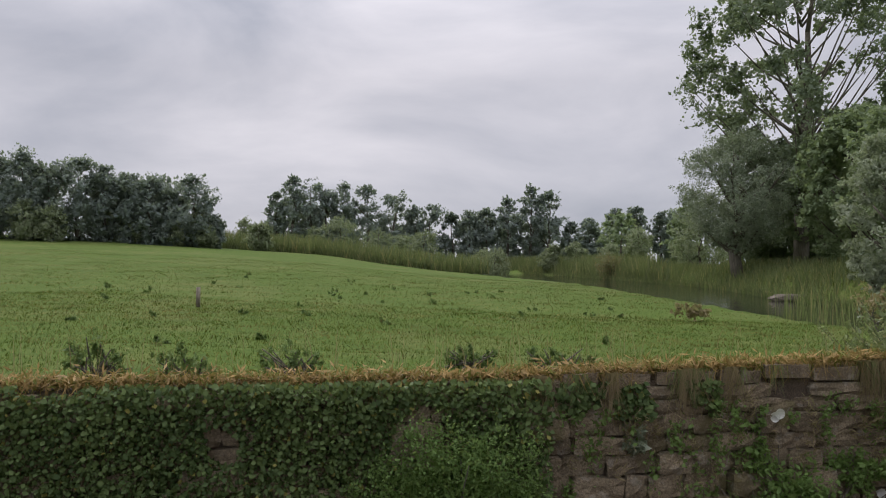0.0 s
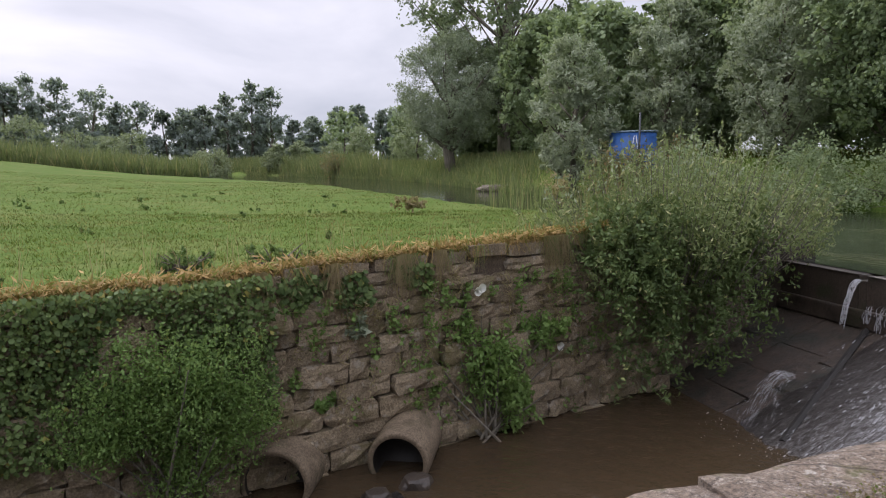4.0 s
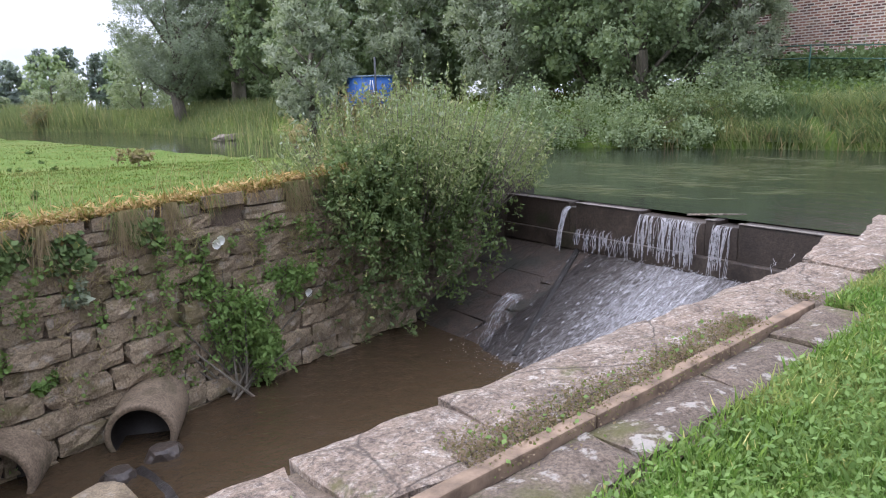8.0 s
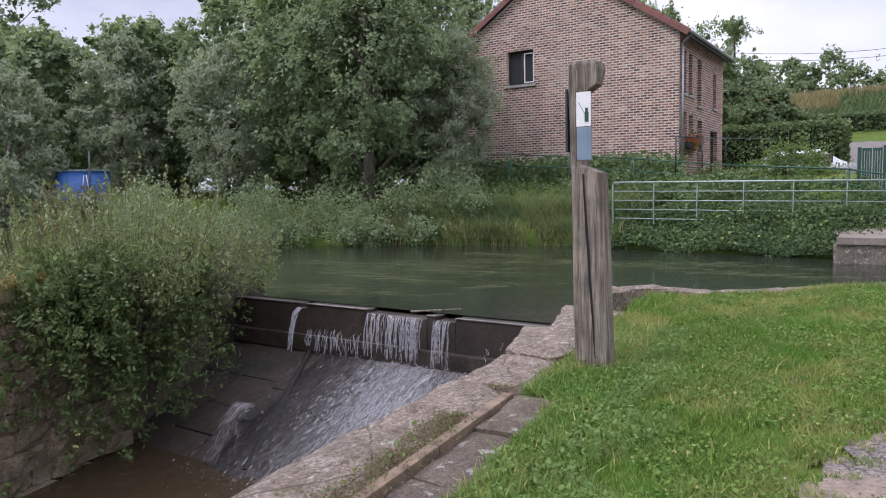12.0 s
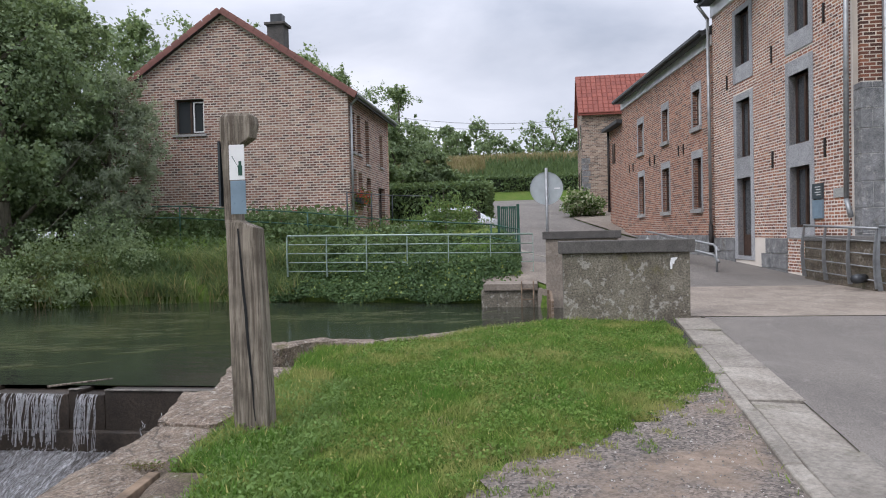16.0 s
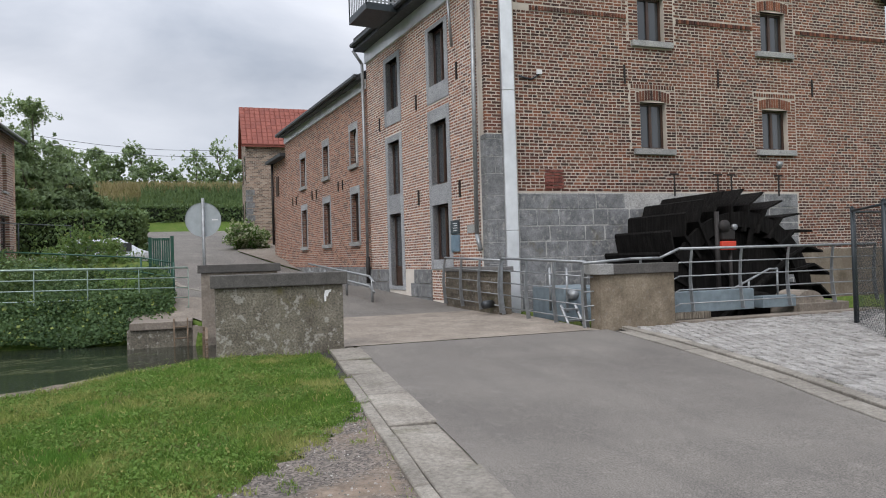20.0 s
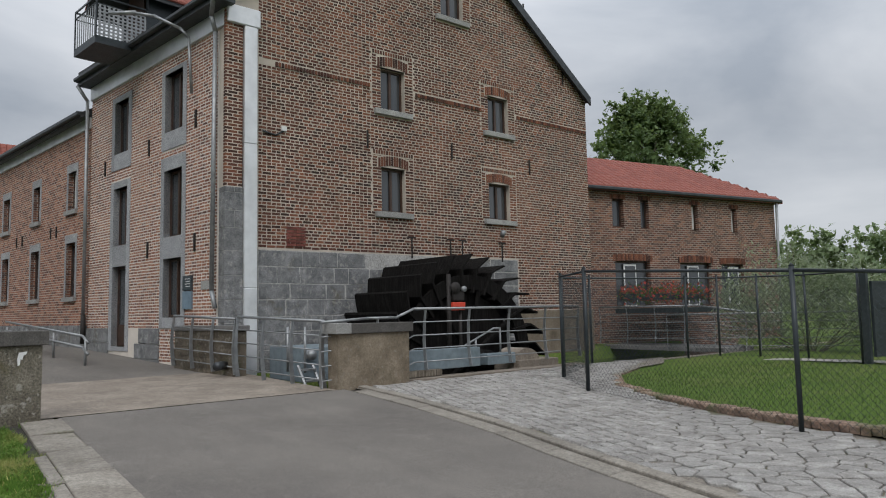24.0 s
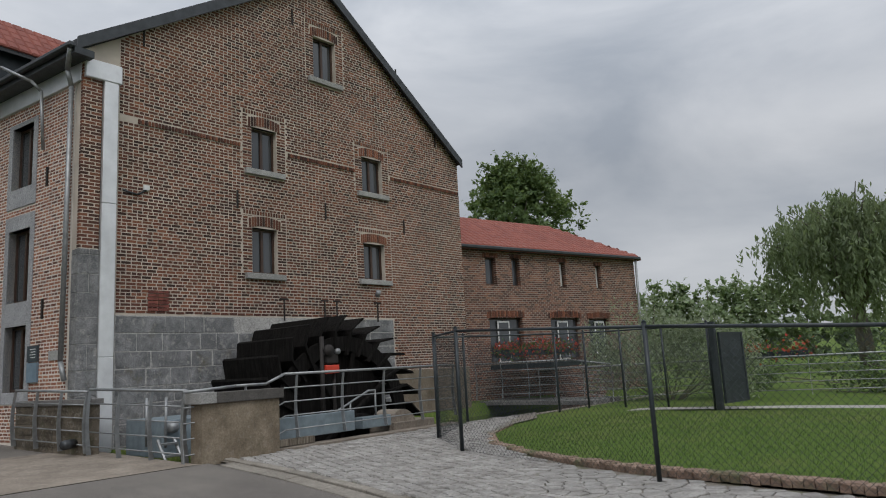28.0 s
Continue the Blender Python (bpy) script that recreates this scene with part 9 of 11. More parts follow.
    for s, ye in ((0, Y0 - 0.32), (1, Y1 + 0.32)):
        pts = [(X0 - 0.12, ye, EV - 0.12), (X1 + 0.4, ye, EV - 0.12), (X1 + 0.4, RY, RZ + 0.12), (X0 - 0.12, RY, RZ + 0.12)]
        bm = bmesh.new()
        vs = [bm.verts.new(p) for p in pts] + [bm.verts.new((p[0], p[1], p[2] - 0.12)) for p in pts]
        for f in ((0, 1, 2, 3), (7, 6, 5, 4), (0, 4, 5, 1), (1, 5, 6, 2), (2, 6, 7, 3), (3, 7, 4, 0)):
            bm.faces.new([vs[i] for i in f])
        bmesh.ops.recalc_face_normals(bm, faces=bm.faces[:])
        sl = adopt(part("roof_slope", bm, M_DARKROOF, None, "dark tiled roof slope"))
        # verge tiles up the gable edge
        A, B = Vector(pts[0]), Vector(pts[3])
        up = (B - A).normalized()
        ln = (B - A).length
        n_ = int(ln / 0.34)
        nr = Vector((1, 0, 0)).cross(up)
        nr = nr if nr.z > 0 else -nr
        tm = [frame_mat(A + up * (k + 0.5) * ln / n_ + Vector((0.0, 0, -0.03)) + nr * 0.03, Vector((-1, 0, 0)) * 1.0, nr, up, 0.16, 0.22, ln / n_ * 0.98) for k in range(n_)]
        lay_pieces("verge_tile", tm, M_VERGE, sl, inset=0.08, round_=0.3)
    adopt(pipe("gutter", [(X0 - 0.1, Y0 - 0.36, EV - 0.1), (X1 + 0.4, Y0 - 0.36, EV - 0.1)], 0.06, M_GALV, None, "grey gutter"))
    adopt(pipe("downpipe", [(X0 + 0.08, Y0 - 0.36, EV - 0.12), (X0 + 0.12, Y0 - 0.07, EV - 0.4), (X0 + 0.12, Y0 - 0.07, 1.4)], 0.045, M_GALV, None, "grey downpipe"))
    adopt(box("chimney", (26.9, 9.75, 8.0), (27.5, 10.4, 9.55), M_CAP, None, "dark brick chimney", 0.02))
    adopt(box("chimney_cap", (26.82, 9.67, 9.55), (27.58, 10.48, 9.65), M_CAP, None, "", 0.01))
    adopt(box("chimney_pot", (27.0, 9.85, 9.65), (27.4, 10.3, 10.0), M_GUTTER, None, "dark chimney cowl", 0.02))


M_BP_H = brick_piece_mat("brick_mixed", [(0.0, (0.07, 0.04, 0.034)), (0.3, (0.155, 0.07, 0.052)), (0.65, (0.24, 0.105, 0.074)), (0.9, (0.31, 0.165, 0.115)), (1.0, (0.38, 0.27, 0.205))], 0.1)
M_MORTAR_H = plain("lime_mortar", (0.56, 0.50, 0.435), 0.92, 0, 0.15, 1.6, 0.3)
M_VERGE = tile_mat("verge_tile_red", (0.14, 0.06, 0.05), (0.24, 0.10, 0.08))
brick_house()
flower_row("flower_box", "window box of red geraniums on the brick house", (24.75, 6.42), (26.1, 6.42), 260, 35, 2.55, "flower boxes")


def rail_fence(name, label, pts, h, mat, posts_every=1.5, bars=1):
    root, adopt = thing(name, label, "fence", pts[0])
    for a, b in zip(pts, pts[1:]):
        a, b = Vector(a), Vector(b)
        n = max(1, int((b - a).length / posts_every))
        for k in range(n + 1):
            p = a + (b - a) * k / n
            if k < n or b == Vector(pts[-1]):
                adopt(rod("post", tuple(p - Vector((0, 0, 0.2))), tuple(p + Vector((0, 0, h))), 0.025, mat))
        for j in range(bars):
            z = h - j * 0.35 - 0.02
            adopt(rod("rail", tuple(a + Vector((0, 0, z))), tuple(b + Vector((0, 0, z))), 0.018, mat))


rail_fence("garden_fence", "dark green steel garden fence on the bank", [(21, 14.0, 1.6), (21, 11.0, 1.55), (21, 7.0, 1.25), (21, 4.8, 1.0), (19.6, 1.5, 0.75), (19.2, 0.75, 0.6)], 0.9, M_GREENPAINT, 1.8, 2)
rail_fence("yard_fence", "dark steel yard fence beside the house", [(22.3, 6.15, 1.6), (26.5, 5.6, 1.7), (29.5, 4.6, 1.8)], 1.2, M_GREYPAINT, 1.7, 1)
root, adopt = thing("green_gate", "dark green slatted steel gate beside the lane", "gate", (19.98, 1.05, 0.6))
for y0 in (0.85, 1.06):
    adopt(box("gate_frame", (19.95, y0, 0.9), (20.0, y0 + 0.2, 0.96), M_GREENPAINT, None))
    adopt(box("gate_frame", (19.95, y0, 2.05), (20.0, y0 + 0.2, 2.11), M_GREENPAINT, None))
    for k in range(4):
        adopt(box("slat", (19.96, y0 + 0.006 + k * 0.05, 0.96), (19.99, y0 + 0.045 + k * 0.05, 2.05), M_GREENPAINT, None))
adopt(box("gate_post", (19.93, 0.76, 0.3), (20.02, 0.84, 2.16), M_GREENPAINT, None))
adopt(box("gate_post", (19.93, 1.27, 0.3), (20.02, 1.35, 2.13), M_GREENPAINT, None))


def car():
    root, adopt = thing("car", "silver hatchback car parked behind the shrubs", "car", (30.5, 6.2, 2.0))
    m = Matrix.Translation((29.45, 6.0, 1.1)) @ Matrix.Rotation(radians(-72), 4, "Z")
    prof = [(0, 0.35), (0.05, 0.72), (0.9, 0.85), (1.5, 1.36), (2.9, 1.42), (3.7, 0.95), (4.1, 0.85), (4.12, 0.35)]
    bm = bmesh.new()
    prev = None
    for y, inset in ((-0.82, 0.0), (-0.7, 0.06), (0.7, 0.06), (0.82, 0.0)):
        ring = []
        for x, z in prof:
            k = 0.0 if abs(y) < 0.75 else (0.06 if z > 1 else 0.0)
            ring.append(bm.verts.new(m @ Vector((x, y, z - (0.12 if abs(y) > 0.75 and z > 1.0 else 0.0)))))
        if prev:
            for i in range(len(prof)):
                j = (i + 1) % len(prof)
                bm.faces.new((prev[i], prev[j], ring[j], ring[i]))
        else:
            bm.faces.new(ring)
        prev = ring
    bm.faces.new(prev[::-1])
    bmesh.ops.recalc_face_normals(bm, faces=bm.faces[:])
    adopt(part("body", bm, M_CARPAINT, None, "silver bodywork", True))
    for s in (-0.835, 0.835):
        adopt(box("side_window", (1.25, s - 0.01, 0.92), (3.3, s + 0.01, 1.22), M_GLASS, None, "dark side glass", 0, m))
        for x in (0.75, 3.3):
            w = adopt(rod("wheel", tuple(m @ Vector((x, s - 0.1, 0.32))), tuple(m @ Vector((x, s + 0.06 * (1 if s > 0 else -1), 0.32))), 0.32, M_TYRE, None, "black tyre", 20))
            rod("rim", tuple(m @ Vector((x, s, 0.32))), tuple(m @ Vector((x, s + 0.08 * (1 if s > 0 else -1), 0.32))), 0.2, M_GALV, w, "", 14)
    for y in (-0.55, 0.55):
        adopt(box("headlight", (-0.02, y - 0.18, 0.6), (0.06, y + 0.18, 0.72), M_WHITE, None, "clear headlight", 0, m))


car()

# blue paddling pool wall between the trees, on the far bank
root, adopt = thing("garden_pool", "blue sheet-sided garden pool with white struts among the trees", "pool", (14.66, 24.6, 0.3))
bm = bmesh.new()
seg = 40
for k in range(seg):
    a0, a1 = 2 * math.pi * k / seg, 2 * math.pi * (k + 1) / seg
    q = [(14.66 + 0.92 * math.cos(a), 24.6 + 0.75 * math.sin(a), z) for a, z in ((a0, 0.3), (a1, 0.3), (a1, 2.24), (a0, 2.24))]
    bm.faces.new([bm.verts.new(p) for p in q])
bmesh.ops.remove_doubles(bm, verts=bm.verts[:], dist=0.001)
bmesh.ops.solidify(bm, geom=bm.faces[:], thickness=0.04)
adopt(part("side_sheet", bm, M_BLUE, None, "blue plastic side", True))
for x, y, dx in ((14.22, 23.93, 0.09), (14.45, 23.88, -0.09)):
    adopt(rod("strut", (x, y, 1.5), (x + dx, y - 0.02, 2.1), 0.016, M_WHITE))
adopt(pipe("rim", [(14.66 + 0.93 * math.cos(k * math.pi / 12), 24.6 + 0.76 * math.sin(k * math.pi / 12), 2.25) for k in range(25)], 0.035, M_BLUEGREY, None, "grey-blue tube along the rim", 6))
adopt(rod("pole", (14.2, 23.4, 0.3), (14.24, 23.4, 2.9), 0.04, M_GUTTER, None, "dark grey pole"))

# ---------------------------------------------------------------- plants near the water


def cover(name, label, n, sampler, leaf, material, seed, category, normals=None, kind="", at=(0, 0, 0), upright=0.2, narrow=0.8):
    """A leaf cover made by a sampler(rng, n) of points."""
    rng = np.random.default_rng(seed)
    pts = sampler(rng, n)
    nrm = None if normals is None else np.tile(np.array(normals, float), (len(pts), 1))
    ob = quad_cloud(name, leaf_quads(pts, leaf, rng, upright=upright, narrow=narrow, normals=nrm), material)
    return tagged(ob, label, category, kind=kind)


def on_wall(u0, u1, z0, z1, d0, d1, clump=1.6, keep=0.42, seed=0):
    def f(rng, n):
        out = []
        while len(out) < n:
            u, z = rng.uniform(u0, u1), rng.uniform(z0, z1)
            k = noise.noise((u * clump, z * clump, seed))
            if k > keep - 0.5 * (1 if z > z0 + 0.3 * (z1 - z0) else 0.6):
                d = rng.uniform(d0, d1) + 0.08 * k
                out.append(wall_pt(u, z, -d))
        return np.array(out)
    return f


cover("ivy", "dense dark ivy hanging over the spillway wall", 32000, on_wall(-7.0, 0.75, -1.0, 0.34, 0.05, 0.24, 1.2, 0.1), 0.046, M_IVY, 61, "ivy", (WN.x, WN.y, 0.5), "stuff")
cover("ivy", "thin ivy trailing over the top of the stones", 900, on_wall(0.6, 2.4, -0.05, 0.3, 0.02, 0.12, 2.2, 0.35), 0.06, M_IVY, 62, "ivy", (WN.x, WN.y, 0.5), "stuff")
bush("wall_shrub", "leafy green weeds with small pale flowers against the wall", [(wall_pt(-0.25, -0.45, -0.4), (0.5, 0.32, 0.55)), (wall_pt(0.25, -0.7, -0.35), (0.45, 0.3, 0.6)), (wall_pt(-0.1, -1.15, -0.35), (0.4, 0.25, 0.4)), (wall_pt(-0.7, -0.7, -0.35), (0.4, 0.25, 0.4))], 24000, 0.03, M_WEED, 63, upright=0.5)
bush("hanging_weeds", "bright green weeds hanging down the stone wall", [(wall_pt(3.05, -0.85, -0.22), (0.42, 0.2, 0.42)), (wall_pt(3.3, -1.3, -0.22), (0.28, 0.18, 0.35)), (wall_pt(2.75, -0.4, -0.12), (0.14, 0.1, 0.38)), (wall_pt(3.75, -0.62, -0.15), (0.4, 0.15, 0.2)), (wall_pt(2.35, -0.9, -0.1), (0.1, 0.08, 0.3))], 7500, 0.05, M_WEED, 64, upright=-0.6)
bush("wall_tuft", "small fern-like tuft growing from a joint", [(wall_pt(1.25, -0.95, -0.1), (0.16, 0.12, 0.12))], 260, 0.08, M_WEED, 65, stems=False)
bush("wall_tuft", "small grey-green tuft growing from a joint", [(wall_pt(1.55, -0.22, -0.08), (0.13, 0.1, 0.14))], 220, 0.09, M_WILLOW, 66, stems=False)
for k, (u, z) in enumerate(((2.88, -0.03), (2.93, 0.0), (3.98, -0.78))):
    root = empty("bindweed_flower", "white trumpet flower of bindweed on the wall", "flower", "bindweed flowers", at=wall_pt(u, z, -0.2))
    bm = bmesh.new()
    m = (-WN).to_track_quat("Z", "Y").to_matrix().to_4x4()
    bmesh.ops.create_cone(bm, cap_ends=False, segments=10, radius1=0.05, radius2=0.008, depth=0.06, matrix=m)
    part("trumpet", bm, M_WHITE_PETAL, root)


def blade_quads(bases, height, width, rng, bend=0.35, spread=0.4, single=False):
    """Grass blades: two quads each (far ones: one), narrowing and bending over."""
    n = len(bases)
    h = height * rng.uniform(1 - spread, 1 + spread, (n, 1))
    a = rng.uniform(0, 2 * math.pi, n)
    side = np.stack([np.cos(a), np.sin(a), np.zeros(n)], axis=1)
    b = rng.uniform(0, 2 * math.pi, n)
    lean = np.stack([np.cos(b), np.sin(b), np.zeros(n)], axis=1) * h * bend * rng.uniform(0.2, 1.2, (n, 1))
    p = np.asarray(bases)
    up = np.array([0, 0, 1.0])
    w = width * rng.uniform(0.6, 1.3, (n, 1))
    m0, m1 = p - side * w, p + side * w
    mid = p + up * h * 0.6 + lean * 0.4
    tip = p + up * h * 0.97 + lean
    if single:
        return np.stack([m0, m1, tip + side * w * 0.15, tip - side * w * 0.15], axis=1)
    q1 = np.stack([m0, m1, mid + side * w * 0.75, mid - side * w * 0.75], axis=1)
    q2 = np.stack([mid - side * w * 0.75, mid + side * w * 0.75, tip + side * w * 0.1, tip - side * w * 0.1], axis=1)
    return np.stack([q1, q2], axis=1).reshape(-1, 4, 3)


def grass(name, label, n, region, height, width, material, seed, ground=land, bend=0.35, kind="stuff", category="grass", lift=0.0, spread=0.4, clumpy=0.0, single=False, gap=0.05):
    rng = np.random.default_rng(seed)
    x0, x1, y0, y1, inside = region
    pts = []
    while len(pts) < n:
        x, y = rng.uniform(x0, x1), rng.uniform(y0, y1)
        if inside(x, y) and (not clumpy or noise.noise((x * clumpy, y * clumpy, seed)) + 0.4 * noise.noise((x * clumpy * 3, y * clumpy * 3, seed)) > gap):
            pts.append((x, y, ground(x, y) + lift - 0.01))
    return tagged(quad_cloud(name, blade_quads(np.array(pts), height, width, rng, bend, spread, single), material), label, category, kind=kind)


def in_quay_grass(x, y):
    if y > 1.72 + 0.1 * x + 0.04 * noise.noise((x * 3, 0, 0)) and x < 4.9:
        return False
    if y > quay_y(x) - 0.62 + 0.1 * noise.noise((x * 2.3, 1, 0)) and x >= 4.9:
        return False
    if x > 8 and x > lerp_table(y, QUAY) - 0.28:
        return False
    if y < kerb_l(x) + 0.42:
        return False
    edge = lerp_table(x, [(-6, 1.2), (1, 1.0), (2.6, 0.9), (3.6, 0.8), (4.5, 0.74), (5.15, 0.55), (5.6, 0.0), (6.4, -0.55), (7.3, -1.18), (7.9, -1.45), (12, -1.45)])
    return y > edge + 0.22 * noise.noise((x * 2.1, y * 2.1, 5)) + 0.14 * noise.noise((x * 7, y * 7, 6))


def quay_ground(x, y):
    return land(x, y) + 0.02


grass("grass_quay", "short bright green grass on the quay", 90000, (-1.0, 11.1, -1.5, 3.2, in_quay_grass), 0.042, 0.0042, M_GRASS, 71, quay_ground, 0.95, single=True)
grass("grass_quay_tufts", "lusher tufts of grass standing in the quay lawn", 20000, (0.8, 11.0, -1.4, 3.0, in_quay_grass), 0.068, 0.0046, M_GRASS, 172, quay_ground, 0.8, clumpy=2.3, gap=0.12)
grass("grass_quay_edge", "longer grass tufts along the coping", 5200, (1.0, 8.6, 1.2, 2.8, lambda x, y: in_quay_grass(x, y) and y > 1.45 + 0.1 * x), 0.095, 0.006, M_GRASS, 72, quay_ground, 0.6)


def fringe_zone(x, y):
    edge = lerp_table(x, [(-6, 1.2), (1, 1.0), (2.6, 0.9), (3.6, 0.8), (4.5, 0.74), (5.15, 0.55), (5.6, 0.0), (6.4, -0.55), (7.3, -1.18), (7.9, -1.45)])
    d = edge - y
    return -0.1 < d < 0.6 and y > kerb_l(x) + 0.55 and noise.noise((x * 6, y * 6, 8)) > d * 1.1 - 0.15


grass("grass_fringe", "thin grass creeping into the gravel", 5200, (0.8, 7.8, -1.4, 1.2, fringe_zone), 0.035, 0.0035, M_GRASS, 171, lambda x, y: lerp_table(x, ROAD) + 0.018, 0.9)


def clover(rng, n):
    out = []
    while len(out) < n:
        x, y = rng.uniform(1.2, 7.0), rng.uniform(0.9, 2.5)
        if in_quay_grass(x, y) and y > 0.95 + 0.14 * x + 0.35 * noise.noise((x * 1.7, y * 1.7, 9)):
            out.append((x, y, quay_ground(x, y) + rng.uniform(0.02, 0.09)))
    return np.array(out)


def clover_all(rng, n):
    out = []
    while len(out) < n:
        x, y = rng.uniform(1.0, 11.0), rng.uniform(-1.4, 3.0)
        if in_quay_grass(x, y) and noise.noise((x * 1.5, y * 1.5, 4)) + 0.5 * noise.noise((x * 5, y * 5, 2)) > -0.12:
            out.append((x, y, quay_ground(x, y) + rng.uniform(0.012, 0.04)))
    return np.array(out)


cover("clover_quay", "small clover leaves in the short grass", 52000, clover_all, 0.021, M_CLOVER, 273, "clover", (0, 0, 1), "stuff", upright=0.0, narrow=0.9)
cover("weeds_quay", "low broad-leaved weeds beside the coping", 8500, clover, 0.028, M_WEED, 73, "weeds", (0, 0, 1), "stuff", upright=0.15, narrow=0.55)
grass("weeds_quay_blades", "rank grass among the broad-leaved weeds", 8500, (1.0, 7.2, 0.9, 2.7, lambda x, y: in_quay_grass(x, y) and y > 0.9 + 0.14 * x + 0.4 * noise.noise((x * 1.7, y * 1.7, 9))), 0.07, 0.0055, M_WEED, 174, quay_ground, 0.85)
grass("dead_tufts_quay", "small straw-brown dead tufts in the quay grass", 2600, (1.0, 10.8, -1.3, 2.6, in_quay_grass), 0.05, 0.003, M_DRY, 175, quay_ground, 0.9, clumpy=2.9, gap=0.38)


def moss_line(rng, n):
    x = rng.uniform(0.8, 5.0, n)
    y = 2.16 + 0.1 * x + rng.normal(size=n) * 0.075
    keep = np.array([noise.noise((a * 1.4, 0, 2)) > -0.1 for a in x])
    z = rng.uniform(0.0, 0.03, n)
    return np.stack([x, y, z], axis=1)[keep]


cover("moss_strip", "dry moss and litter along the rusted rail", 17000, moss_line, 0.012, M_LITTER, 74, "moss", (0, 0, 1), "stuff")
cover("moss_strip", "small green seedlings along the rusted rail", 260, lambda r, n: moss_line(r, n) + np.array([0, 0, 0.02]), 0.022, M_WEED, 75, "moss", (0, 0, 1), "stuff")

# pasture: straw along the wall top, blades, docks and thistles
def straw(rng, n):
    u = rng.uniform(-9, 5.0, n)
    d = np.abs(rng.normal(size=n)) * 0.16 - 0.05
    return np.array([(*wall_pt(a, 0, b)[:2], wall_top(a) + 0.05 + 0.05 * abs(rng.normal())) for a, b in zip(u, d)])


cover("dry_litter", "orange-brown dead grass and moss along the wall top", 17000, straw, 0.085, M_STRAWLEAF, 76, "dead grass", (0, 0, 1), "stuff", upright=0.0, narrow=0.2)


def wall_growth():
    """Small tufts and trailing stems that root in the joints of the wall."""
    rng = np.random.default_rng(401)
    for nm, lab, mat, k_, leaf in (("wall_growth", "small green weeds rooted in the wall joints", M_WEED, 70, 0.04), ("wall_growth", "dry brown tufts rooted in the wall joints", M_DRY, 60, 0.07)):
        pts = []
        for k in range(k_):
            u, z = rng.uniform(0.7, 4.9), rng.uniform(-1.45, 0.15) if rng.uniform() < 0.6 else rng.uniform(-0.4, 0.2)
            p = np.array(wall_pt(u, z, -0.1))
            n = int(rng.uniform(20, 70))
            fall = np.abs(rng.normal(size=(n, 1))) * rng.uniform(0.05, 0.22)
            pts.append(p + rng.normal(size=(n, 3)) * 0.035 - np.array([[0, 0, 1]]) * fall + np.array([[WN.x, WN.y, 0]]) * np.abs(rng.normal(size=(n, 1))) * 0.03)
        q = leaf_quads(np.concatenate(pts), leaf, rng, upright=-0.5, narrow=0.7 if mat is M_WEED else 0.12)
        tagged(quad_cloud(nm, q, mat), lab, "weeds", kind="stuff")


wall_growth()


def hanging_straw(name, label, n, u0, u1, seed, material, drop, keep):
    """Dry grass that droops over the wall top in tufts."""
    rng = np.random.default_rng(seed)
    out = []
    wn = np.array([WN.x, WN.y, 0.0])
    wd = np.array([WD.x, WD.y, 0.0])
    while len(out) < n:
        u = rng.uniform(u0, u1)
        if noise.noise((u * 2.6, seed, 0)) < keep:
            continue
        top = np.array(wall_pt(u, wall_top(u) + 0.05, 0.02 + rng.uniform(0, 0.1)))
        ln, reach, side = drop * rng.uniform(0.3, 1.3), rng.uniform(0.07, 0.22), rng.normal() * 0.09
        w = wd * rng.uniform(0.002, 0.005)
        a = top + wn * reach * 0.8 + np.array([0, 0, 0.03])
        b = top + wn * reach + wd * side - np.array([0, 0, ln])
        out.append([top - w, top + w, a + w, a - w])
        out.append([a - w, a + w, b + w * 0.3, b - w * 0.3])
    tagged(quad_cloud(name, np.array(out), material), label, "dry grass", kind="stuff")


hanging_straw("hanging_straw", "dry straw-coloured grass hanging over the wall", 2600, 0.6, 5.0, 301, M_DRY, 0.36, 0.16)
hanging_straw("hanging_straw", "green and yellow grass drooping over the ivy", 1500, -9.0, 5.0, 302, M_STRAWLEAF, 0.14, -0.15)
hanging_straw("hanging_grass", "green grass drooping over the wall top", 1400, -2.0, 5.0, 303, M_REED, 0.24, 0.05)


def in_pasture(x, y):
    return y > wall_y(x) + 0.35 and (y < 8.9 and x < 4.6 or x < lerp_table(y, WEST) - 0.3)


grass("grass_pasture_near", "grazed meadow grass behind the wall", 90000, (-13, 7.5, 4, 18, in_pasture), 0.04, 0.006, M_PASTURE, 77, bend=0.9, single=True)
grass("grass_pasture_far", "grazed meadow grass farther off", 60000, (-38, 7, 12, 48, in_pasture), 0.04, 0.013, M_PASTURE, 78, bend=0.9, single=True)
grass("grass_tussock", "darker tussocks in the meadow", 6000, (-20, 6, 7, 34, in_pasture), 0.07, 0.008, M_PASTURE, 79, bend=0.7, clumpy=0.9, gap=0.3)
grass("dry_stalks", "thin dry stalks standing along the wall top", 420, (-9, 5, 4, 9, lambda x, y: wall_y(x) + 0.05 < y < wall_y(x) + 0.9), 0.42, 0.003, M_DRY, 80, bend=0.3)
rng_p = np.random.default_rng(17)
for k in range(44):
    x, y = rng_p.uniform(-13, 4.5), rng_p.uniform(8.5, 30)
    if in_pasture(x, y):
        z = land(x, y)
        r = rng_p.uniform(0.07, 0.15)
        bush("meadow_weed", "dark green dock or thistle clump in the meadow", [((x, y, z + r * 0.5), (r * 1.3, r * 1.3, r * 0.6))], 90, 0.07, M_LEAF, 200 + k, "weed", "meadow weeds", stems=False, upright=0.8)
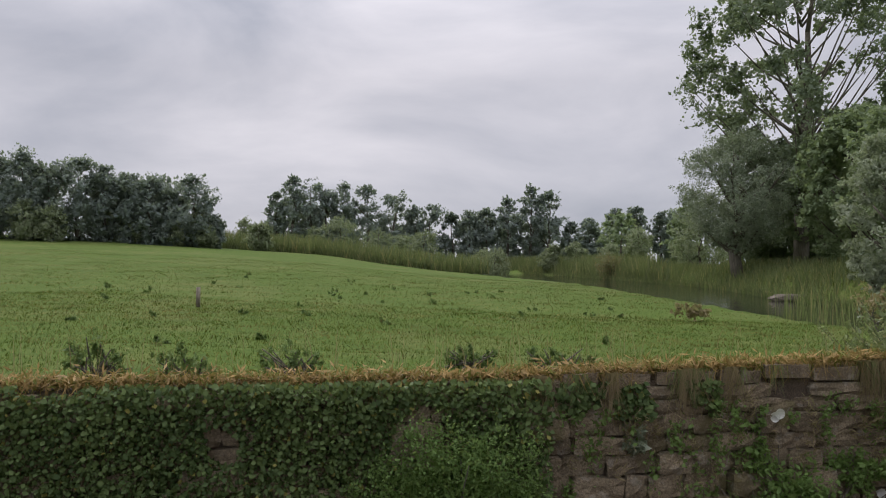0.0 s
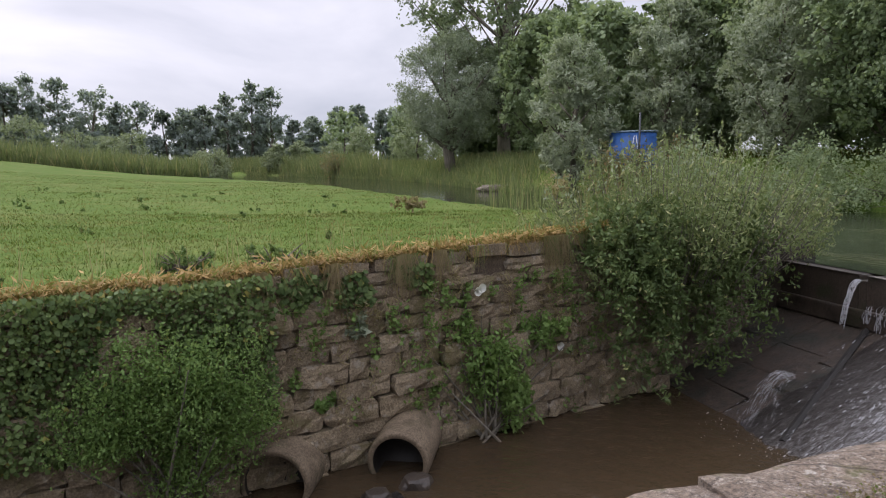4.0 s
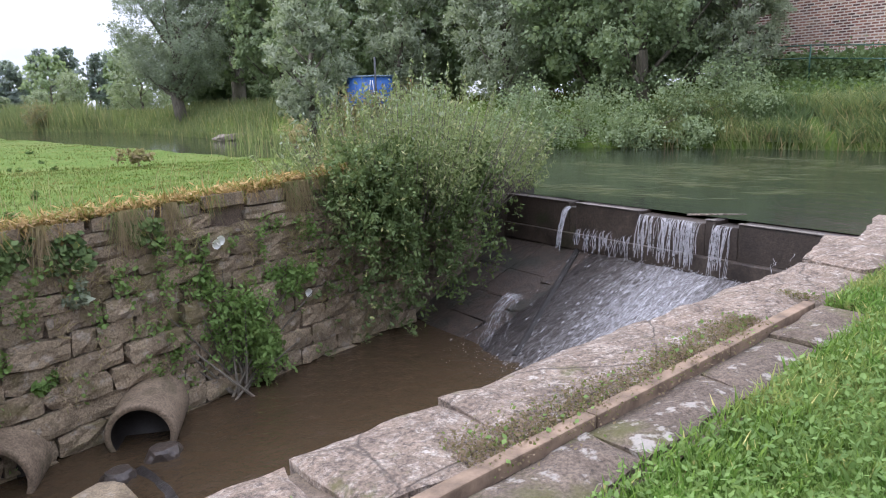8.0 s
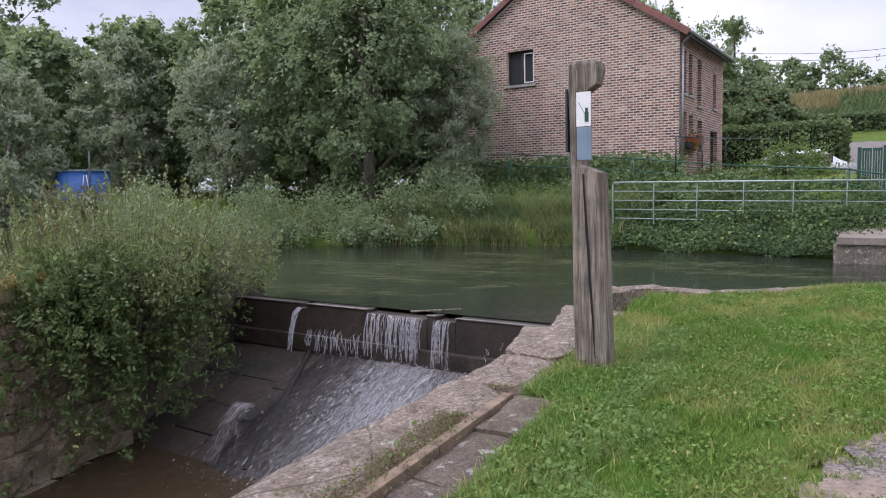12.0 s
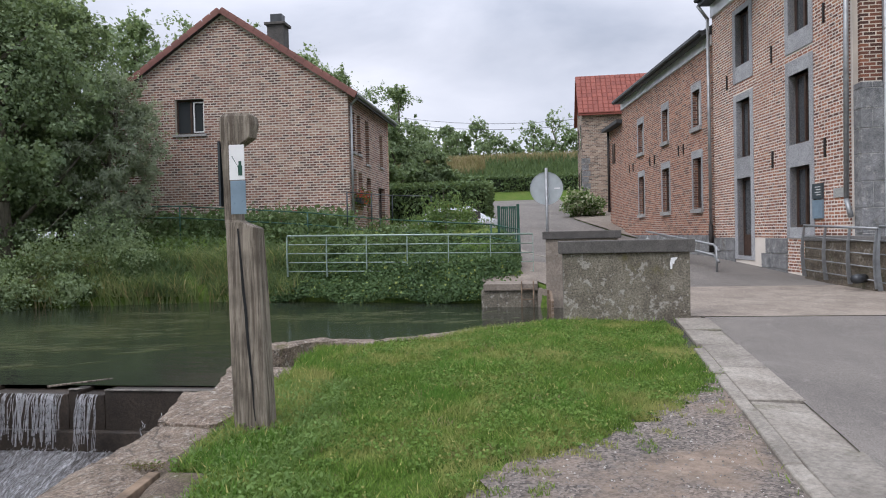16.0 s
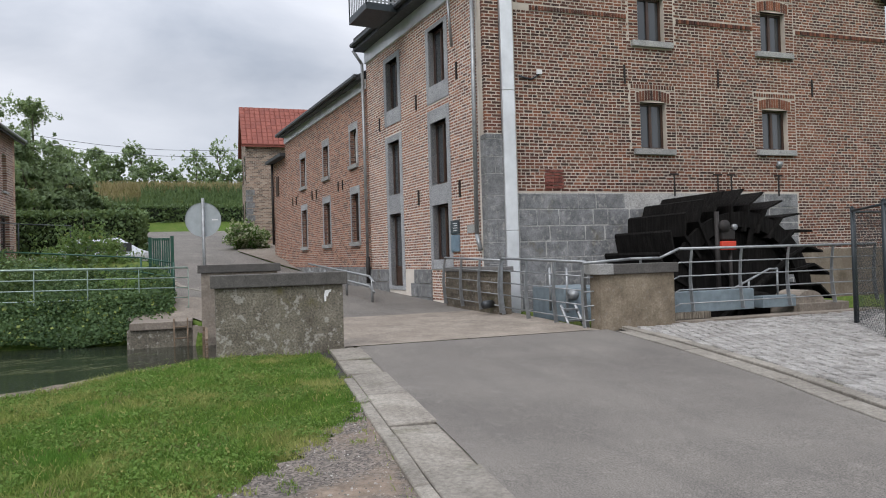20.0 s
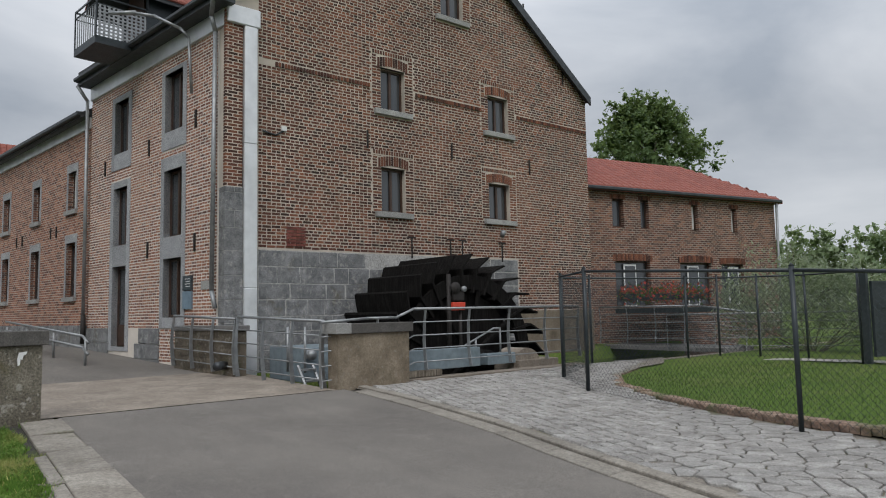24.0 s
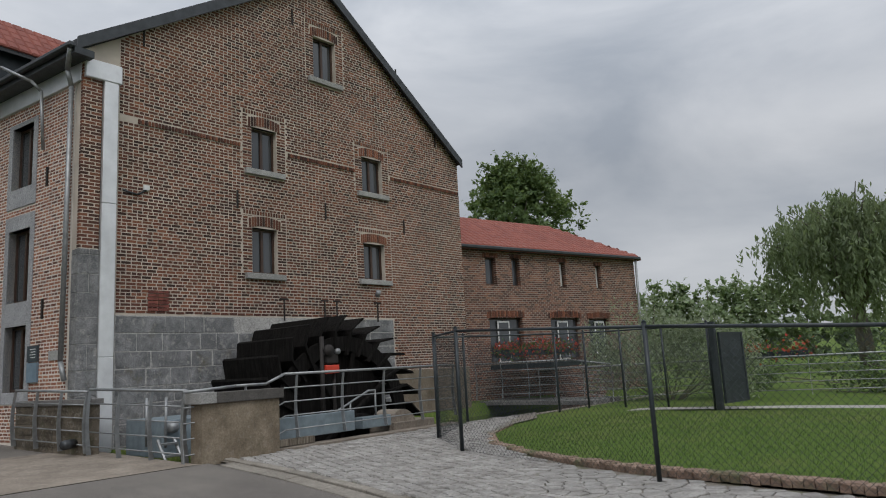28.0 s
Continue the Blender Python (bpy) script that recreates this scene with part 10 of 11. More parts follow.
for k, (u, dd, h) in enumerate(((-2.6, 0.5, 0.35), (-1.6, 0.55, 0.4), (-3.4, 0.6, 0.45), (1.0, 0.5, 0.3), (-4.6, 0.5, 0.4), (0.2, 0.9, 0.25))):
    p = wall_pt(u, 0, dd)
    z = land(p[0], p[1])
    bush("wall_top_weed", "nettle-like weeds behind the wall top", [((p[0] + a_, p[1] + b_, z + h * c_), (0.12, 0.1, h * c_)) for a_, b_, c_ in ((0, 0, 0.5), (0.22, 0.1, 0.35), (-0.2, 0.05, 0.4), (0.05, 0.2, 0.3))], 1100, 0.04, M_LEAF, 240 + k, "weed", "wall-top weeds", upright=1.0)
root, adopt = thing("fence_stump", "short dark wooden stump standing in the meadow", "stump", (-7.0, 15.9, 0.3))
adopt(rod("stump", (-7.0, 15.9, 0.2), (-7.0, 15.9, 0.75), 0.05, M_OLDWOOD))

# the large bush at the weir and the tall grasses before it
def big_bush():
    rng = np.random.default_rng(90)
    foot = np.array([5.7, 8.3, 0.2])
    root = empty("river_bush", "large light green bush leaning over the spillway wall", "bush", at=tuple(foot))
    bm = bmesh.new()
    top_pts, low_pts = [], []
    # upright leafy shoots that fan out of the crown, thick below and pointed at the tip
    for k in range(360):
        a = rng.uniform(0, 2 * math.pi)
        r = math.sqrt(rng.uniform(0, 1))
        bx, by = 5.85 + 1.75 * r * math.cos(a), 8.35 + 0.95 * r * math.sin(a)
        top = 1.36 - 0.6 * r ** 2 + rng.normal() * 0.2 + 0.25 * noise.noise((bx * 2.2, by * 2.2, 0)) - (0.3 if bx < 4.9 else 0)
        out = np.array([(bx - 5.75) * 0.30, (by - 8.35) * 0.35 - 0.06, 0])
        b0, b1 = np.array([bx, by, -0.25]), np.array([bx, by, top]) + out
        add_rod(bm, tuple(b0 * 0.8 + np.array([5.7, 8.4, -0.1]) * 0.2 - foot), tuple(b1 - foot), 0.006, 0.002, 4)
        n = 58
        f = rng.uniform(0.3, 1.0, (n, 1)) ** 0.8
        ring = rng.normal(size=(n, 3)) * np.array([1, 1, 0.35]) * (0.085 * (1.12 - f))
        top_pts.append(b0 + (b1 - b0) * f + ring)
    # arching boughs that hang over the wall towards the stream, in leafy sprays
    wn, wd = np.array([WN.x, WN.y, 0]), np.array([WD.x, WD.y, 0])
    for k in range(300):
        u = rng.uniform(4.45, 7.0)
        p0 = np.array(wall_pt(u, rng.uniform(0.0, 0.75), 0.1))
        reach, drop = rng.uniform(0.15, 1.0), rng.uniform(0.4, 2.35 - 0.33 * abs(u - 5.2)) * (1.0 if rng.uniform() < 0.7 else 0.6)
        side = rng.normal() * 0.25
        for j in range(7):
            g = rng.uniform(0.15, 1.0)
            c = p0 + wn * reach * math.sin(g * math.pi * 0.6) + wd * side * g + np.array([0, 0, 0.25 * math.sin(g * 2.5) - drop * g ** 1.7])
            way = wn * rng.uniform(0.2, 1.0) + wd * rng.normal() * 0.6 - np.array([0, 0, rng.uniform(0.0, 0.7)])
            f = rng.uniform(0, 1, (14, 1))
            low_pts.append(c + way * f * 0.2 + rng.normal(size=(14, 3)) * 0.03)
    part("stem", bm, M_BARK, root)["kind"] = "stuff"
    up = np.array([WN.x * 0.5, WN.y * 0.5, 0.9])
    for nm, pts, size, nar, lift, lab in (("foliage", top_pts, 0.062, 0.34, 0.9, "pointed leaves of the upright shoots, coloured paler as the lit top"), ("hanging_foliage", low_pts, 0.062, 0.45, -0.2, "broad leaves of the hanging boughs, coloured darker as the shaded underside")):
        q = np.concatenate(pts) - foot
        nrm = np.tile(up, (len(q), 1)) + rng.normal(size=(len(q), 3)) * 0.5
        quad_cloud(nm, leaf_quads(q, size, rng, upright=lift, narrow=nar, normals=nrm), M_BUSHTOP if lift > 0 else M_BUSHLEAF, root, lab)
    # pale seed heads on top
    tips = []
    for k in range(320):
        a, r = rng.uniform(0, 2 * math.pi), math.sqrt(rng.uniform(0, 1))
        tips.append((5.85 + 1.9 * r * math.cos(a), 8.35 + 1.0 * r * math.sin(a), 1.40 - 0.62 * r * r + rng.normal() * 0.13))
    quad_cloud("seed_head", leaf_quads(np.array(tips) - foot, 0.05, rng, upright=2, narrow=0.5), M_WILLOW, root)["kind"] = "stuff"


big_bush()
grass("tall_grass", "tall pale grasses and nettles on the bank above the weir", 3000, (3.3, 9.5, 8.2, 12.5, lambda x, y: y > wall_y(x) + 0.2 and x > 4.3 + 0.62 * (y - 8) and (y < 8.95 or x < lerp_table(y, WEST) + 0.1)), 0.62, 0.007, M_REED, 91, bend=0.25)
grass("tall_grass", "dry brown flower stalks on the bank", 1300, (2.9, 7.5, 7.8, 13.2, lambda x, y: y > wall_y(x) + 0.1 and x > 4.2 + 0.62 * (y - 8) and (y < 8.95 or x < lerp_table(y, WEST))), 0.7, 0.004, M_DRY, 92, bend=0.25)
bush("dry_dock", "rusty brown dried dock plant on the bank", [((6.3, 13.0, 0.75), (0.3, 0.3, 0.45))], 500, 0.07, M_DRY, 93, upright=1.0)
bush("dry_dock", "brown flattened tussock on the river edge", [((4.4, 17.5, 0.3), (0.4, 0.3, 0.15))], 500, 0.10, M_DRY, 94, stems=False)

grass("tall_reeds", "pale yellow-green reeds at the meadow corner", 120, (7.0, 8.2, 17.0, 20.5, lambda x, y: True), 1.0, 0.008, M_REED, 195, lambda x, y: -0.05, 0.2)
# reeds and banks of the river
def strip_region(line, lo, hi):
    return lambda x, y: lo < x - lerp_table(y, line) < hi


grass("reeds_far_bank", "yellow-green reeds and grasses along the far bank", 20000, (-34, 18, 30, 118, strip_region(EAST, 0.3, 6.0)), 0.55, 0.03, M_REEDBANK, 95, lambda x, y: max(land(x, y), -0.25), 0.45, single=True)
grass("reeds_far_reach", "tall pale reeds along the far reach of the river", 9000, (-45, 12, 55, 125, strip_region(EAST, 0.3, 5.0)), 1.25, 0.05, M_REEDBANK, 195, lambda x, y: max(land(x, y), -0.25), 0.35, single=True)
grass("reeds_edge", "bright reeds at the water's edge", 8000, (-34, 16, 22, 118, strip_region(EAST, -0.1, 0.7)), 0.42, 0.022, M_REEDBANK, 96, lambda x, y: -0.25, 0.35)
grass("reeds_bank", "long bank grasses drooping to the water below the house", 5000, (15.0, 21, 6.0, 13.5, strip_region(EAST, -0.1, 1.7)), 0.5, 0.014, M_REED, 97, lambda x, y: max(land(x, y), -0.2), 0.95, clumpy=0.9, gap=-0.1)
grass("reeds_bank", "fresh green grasses among the bank reeds", 4500, (15.0, 21, 6.0, 13.5, strip_region(EAST, 0.0, 2.0)), 0.5, 0.016, M_HEDGE, 297, lambda x, y: max(land(x, y), -0.2), 0.9, clumpy=0.7, gap=-0.1)
grass("bank_meadow", "rough grass on the far bank", 22000, (10, 40, 3, 60, lambda x, y: x - lerp_table(y, EAST) > 1.0 and not (16 < x < 24 and y < 14)), 0.35, 0.018, M_PASTURE, 98, bend=0.5, single=True)


def ivy_bank(rng, n):
    y = rng.uniform(0.7, 6.9, n)
    f = rng.uniform(0, 1, n) ** 1.3
    x = np.array([lerp_table(v, EAST) for v in y]) - 0.15 + f * 3.2
    z = np.array([max(-0.18, land(a, b)) for a, b in zip(x, y)]) + np.abs(rng.normal(size=n)) * 0.10 + 0.06 + 0.08 * np.sin(y * 3) * np.cos(x * 2)
    return np.stack([x, y, z], axis=1)


cover("ivy_bank", "thick green ivy covering the river bank below the railing", 56000, ivy_bank, 0.062, M_IVY2, 99, "ivy", (-0.8, 0, 0.6), "stuff")
cover("ivy_bank", "dark ivy and shrubs below the brick house", 9000, lambda r, n: np.stack([r.uniform(21.2, 24.1, n), r.uniform(6.2, 13.5, n), r.uniform(1.1, 2.2, n) + r.normal(size=n) * 0.12], axis=1), 0.14, M_HEDGE, 100, "ivy", None, "stuff")

bush("bank_shrub", "dark mixed shrubs on the bank below the house", [((20.6, 12.4, 1.2), (1.2, 1.2, 0.8)), ((20.2, 10.4, 0.95), (1.2, 1.2, 0.7)), ((20.3, 8.6, 0.95), (1.2, 1.2, 0.7)), ((20.3, 7.0, 0.95), (1.1, 1.0, 0.65)), ((22.0, 9.5, 1.5), (1.2, 3.0, 0.6))], 16000, 0.10, M_HEDGE, 212)

# floating weed on the river
def water_weed():
    """Long thin strands of weed that trail with the current just at the surface."""
    rng = np.random.default_rng(101)
    spots = [(13.0, 9.0), (12.0, 7.5), (14.5, 6.0), (11.0, 8.8), (15.0, 3.2), (13.6, 2.6), (12.2, 10.5), (9.3, 7.9), (14.2, 4.4), (12.6, 8.2), (13.8, 7.4), (10.6, 7.0), (15.2, 8.4), (9.0, 8.9)]
    out = []
    for k in range(900):
        cx, cy = spots[rng.integers(0, len(spots))]
        x, y = cx + rng.normal() * 0.22 , cy + rng.normal() * 0.75
        a = math.radians(112) + rng.normal() * 0.14
        d = np.array([math.cos(a), math.sin(a), 0]) * rng.uniform(0.1, 0.38)
        e = np.array([-math.sin(a), math.cos(a), 0]) * rng.uniform(0.006, 0.02)
        p = np.array([x, y, RIVER_Z + 0.007])
        out.append([p - d, p + e, p + d, p - e])
    tagged(quad_cloud("water_weed", np.array(out), M_FLOAT), "pale streaks of floating water weed", "water weed", kind="stuff")


water_weed()

# ---------------------------------------------------------------- shrubs and hedges on the house side
bush("round_shrub", "large rounded green shrub beside the lane", [((22.0, 2.95, 1.8), (1.0, 1.1, 0.75)), ((21.7, 3.7, 1.4), (0.8, 0.7, 0.65)), ((21.7, 2.2, 1.4), (0.7, 0.6, 0.6)), ((21.8, 2.95, 1.1), (1.1, 1.2, 0.7))], 11000, 0.09, M_LEAF, 110)
bush("feathery_shrub", "soft light green feathery shrub at the railing", [((18.9, 1.9, 0.85), (0.45, 0.5, 0.55)), ((18.8, 2.0, 0.45), (0.4, 0.45, 0.35))], 2200, 0.10, M_WEED, 111, narrow=0.2)
bush("bank_shrub", "dark mixed shrubs along the railing", [((19.4, 2.9, 0.75), (0.8, 0.9, 0.6)), ((19.5, 4.4, 0.85), (0.9, 1.0, 0.65)), ((19.8, 5.8, 0.95), (0.9, 0.9, 0.65)), ((20.6, 4.6, 1.1), (0.9, 1.4, 0.6))], 12000, 0.10, M_HEDGE, 112)


def clipped_hedge(name, label, x0, x1, y0, y1, z0, z1, n, leaf, seed):
    rng = np.random.default_rng(seed)
    root = empty(name, label, "hedge", at=((x0 + x1) / 2, (y0 + y1) / 2, z0))
    bm = bmesh.new()
    add_box(bm, x0 + 0.15, y0 + 0.15, z0, x1 - 0.15, y1 - 0.15, z1 - 0.15)
    ob = part("core", bm, M_HEDGECORE, root)
    ob.matrix_parent_inverse = Matrix.Translation(-root.location)
    f = rng.integers(0, 3, n)
    p = np.stack([rng.uniform(x0, x1, n), rng.uniform(y0, y1, n), rng.uniform(z0, z1, n)], axis=1)
    p[f == 0, 2] = z1
    p[f == 1, 0] = x0
    side = rng.uniform(0, 1, n) < 0.5
    p[(f == 2) & side, 1] = y0
    p[(f == 2) & ~side, 1] = y1
    p += rng.normal(size=p.shape) * 0.09
    ob = quad_cloud("foliage", leaf_quads(p, leaf, rng), M_HEDGE, root)
    ob.matrix_parent_inverse = Matrix.Translation(-root.location)


M_HEDGECORE = plain("hedge_twigs", (0.02, 0.03, 0.012), 0.95)
clipped_hedge("clipped_hedge", "clipped dark green hedge along the lane", 34, 36.0, 2.6, 8.2, 1.4, 3.75, 9000, 0.15, 113)
clipped_hedge("clipped_hedge", "low dark hedge at the bend of the lane", 62, 64, -4.5, 7.5, 4.3, 6.3, 4500, 0.25, 114)
bush("hydrangea", "cream flowering hydrangea at the foot of the stone house", [((39.5, -1.9, 2.9), (0.8, 0.85, 0.7)), ((39.7, -2.6, 2.7), (0.65, 0.65, 0.55))], 7000, 0.13, M_HYDR, 115, narrow=0.9, upright=0.0)

# ---------------------------------------------------------------- trees
tree("pollard_willow", "round-crowned grey-green willow on the river bank", (13.9, 47.2, 0.7), 8.9, 3.75, 0.16, M_POLLARD, 120, 58000, 0.36, 0.2, 190, limbs=9, clump_r=0.24, narrow=0.36, lobes=0.1)
tree("ash_tree", "tall open-crowned ash with bare limbs showing", (18.6, 49.5, 0.7), 22.4, 8.8, 0.26, M_ASH, 121, 42000, 0.46, 0.26, 170, limbs=36, clump_r=0.12, shape="tall", limb=0.2)
spots = [
    ("alder_tree", (18.2, 40.8), 8.6, 3.0, M_ALDER, 0.30), ("alder_tree", (16.8, 31.0), 7.2, 2.9, M_ALDER, 0.30), ("grey_willow", (12.7, 25.7), 5.9, 1.75, M_WILLOW, 0.22),
    ("grey_willow", (17.2, 26.2), 6.4, 2.0, M_WILLOW, 0.24), ("alder_tree", (19.2, 27.5), 7.4, 2.8, M_ALDER, 0.3), ("alder_tree", (21.5, 23.2), 9.0, 2.9, M_ALDER, 0.28),
    ("grey_willow", (17.8, 20.4), 5.6, 2.1, M_WILLOW, 0.16), ("alder_tree", (19.4, 17.6), 8.8, 3.0, M_ALDER, 0.17), ("alder_tree", (18.6, 14.8), 8.2, 2.7, M_ALDER, 0.125),
    ("alder_tree", (20.6, 14.6), 7.4, 2.0, M_ALDER, 0.125), ("grey_willow", (20.3, 12.6), 5.0, 1.5, M_WILLOW, 0.12), ("alder_tree", (22.5, 18.6), 9.5, 3.2, M_ALDER, 0.26), ("alder_tree", (20.0, 50.0), 9.0, 3.0, M_ALDER, 0.36),
    ("alder_tree", (19.5, 37.0), 8.3, 3.4, M_ALDER, 0.34), ("alder_tree", (25.5, 26.0), 12.0, 4.0, M_ALDER, 0.34), ("alder_tree", (24.0, 33.0), 8.8, 3.6, M_ALDER, 0.36), ("alder_tree", (17.4, 54.0), 6.0, 2.6, M_ALDER, 0.4),
]
for k, (nm, (x, y), h, r, m_, lf) in enumerate(spots):
    lab = "dark green alder overhanging the river" if nm == "alder_tree" else "silvery grey-green willow on the far bank"
    low = y < 21
    tree(nm, lab, (x, y, max(0.0, land(x, y))), h, r, lf * (0.85 if low else 0.72), m_, 130 + k, 34000 if low else 20000, None, 0.03 if low else 0.05, 150 if low else 100, limbs=8, group=nm + "s", clump_r=0.24, narrow=0.75 if nm == "alder_tree" else 0.36)
# branches that sweep down to the water
bush("overhang", "low alder branches sweeping down to the water", [((16.6, 14.6, 0.75), (1.0, 1.5, 0.95)), ((17.3, 12.6, 0.85), (0.8, 1.1, 0.95)), ((15.4, 16.6, 0.8), (1.1, 1.3, 1.0)), ((16.0, 13.4, 0.35), (0.6, 1.0, 0.5)), ((13.0, 18.6, 0.8), (1.2, 1.2, 1.0)), ((18.2, 11.0, 0.9), (0.8, 0.9, 0.9)), ((18.9, 12.0, 1.6), (1.0, 1.0, 0.9)), ((15.2, 15.2, 0.2), (0.9, 1.0, 0.55)), ((14.5, 16.5, 0.25), (0.9, 1.0, 0.55)), ((16.2, 13.0, 0.2), (0.8, 1.0, 0.5)), ((16.8, 11.8, 0.25), (0.8, 0.8, 0.5)), ((13.8, 17.8, 0.3), (0.9, 0.9, 0.6))], 34000, 0.068, M_ALDER, 150, category="branches", narrow=0.8, at=(17.3, 14.6, 0.0))
bush("bramble_bank", "brownish brambles on the bank before the pool", [((14.0, 23.0, 0.85), (1.3, 0.6, 0.9)), ((12.6, 22.6, 0.7), (0.9, 0.7, 0.9)), ((15.6, 22.9, 0.9), (1.1, 0.7, 1.1))], 9000, 0.10, M_BRAMBLE, 152)
bush("bank_bush", "yellow-green sedge bush at the river corner", [((14.6, 21.5, 0.6), (0.9, 0.9, 0.8)), ((13.6, 23.4, 0.5), (0.8, 0.8, 0.7))], 3600, 0.16, M_REED, 151, narrow=0.2, upright=1.0)
rock("log", "pale brown log lying at the far water's edge", (11.9, 32.5, -0.05), (0.95, 0.3, 0.22), 9, M_OLDWOOD, "log")

# far woods
rng_f = np.random.default_rng(44)


def far_wood(name, label, trees, leaf, n, group, mat=None, wide=0.36):
    """Trees (x, y, height) with crowns that reach the ground."""
    for k, (x, y, h) in enumerate(trees):
        h *= rng_f.uniform(0.95, 1.05)
        tree(name, label, (x, y, land(x, y)), h, h * wide * rng_f.uniform(0.85, 1.15), leaf, mat or M_WOODS_HAZE, 300 + k + int(abs(x)), n, None, -0.05, 60, group=group, limbs=3, clump_r=0.32,
             shape=("round", "tall", "round")[k % 3])


def row(x0, y0, x1, y1, n, lo, hi, jit=2.0):
    return [(x0 + (x1 - x0) * k / max(1, n - 1) + rng_f.normal() * jit, y0 + (y1 - y0) * k / max(1, n - 1) + rng_f.normal() * jit, rng_f.uniform(lo, hi)) for k in range(n)]


CENTRE = [(-39, 108, 9.5), (-36.6, 109, 12.2), (-34, 110, 12.6), (-31.5, 111, 11.2), (-28.7, 111.6, 12.4), (-25.3, 112.5, 12.4), (-20.9, 113.4, 12.8), (-17.7, 114, 11.4), (-14.9, 114.4, 11.8), (-11.7, 114.8, 10.6), (-8.9, 115, 11.6),
          (-6.2, 115.2, 10.4), (-2.5, 115.4, 11.4), (1.2, 115.4, 12.4), (3.9, 115.4, 11.8), (7.5, 115.2, 7.4), (10.6, 115, 7.6), (14.5, 114.6, 9.5), (17.5, 114.1, 8.8), (21.3, 113.5, 8.2), (24.5, 113, 7.6)]
# these far crowns carry painted haze in their blue-grey leaf colour
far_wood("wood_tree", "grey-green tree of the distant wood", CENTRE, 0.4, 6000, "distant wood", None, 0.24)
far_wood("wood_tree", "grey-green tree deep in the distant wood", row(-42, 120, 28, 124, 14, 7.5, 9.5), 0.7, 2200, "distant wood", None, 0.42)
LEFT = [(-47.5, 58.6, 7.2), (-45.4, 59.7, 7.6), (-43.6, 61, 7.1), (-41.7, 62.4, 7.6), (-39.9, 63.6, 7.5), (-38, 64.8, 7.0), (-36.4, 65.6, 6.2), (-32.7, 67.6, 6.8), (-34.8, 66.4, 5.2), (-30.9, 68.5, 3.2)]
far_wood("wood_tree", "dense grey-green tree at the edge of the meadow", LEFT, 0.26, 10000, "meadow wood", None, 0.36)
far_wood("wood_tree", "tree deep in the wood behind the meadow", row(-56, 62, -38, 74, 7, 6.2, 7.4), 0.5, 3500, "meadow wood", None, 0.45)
far_wood("meadow_shrub", "rounded grey-green shrub beyond the meadow", row(-46, 56, -27, 74, 10, 2.2, 3.6, 1.0) + row(-30, 88, 30, 92, 20, 2.4, 4.8, 2.5) + [(-12, 86, 4.6), (-5, 87, 4.0), (11.5, 72, 4.0), (15, 62, 4.6), (20, 64, 5.4)], 0.21, 3600, "river shrubs", M_SHRUB, 0.5)
bush("brown_shrub", "rusty brown shrub among the reeds of the far bank", [((8.3, 70, 1.2), (1.2, 1.2, 1.2)), ((9.4, 70.5, 0.9), (0.8, 0.8, 0.9))], 3000, 0.14, M_BRAMBLE, 153)
grass("reeds_meadow_edge", "pale reeds and rank grass beyond the meadow", 9000, (-40, 3, 77, 84, lambda x, y: not in_water(x, y)), 1.5, 0.06, M_REEDBANK, 367, lambda x, y: max(land(x, y), 0.1), 0.5, single=True, spread=0.6)
far_wood("wood_tree", "tree of the wood beyond the river", [(14, 104, 8), (22, 98, 8.5), (30, 94, 9), (36, 88, 9), (42, 80, 9.5), (28, 72, 8), (34, 62, 9), (24, 56, 8.5), (31, 50, 9.5), (19, 54, 7.5)], 0.6, 2200, "river wood", M_ALDER, 0.42)
# wooded slope behind the house
SLOPE = [(58, 19, 13), (58.7, 16.8, 12), (59.3, 14.2, 10.2), (59.8, 11.9, 10), (60.3, 9.9, 6.6), (61, 8.6, 4.6), (38.4, 25.2, 12.4), (39.6, 23.4, 13), (41, 20.9, 13.4), (42.3, 18.2, 13), (44, 15.5, 12), (50, 17, 12.5), (52, 13.6, 9), (54, 11.5, 7.5), (47, 24, 12), (36, 30, 12), (55, 22, 13), (49, 11.2, 5.5), (57, 9.8, 4.2)]
far_wood("slope_tree", "tree on the wooded slope behind the house", SLOPE, 0.24, 11000, "slope wood", M_ALDER, 0.3)
HILL = [(95.4, 10.9, 3.6), (96, 8.2, 4.4), (95.8, 5.6, 4.6), (97, 3.3, 3.4), (96, 0.8, 6.0), (96, -2.0, 6.8), (96, -4.6, 4.6), (97, -7, 5.5), (98, -10, 6), (98, 13, 4.5), (99, 16, 5)]
far_wood("hill_tree", "small tree on the grassy hill beyond the lane", [(x, y, h * 1.1) for x, y, h in HILL], 0.38, 2400, "hill trees", M_ALDER, 0.5)
grass("hill_dry_grass", "tall dry grass along the top of the hill", 9000, (70.5, 78, -10, 16, lambda x, y: True), 0.6, 0.06, M_DRY, 365, bend=0.4, single=True)
grass("hill_grass", "rough green grass on the hill slope", 12000, (63, 71.5, -10, 16, lambda x, y: True), 0.55, 0.06, M_HEDGE, 366, bend=0.5, single=True)
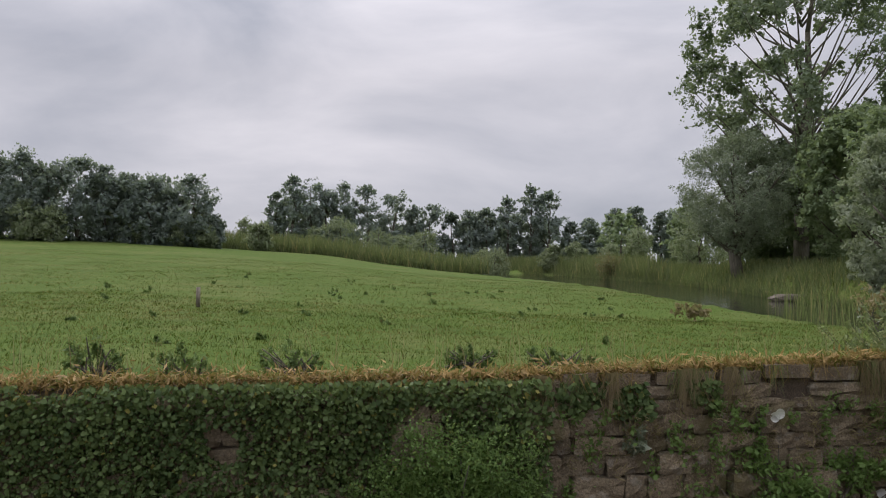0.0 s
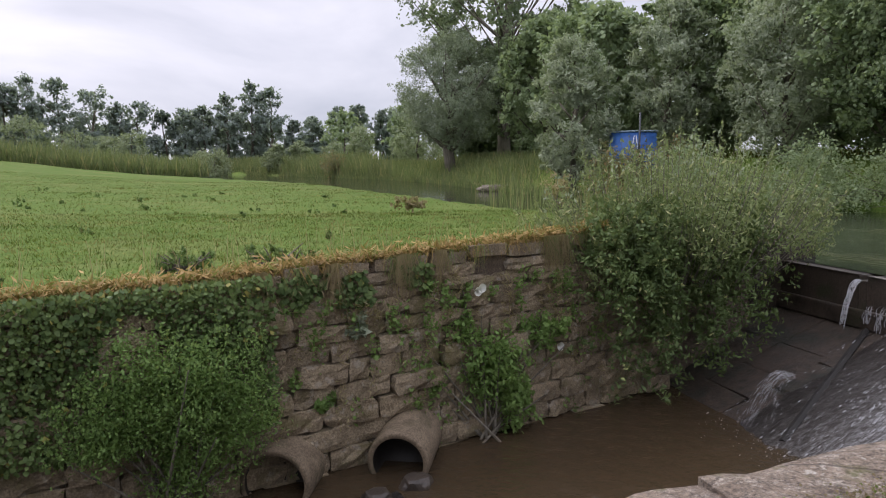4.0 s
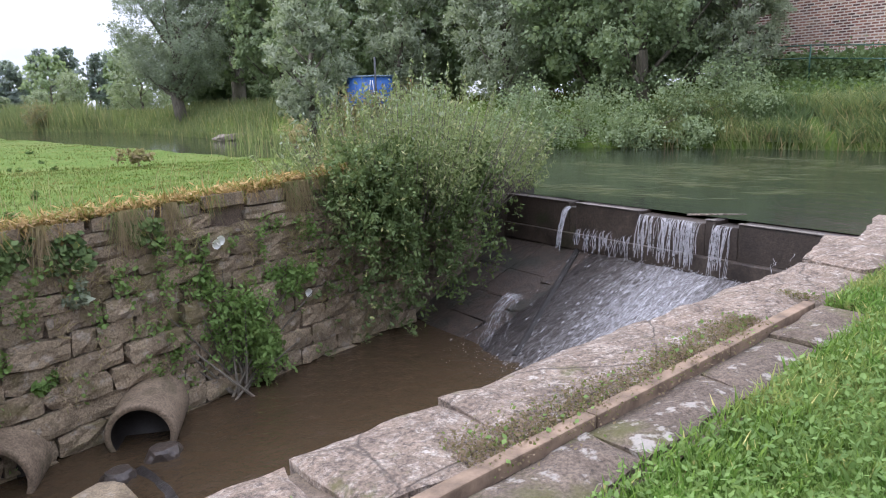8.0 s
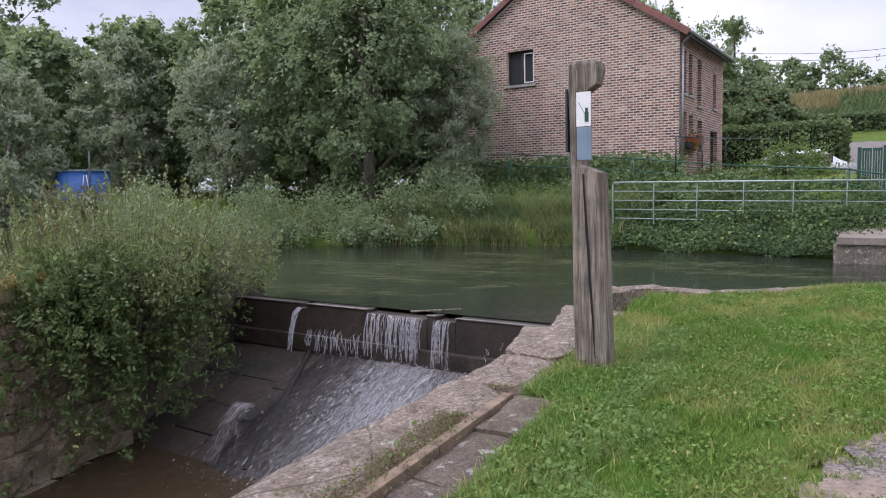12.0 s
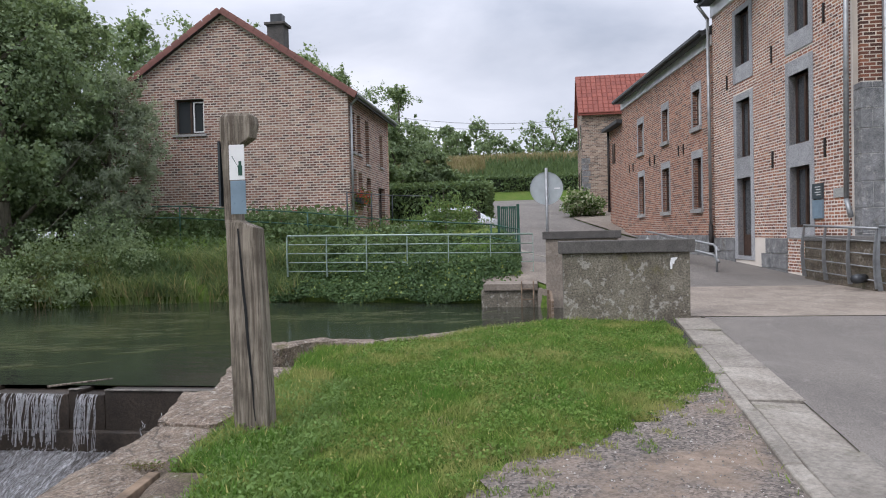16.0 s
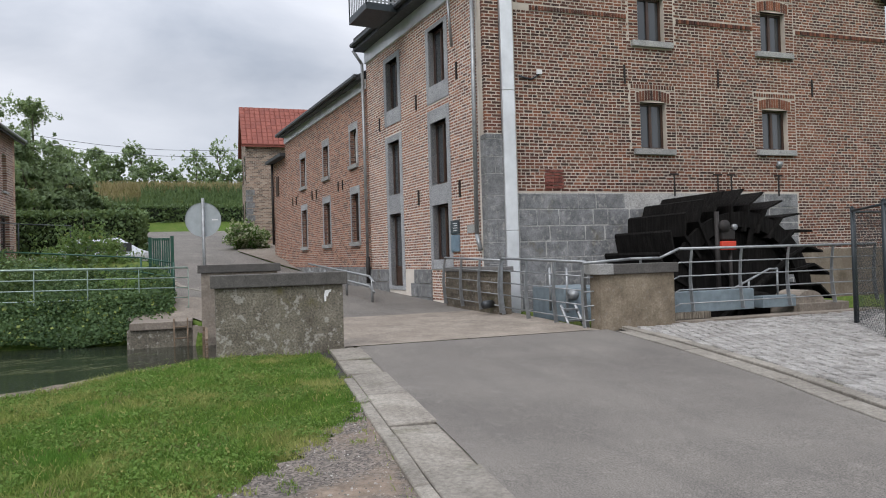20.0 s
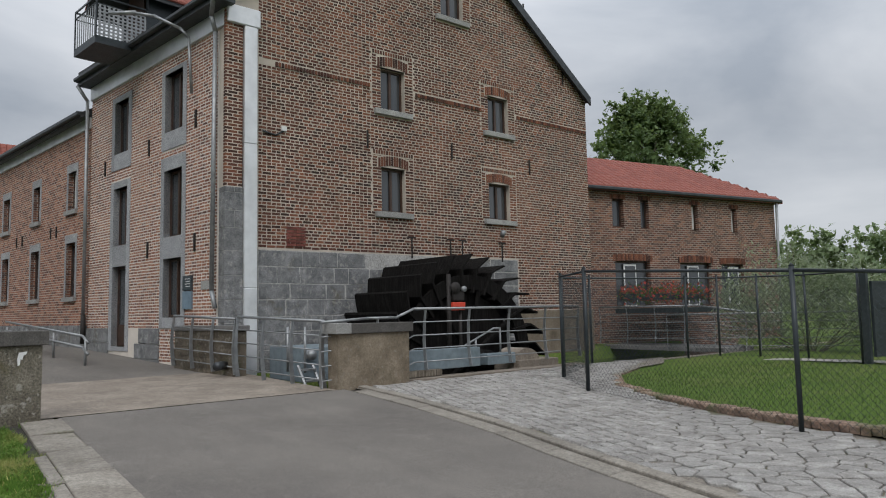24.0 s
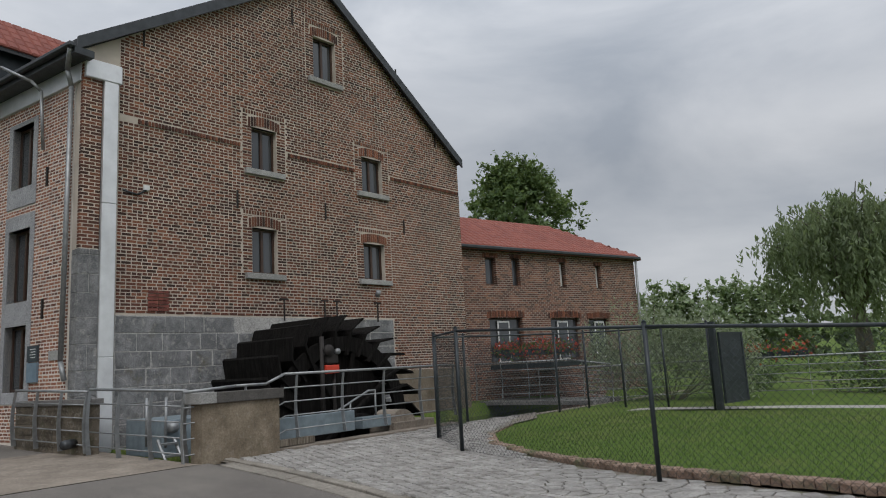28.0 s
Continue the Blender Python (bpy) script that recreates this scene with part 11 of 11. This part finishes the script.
# behind the annex and the garden
tree("oak_tree", "dense round oak behind the annex", (32.0, -45.6, 0.5), 16.4, 4.3, 0.30, M_OAK, 160, 46000, None, 0.3, 190, clump_r=0.3)
def weeping_willow():
    """Limbs that arch out of a short trunk, with long curtains of narrow leaves."""
    rng = np.random.default_rng(161)
    base = Vector((9.2, -45.6, 0.0))
    root = empty("weeping_willow", "large weeping willow beyond the garden", "tree", at=base)
    bm = bmesh.new()
    add_rod(bm, (0, 0, -0.3), (0.2, 0.1, 3.2), 0.5, 0.36, 10)
    pts, dirs = [], []
    for k in range(46):
        a, e = rng.uniform(0, 2 * math.pi), rng.uniform(0.15, 1.0)
        r = 5.6 * math.sqrt(e) * rng.uniform(0.75, 1.05)
        tip = Vector((math.cos(a) * r, math.sin(a) * r, 9.8 - 2.6 * e ** 1.5 + rng.normal() * 0.35))
        mid = Vector((tip.x * 0.45, tip.y * 0.45, tip.z * 0.78 + 0.6))
        add_rod(bm, (0.2, 0.1, 3.0), tuple(mid), 0.13, 0.07, 6)
        add_rod(bm, tuple(mid), tuple(tip), 0.07, 0.02, 5)
        for j in range(20):
            f = rng.uniform(0.35, 1.0)
            p = mid.lerp(tip, f) + Vector((rng.normal() * 0.6, rng.normal() * 0.6, rng.normal() * 0.25))
            drop = rng.uniform(1.2, 4.8) * (0.5 + 0.5 * e)
            sway = rng.normal(size=2) * 0.16
            n = int(14 + drop * 9)
            g = rng.uniform(0, 1, n)
            q = np.stack([p.x + sway[0] * g + rng.normal(size=n) * 0.09, p.y + sway[1] * g + rng.normal(size=n) * 0.09, np.maximum(p.z - drop * g, 0.5)], axis=1)
            pts.append(q)
    part("trunk", bm, M_BARK, root, smooth=True)
    quad_cloud("crown", leaf_quads(np.concatenate(pts), 0.34, rng, upright=-2.2, narrow=0.3), M_WILLOW2, root)


weeping_willow()
bush("garden_bush", "grey-green willow bush behind the lawn", [((10.6, -20.3, 1.5), (1.4, 1.0, 1.3)), ((9.3, -20.8, 1.5), (1.2, 0.9, 1.2)), ((11.7, -19.8, 1.2), (0.7, 0.7, 1.2)), ((8.2, -21.2, 1.2), (0.9, 0.8, 1.3))], 15000, 0.11, M_WILLOW, 162, narrow=0.3)
far_wood("garden_tree", "tree beyond the garden", [(32, -68.5, 7.4), (29.5, -69.6, 7.6), (27, -70.6, 7.5), (24.5, -71.4, 7.0), (34.5, -66, 7.2), (22, -73, 7.2), (19, -74, 6.6), (15, -75, 6.8), (4, -72, 7), (-4, -66, 7), (-12, -60, 7.5), (-20, -55, 8)], 0.5, 2200, "garden trees", M_ALDER, 0.42)
bush("garden_bush", "low green shrubs beyond the garden railing", [((5.0, -24.5, 0.6), (2.2, 1.0, 0.9)), ((0.5, -25, 0.6), (2.2, 1.0, 0.9)), ((9.5, -25.5, 0.8), (2.0, 1.0, 1.0)), ((-4, -24, 0.7), (2.4, 1.0, 1.0))], 9000, 0.13, M_HEDGE, 163)
LAWN_NEAR = [(-2, -8.1), (2.2, -8.3), (3.64, -8.45), (4.62, -8.58), (5.32, -8.7), (6.21, -8.95), (7.42, -9.45), (8.7, -10.3), (9.7, -11.5), (10.3, -13.0), (10.4, -14.3)]
LAWN_FAR = [(-2, -16.8), (6.0, -16.95), (7.66, -16.9), (9.1, -16.55), (10.0, -15.75), (10.4, -14.3)]
grass("grass_lawn", "mown lawn grass behind the wire fence", 34000, (-2, 10.4, -17.0, -8.0, lambda x, y: lerp_table(x, LAWN_FAR) + 0.02 < y < lerp_table(x, LAWN_NEAR) - 0.02), 0.045, 0.007, M_LAWNLEAF, 164, lambda x, y: 0.05, single=True)
grass("verge_weeds", "weeds growing at the foot of walls and kerbs", 300, (4, 11.4, -1.62, -0.1, lambda x, y: (x > 10.8 and y > -1.9) or abs(y - kerb_l(x) - 0.58) < 0.05), 0.06, 0.005, M_GRASS, 165, quay_ground, 0.6)

# overhead wires beyond the lane
for k, dz in enumerate((0.0, 0.5)):
    root, adopt = thing("overhead_wire", "thin overhead line sagging across the sky", "wire", (58, 16, 9.0), "overhead wires")
    pts = [(58 + 0.5 * i, 16 - 2.2 * i, 11.4 + dz - 0.9 * math.sin(i / 10 * math.pi) - 0.06 * i) for i in range(11)]
    adopt(pipe("line", pts, 0.018, M_GUTTER, None, "", 5))
